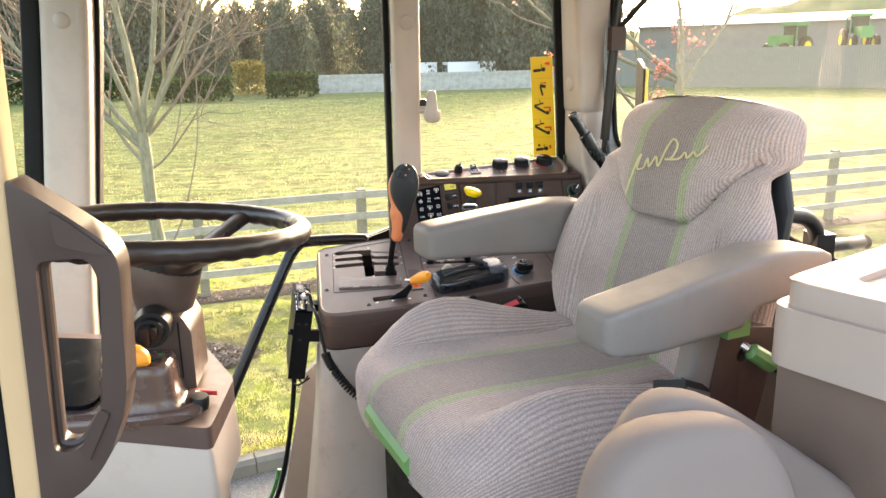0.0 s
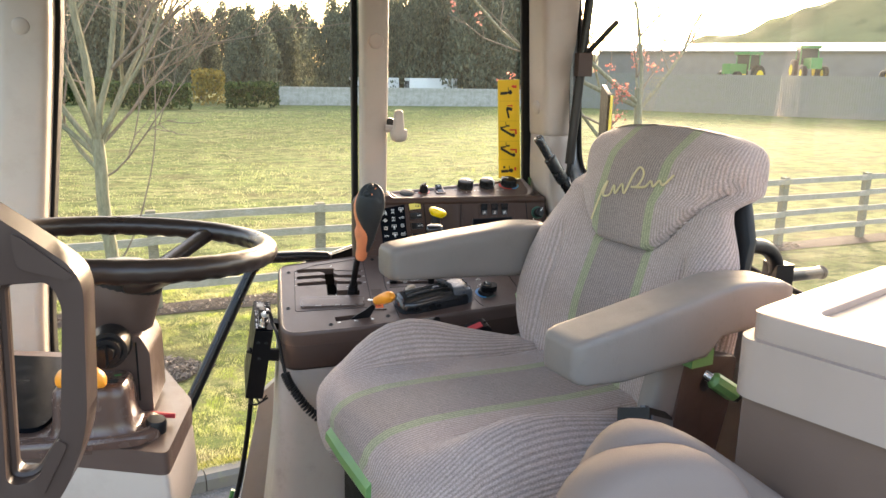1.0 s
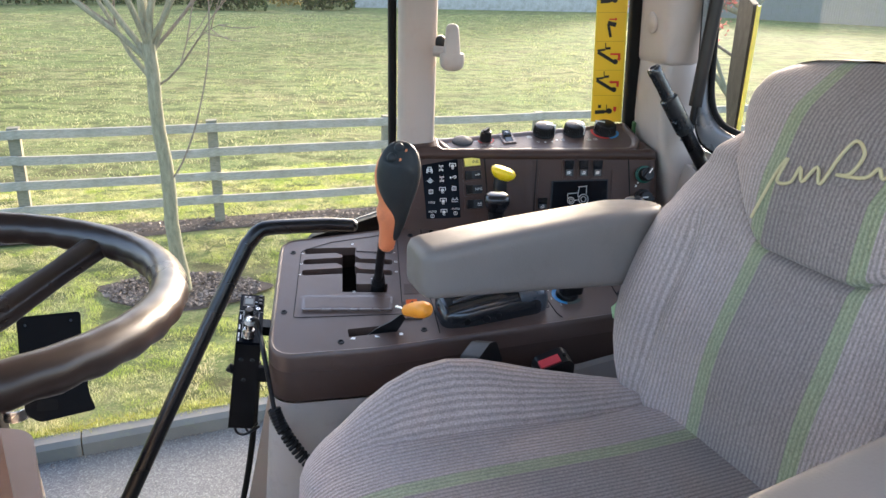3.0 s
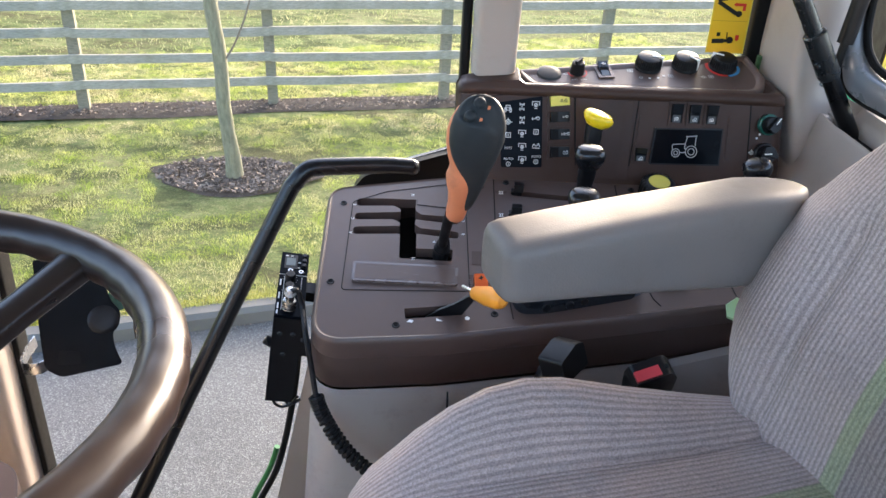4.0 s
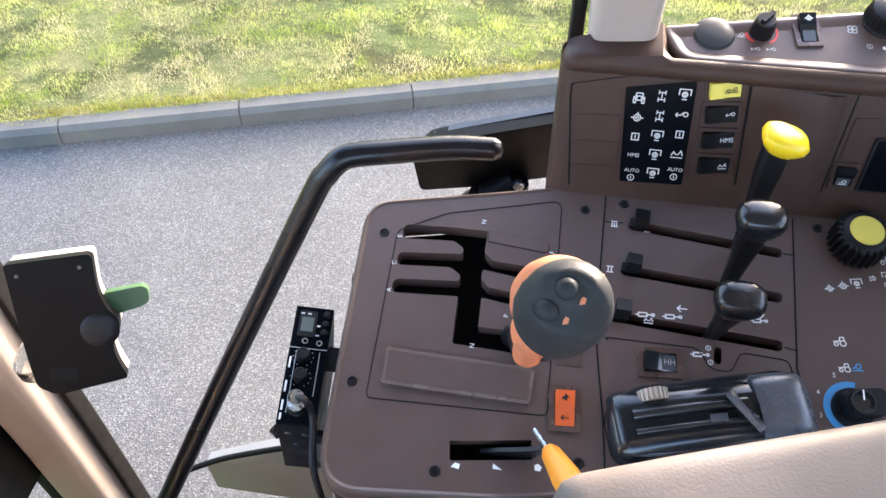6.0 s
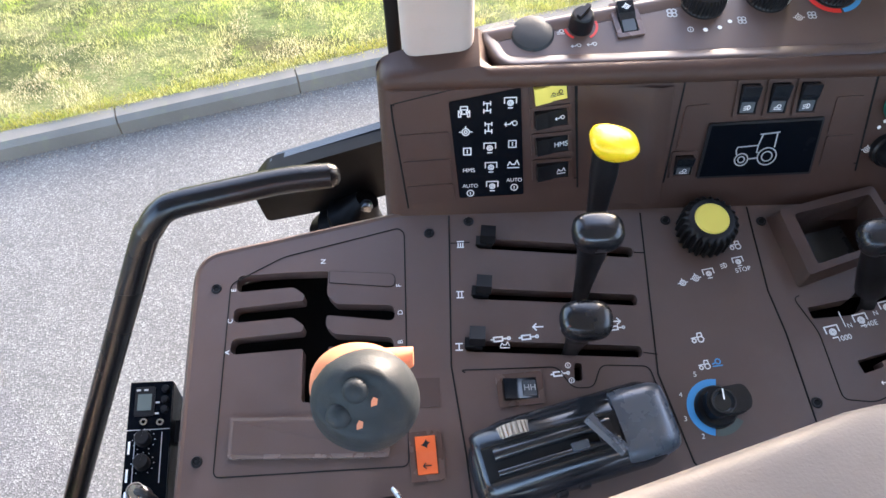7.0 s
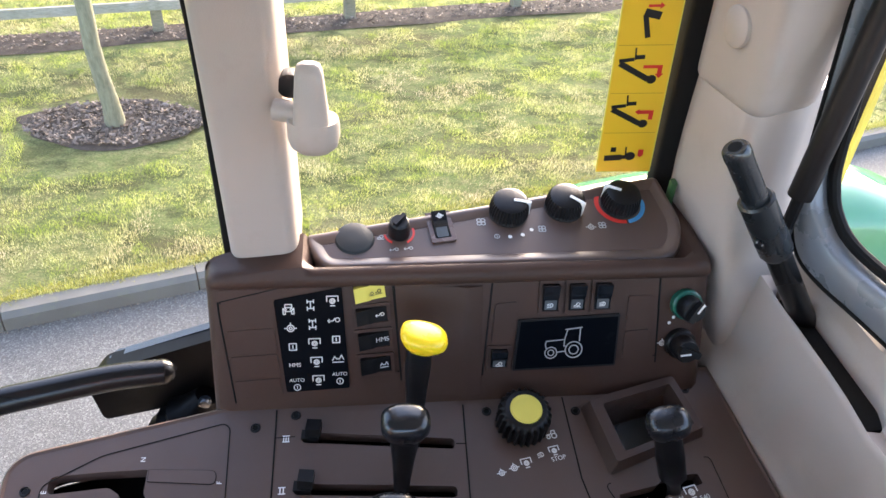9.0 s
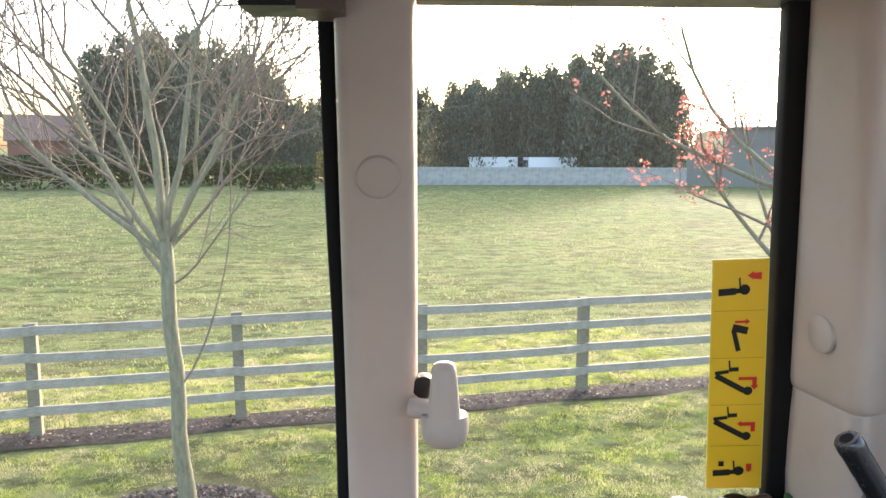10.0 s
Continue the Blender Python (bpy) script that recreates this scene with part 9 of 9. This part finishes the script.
for x, y, kind, s in ((0.3855, 1.7590, "lamp2", 0.005), (0.3985, 1.7440, "hitch", 0.005), (0.4125, 1.7450, "hitch", 0.005), (0.4870, 1.7750, "fan", 0.007), (0.5480, 1.7650, "fan", 0.006), (0.5990, 1.7660, "gear", 0.006), (0.6110, 1.7680, "fan", 0.006), (0.5010, 1.7570, "ring", 0.005)):
    icon(dash, kind, Matrix.Translation(-dbase) @ shelf(x, y), s, HUB)
for x, y in ((0.5140, 1.7560), (0.5270, 1.7580), (0.5370, 1.7640)):
    shapes(dash, "marking", [arc(0, 0, 1, n=8)[:-1]], Matrix.Translation(-dbase) @ shelf(x, y), WHITE, size=0.0022, h=0.0006)

# ---- window latch, sticker, parking lever ----
latch = thing("window_latch", "beige plastic window latch on the middle post", "latch", at=(0.331, 1.69, 2.61))
part("cup", loft([((0, 0, z), (r, 0, 0), (0, r * 0.85, 0), 2.3) for z, r in ((-0.019, 0.006), (-0.017, 0.013), (-0.012, 0.0185), (-0.004, 0.0205), (0.006, 0.0205), (0.010, 0.0195))], 28), BEIGE, latch)
part("paddle", loft([((-0.001, -0.004, z), (a, 0, 0), (0, b, 0), 3.2) for z, a, b in ((0.000, 0.0150, 0.013), (0.018, 0.0135, 0.012), (0.036, 0.0118, 0.010), (0.050, 0.0105, 0.0085), (0.055, 0.0085, 0.006), (0.057, 0.005, 0.004))], 28), BEIGE, latch)
part("stem", tube([(-0.030, 0.012, 0.012), (0.0, 0.004, 0.010)], 0.009, 12), BEIGE, latch)
part("roller", lathe([(0, 0.008), (0.010, 0.007), (0.011, 0), (0.010, -0.007), (0, -0.008)], aim((-0.018, 0.030, 0.026), (0, 1, 0)), 18), BLACK, latch)

q0, q1, q2, q3 = Vector((0.5975, 1.7925, 2.7370)), Vector((0.6520, 1.7925, 2.7390)), Vector((0.6800, 1.8415, 2.4810)), Vector((0.6215, 1.8415, 2.4810))
sticker = thing("warning_sticker", "tall yellow warning sticker with black and red pictograms on the window", "sticker", at=(0.64, 1.815, 2.61))
st0 = Vector((0.64, 1.815, 2.61))


def on_sticker(u, v, h=0.0):
    """u across, v down, both 0 to 1."""
    return (q0.lerp(q1, u)).lerp(q3.lerp(q2, u), v) + Vector((0, -0.98, -0.19)) * h - st0


def sticker_poly(pts, mat, name, h):
    bm = bmesh.new()
    bm.faces.new([bm.verts.new(on_sticker(u, v, h)) for u, v in pts])
    return part(name, bm, mat, sticker, weld=False)


def sticker_line(a, b, w, mat, h=0.0011):
    a, b = Vector(a), Vector(b)
    asp = 4.55
    d = Vector((b.x - a.x, (b.y - a.y) * asp)).normalized()
    n = Vector((-d.y, d.x / asp)) * w / 2
    return sticker_poly([a - n, b - n, b + n, a + n], mat, "pictogram", h)


part("sheet", prism([(0, 0), (1, 0), (1, 1), (0, 1)], on_sticker, 0.0, 0.0006), DECAL, sticker)
part("border", plate([(-0.02, -0.004), (1.02, -0.004), (1.02, 1.004), (-0.02, 1.004)], [[(0.0, 0.0), (1, 0), (1, 1), (0.0, 1)]], on_sticker, 0.0, 0.0005), DIALYEL, sticker)
for v in (0.205, 0.405, 0.612, 0.80):
    sticker_line((0.03, v), (0.97, v), 0.012, surface("sticker rule", (0.45, 0.28, 0.02), 0.5) if v < 0.21 else bpy.data.materials["sticker rule"], 0.0009)
for v0, tool in ((0.0, "grip"), (0.2, "stand"), (0.405, "arm"), (0.61, "arm"), (0.80, "grip")):
    if tool == "grip":
        y = v0 + 0.125
        sticker_line((0.10, y + 0.004), (0.42, y), 0.13, INK)
        sticker_line((0.40, y), (0.66, y - 0.006), 0.09, INK)
        sticker_line((0.48, y - 0.055), (0.50, y), 0.03, INK)
        sticker_poly([(0.58 + 0.10 * math.cos(a), y - 0.006 + 0.022 * math.sin(a)) for a in [k * 0.63 for k in range(10)]], INK, "pictogram", 0.0011)
    elif tool == "stand":
        sticker_line((0.40, v0 + 0.085), (0.50, v0 + 0.175), 0.09, INK)
        sticker_line((0.38, v0 + 0.075), (0.66, v0 + 0.090), 0.14, INK)
    else:
        sticker_line((0.08, v0 + 0.065), (0.34, v0 + 0.058), 0.07, INK)
        sticker_line((0.10, v0 + 0.075), (0.64, v0 + 0.145), 0.11, INK)
        sticker_line((0.34, v0 + 0.010), (0.36, v0 + 0.060), 0.03, INK)
        sticker_line((0.36, v0 + 0.050), (0.52, v0 + 0.048), 0.08, INK)
        sticker_poly([(0.70 + 0.09 * math.cos(a), v0 + 0.145 + 0.02 * math.sin(a)) for a in [k * 0.63 for k in range(10)]], INK, "pictogram", 0.0011)
for pts in ([(0.62, 0.062), (0.74, 0.045), (0.74, 0.052), (0.88, 0.05), (0.88, 0.08), (0.74, 0.076), (0.74, 0.08)], [(0.42, 0.246), (0.62, 0.246), (0.62, 0.238), (0.70, 0.25), (0.62, 0.264), (0.62, 0.256), (0.42, 0.256)], [(0.52, 0.488), (0.86, 0.488), (0.86, 0.525), (0.90, 0.525), (0.82, 0.545), (0.74, 0.525), (0.78, 0.525), (0.78, 0.502), (0.52, 0.502)], [(0.52, 0.698), (0.60, 0.685), (0.60, 0.691), (0.86, 0.691), (0.86, 0.735), (0.78, 0.735), (0.78, 0.708), (0.60, 0.708), (0.60, 0.712)], [(0.72, 0.885), (0.82, 0.885), (0.82, 0.915), (0.77, 0.925), (0.72, 0.915)]):
    sticker_poly(pts, REDINK, "pictogram", 0.0012)
sticker_poly([(0.20, 0.872), (0.30, 0.872), (0.30, 0.896), (0.20, 0.896)], INK, "pictogram", 0.0011)

pl = thing("hand_lever", "long black hand lever rising from a slot in the rear cover", "lever", at=(0.76, 1.668, 2.46))
lb0 = Vector((0.76, 1.668, 2.46))
L0, L1 = Vector((0.669, 1.668, 2.604)), Vector((0.845, 1.674, 2.338))
ld = (L1 - L0)
part("rod", tube([L0 + ld * 0.35 - lb0, L1 - lb0], [0.0120, 0.0125], 18), ROD, pl)
part("sleeve", tube([L0 + ld * f - lb0 for f in (0.19, 0.196, 0.22, 0.40, 0.415)], [0.0140, 0.0160, 0.0156, 0.0156, 0.0138], 22), LEVERTUBE, pl)
part("button_tube", tube([L0 + ld * f - lb0 for f in (0.0, 0.008, 0.03, 0.05, 0.21)], [0.0098, 0.0116, 0.0120, 0.0114, 0.0114], 22), LEVERTUBE, pl)
# Flat near-black disc paints the shade of a bore.
part("button", lathe([(0, 0.0006), (0.0058, 0.0006), (0.0062, -0.002)], aim(L0 - lb0, -ld), 20), SLOT, pl, "near-black disc painted as the shade of a hollow end")
part("screw", lathe([(0, 0.003), (0.004, 0.002), (0.005, 0)], aim(L0 + ld * 0.33 - lb0 + Vector((-0.012, -0.010, -0.006)), (-0.7, -0.6, -0.4)), 12), GLOSS, pl)

# ---- outside the cab ----
fender = bmesh.new()
rows = []
for k in range(23):
    x = 0.66 + 0.031 * k
    z = 2.405 - (0.37 if x < 0.98 else 2.2) * (x - 0.98) ** 2
    rows.append([fender.verts.new((x, y, z + dz)) for y, dz in ((1.86, -0.5), (1.87, -0.03), (1.89, -0.004), (1.99, 0.0), (2.02, -0.012), (2.03, -0.05))])
for a, b in zip(rows, rows[1:]):
    for k in range(5):
        fender.faces.new((a[k], a[k + 1], b[k + 1], b[k]))
solo("rear_fender", fender, FENDERGREEN, "glossy green curved rear fender outside the cab", "fender", angle=60)
lamp = thing("fender_reflector", "dark rounded reflector plate with yellow edge above the fender", "reflector", at=(0.945, 1.90, 2.50))
REFL = rounded([(-0.005, -0.066), (-0.012, 0.20), (0.125, 0.23), (0.125, 0.02), (0.055, -0.066)], [0.012, 0.012, 0.02, 0.03, 0.03], 5)
part("panel", prism(REFL, lambda y, z, h: Vector((h + 0.25 * y, y, z)), -0.006, 0.006, 0.003), RUBBER, lamp)
part("edge", prism([(-0.0140, -0.074), (-0.0205, 0.20), (-0.0140, 0.20), (-0.0075, -0.074)], lambda y, z, h: Vector((h, y, z)), -0.003, 0.003, 0.0010), DIALYEL, lamp)
part("stay", tube([(0.02, 0.05, -0.05), (0.03, 0.06, -0.16)], 0.008, 8), ROD, lamp)
exh = thing("exhaust_stack", "perforated grey exhaust stack beyond the windscreen", "exhaust", at=(-1.25, 1.75, -0.11))
part("shield", lathe([(0.05, 1.5), (0.055, 1.55), (0.055, 2.85), (0.05, 2.9), (0, 2.9)], Matrix.Identity(4), 24), surface("dull exhaust steel", (0.18, 0.17, 0.16), 0.5, metal=0.6, grain=80, bump=0.3), exh)
part("pipe", tube([(0, 0, 0.0), (0, 0, 3.1), (-0.06, 0, 3.25)], 0.04, 16), ROD, exh)
bonnet = thing("tractor_bonnet", "green sloping tractor bonnet ahead of the windscreen", "bonnet", at=(-1.6, 1.03, 1.2))
part("hood", loft([((x, 0, z), (0, w, 0), (0, 0, h), 4) for x, z, w, h in ((0.9, 0.36, 0.38, 0.42), (0.2, 0.36, 0.38, 0.42), (-0.8, 0.30, 0.36, 0.38), (-1.3, 0.20, 0.30, 0.28))], 28), JGREEN, bonnet)
chassis = thing("tractor_chassis", "black steel tractor frame under the cab and bonnet", "tractor frame", at=(-0.6, 1.05, -0.11))
part("frame", box((-2.1, -0.22, 0.0), (1.6, 0.22, 1.40), 0.04), ROD, chassis)
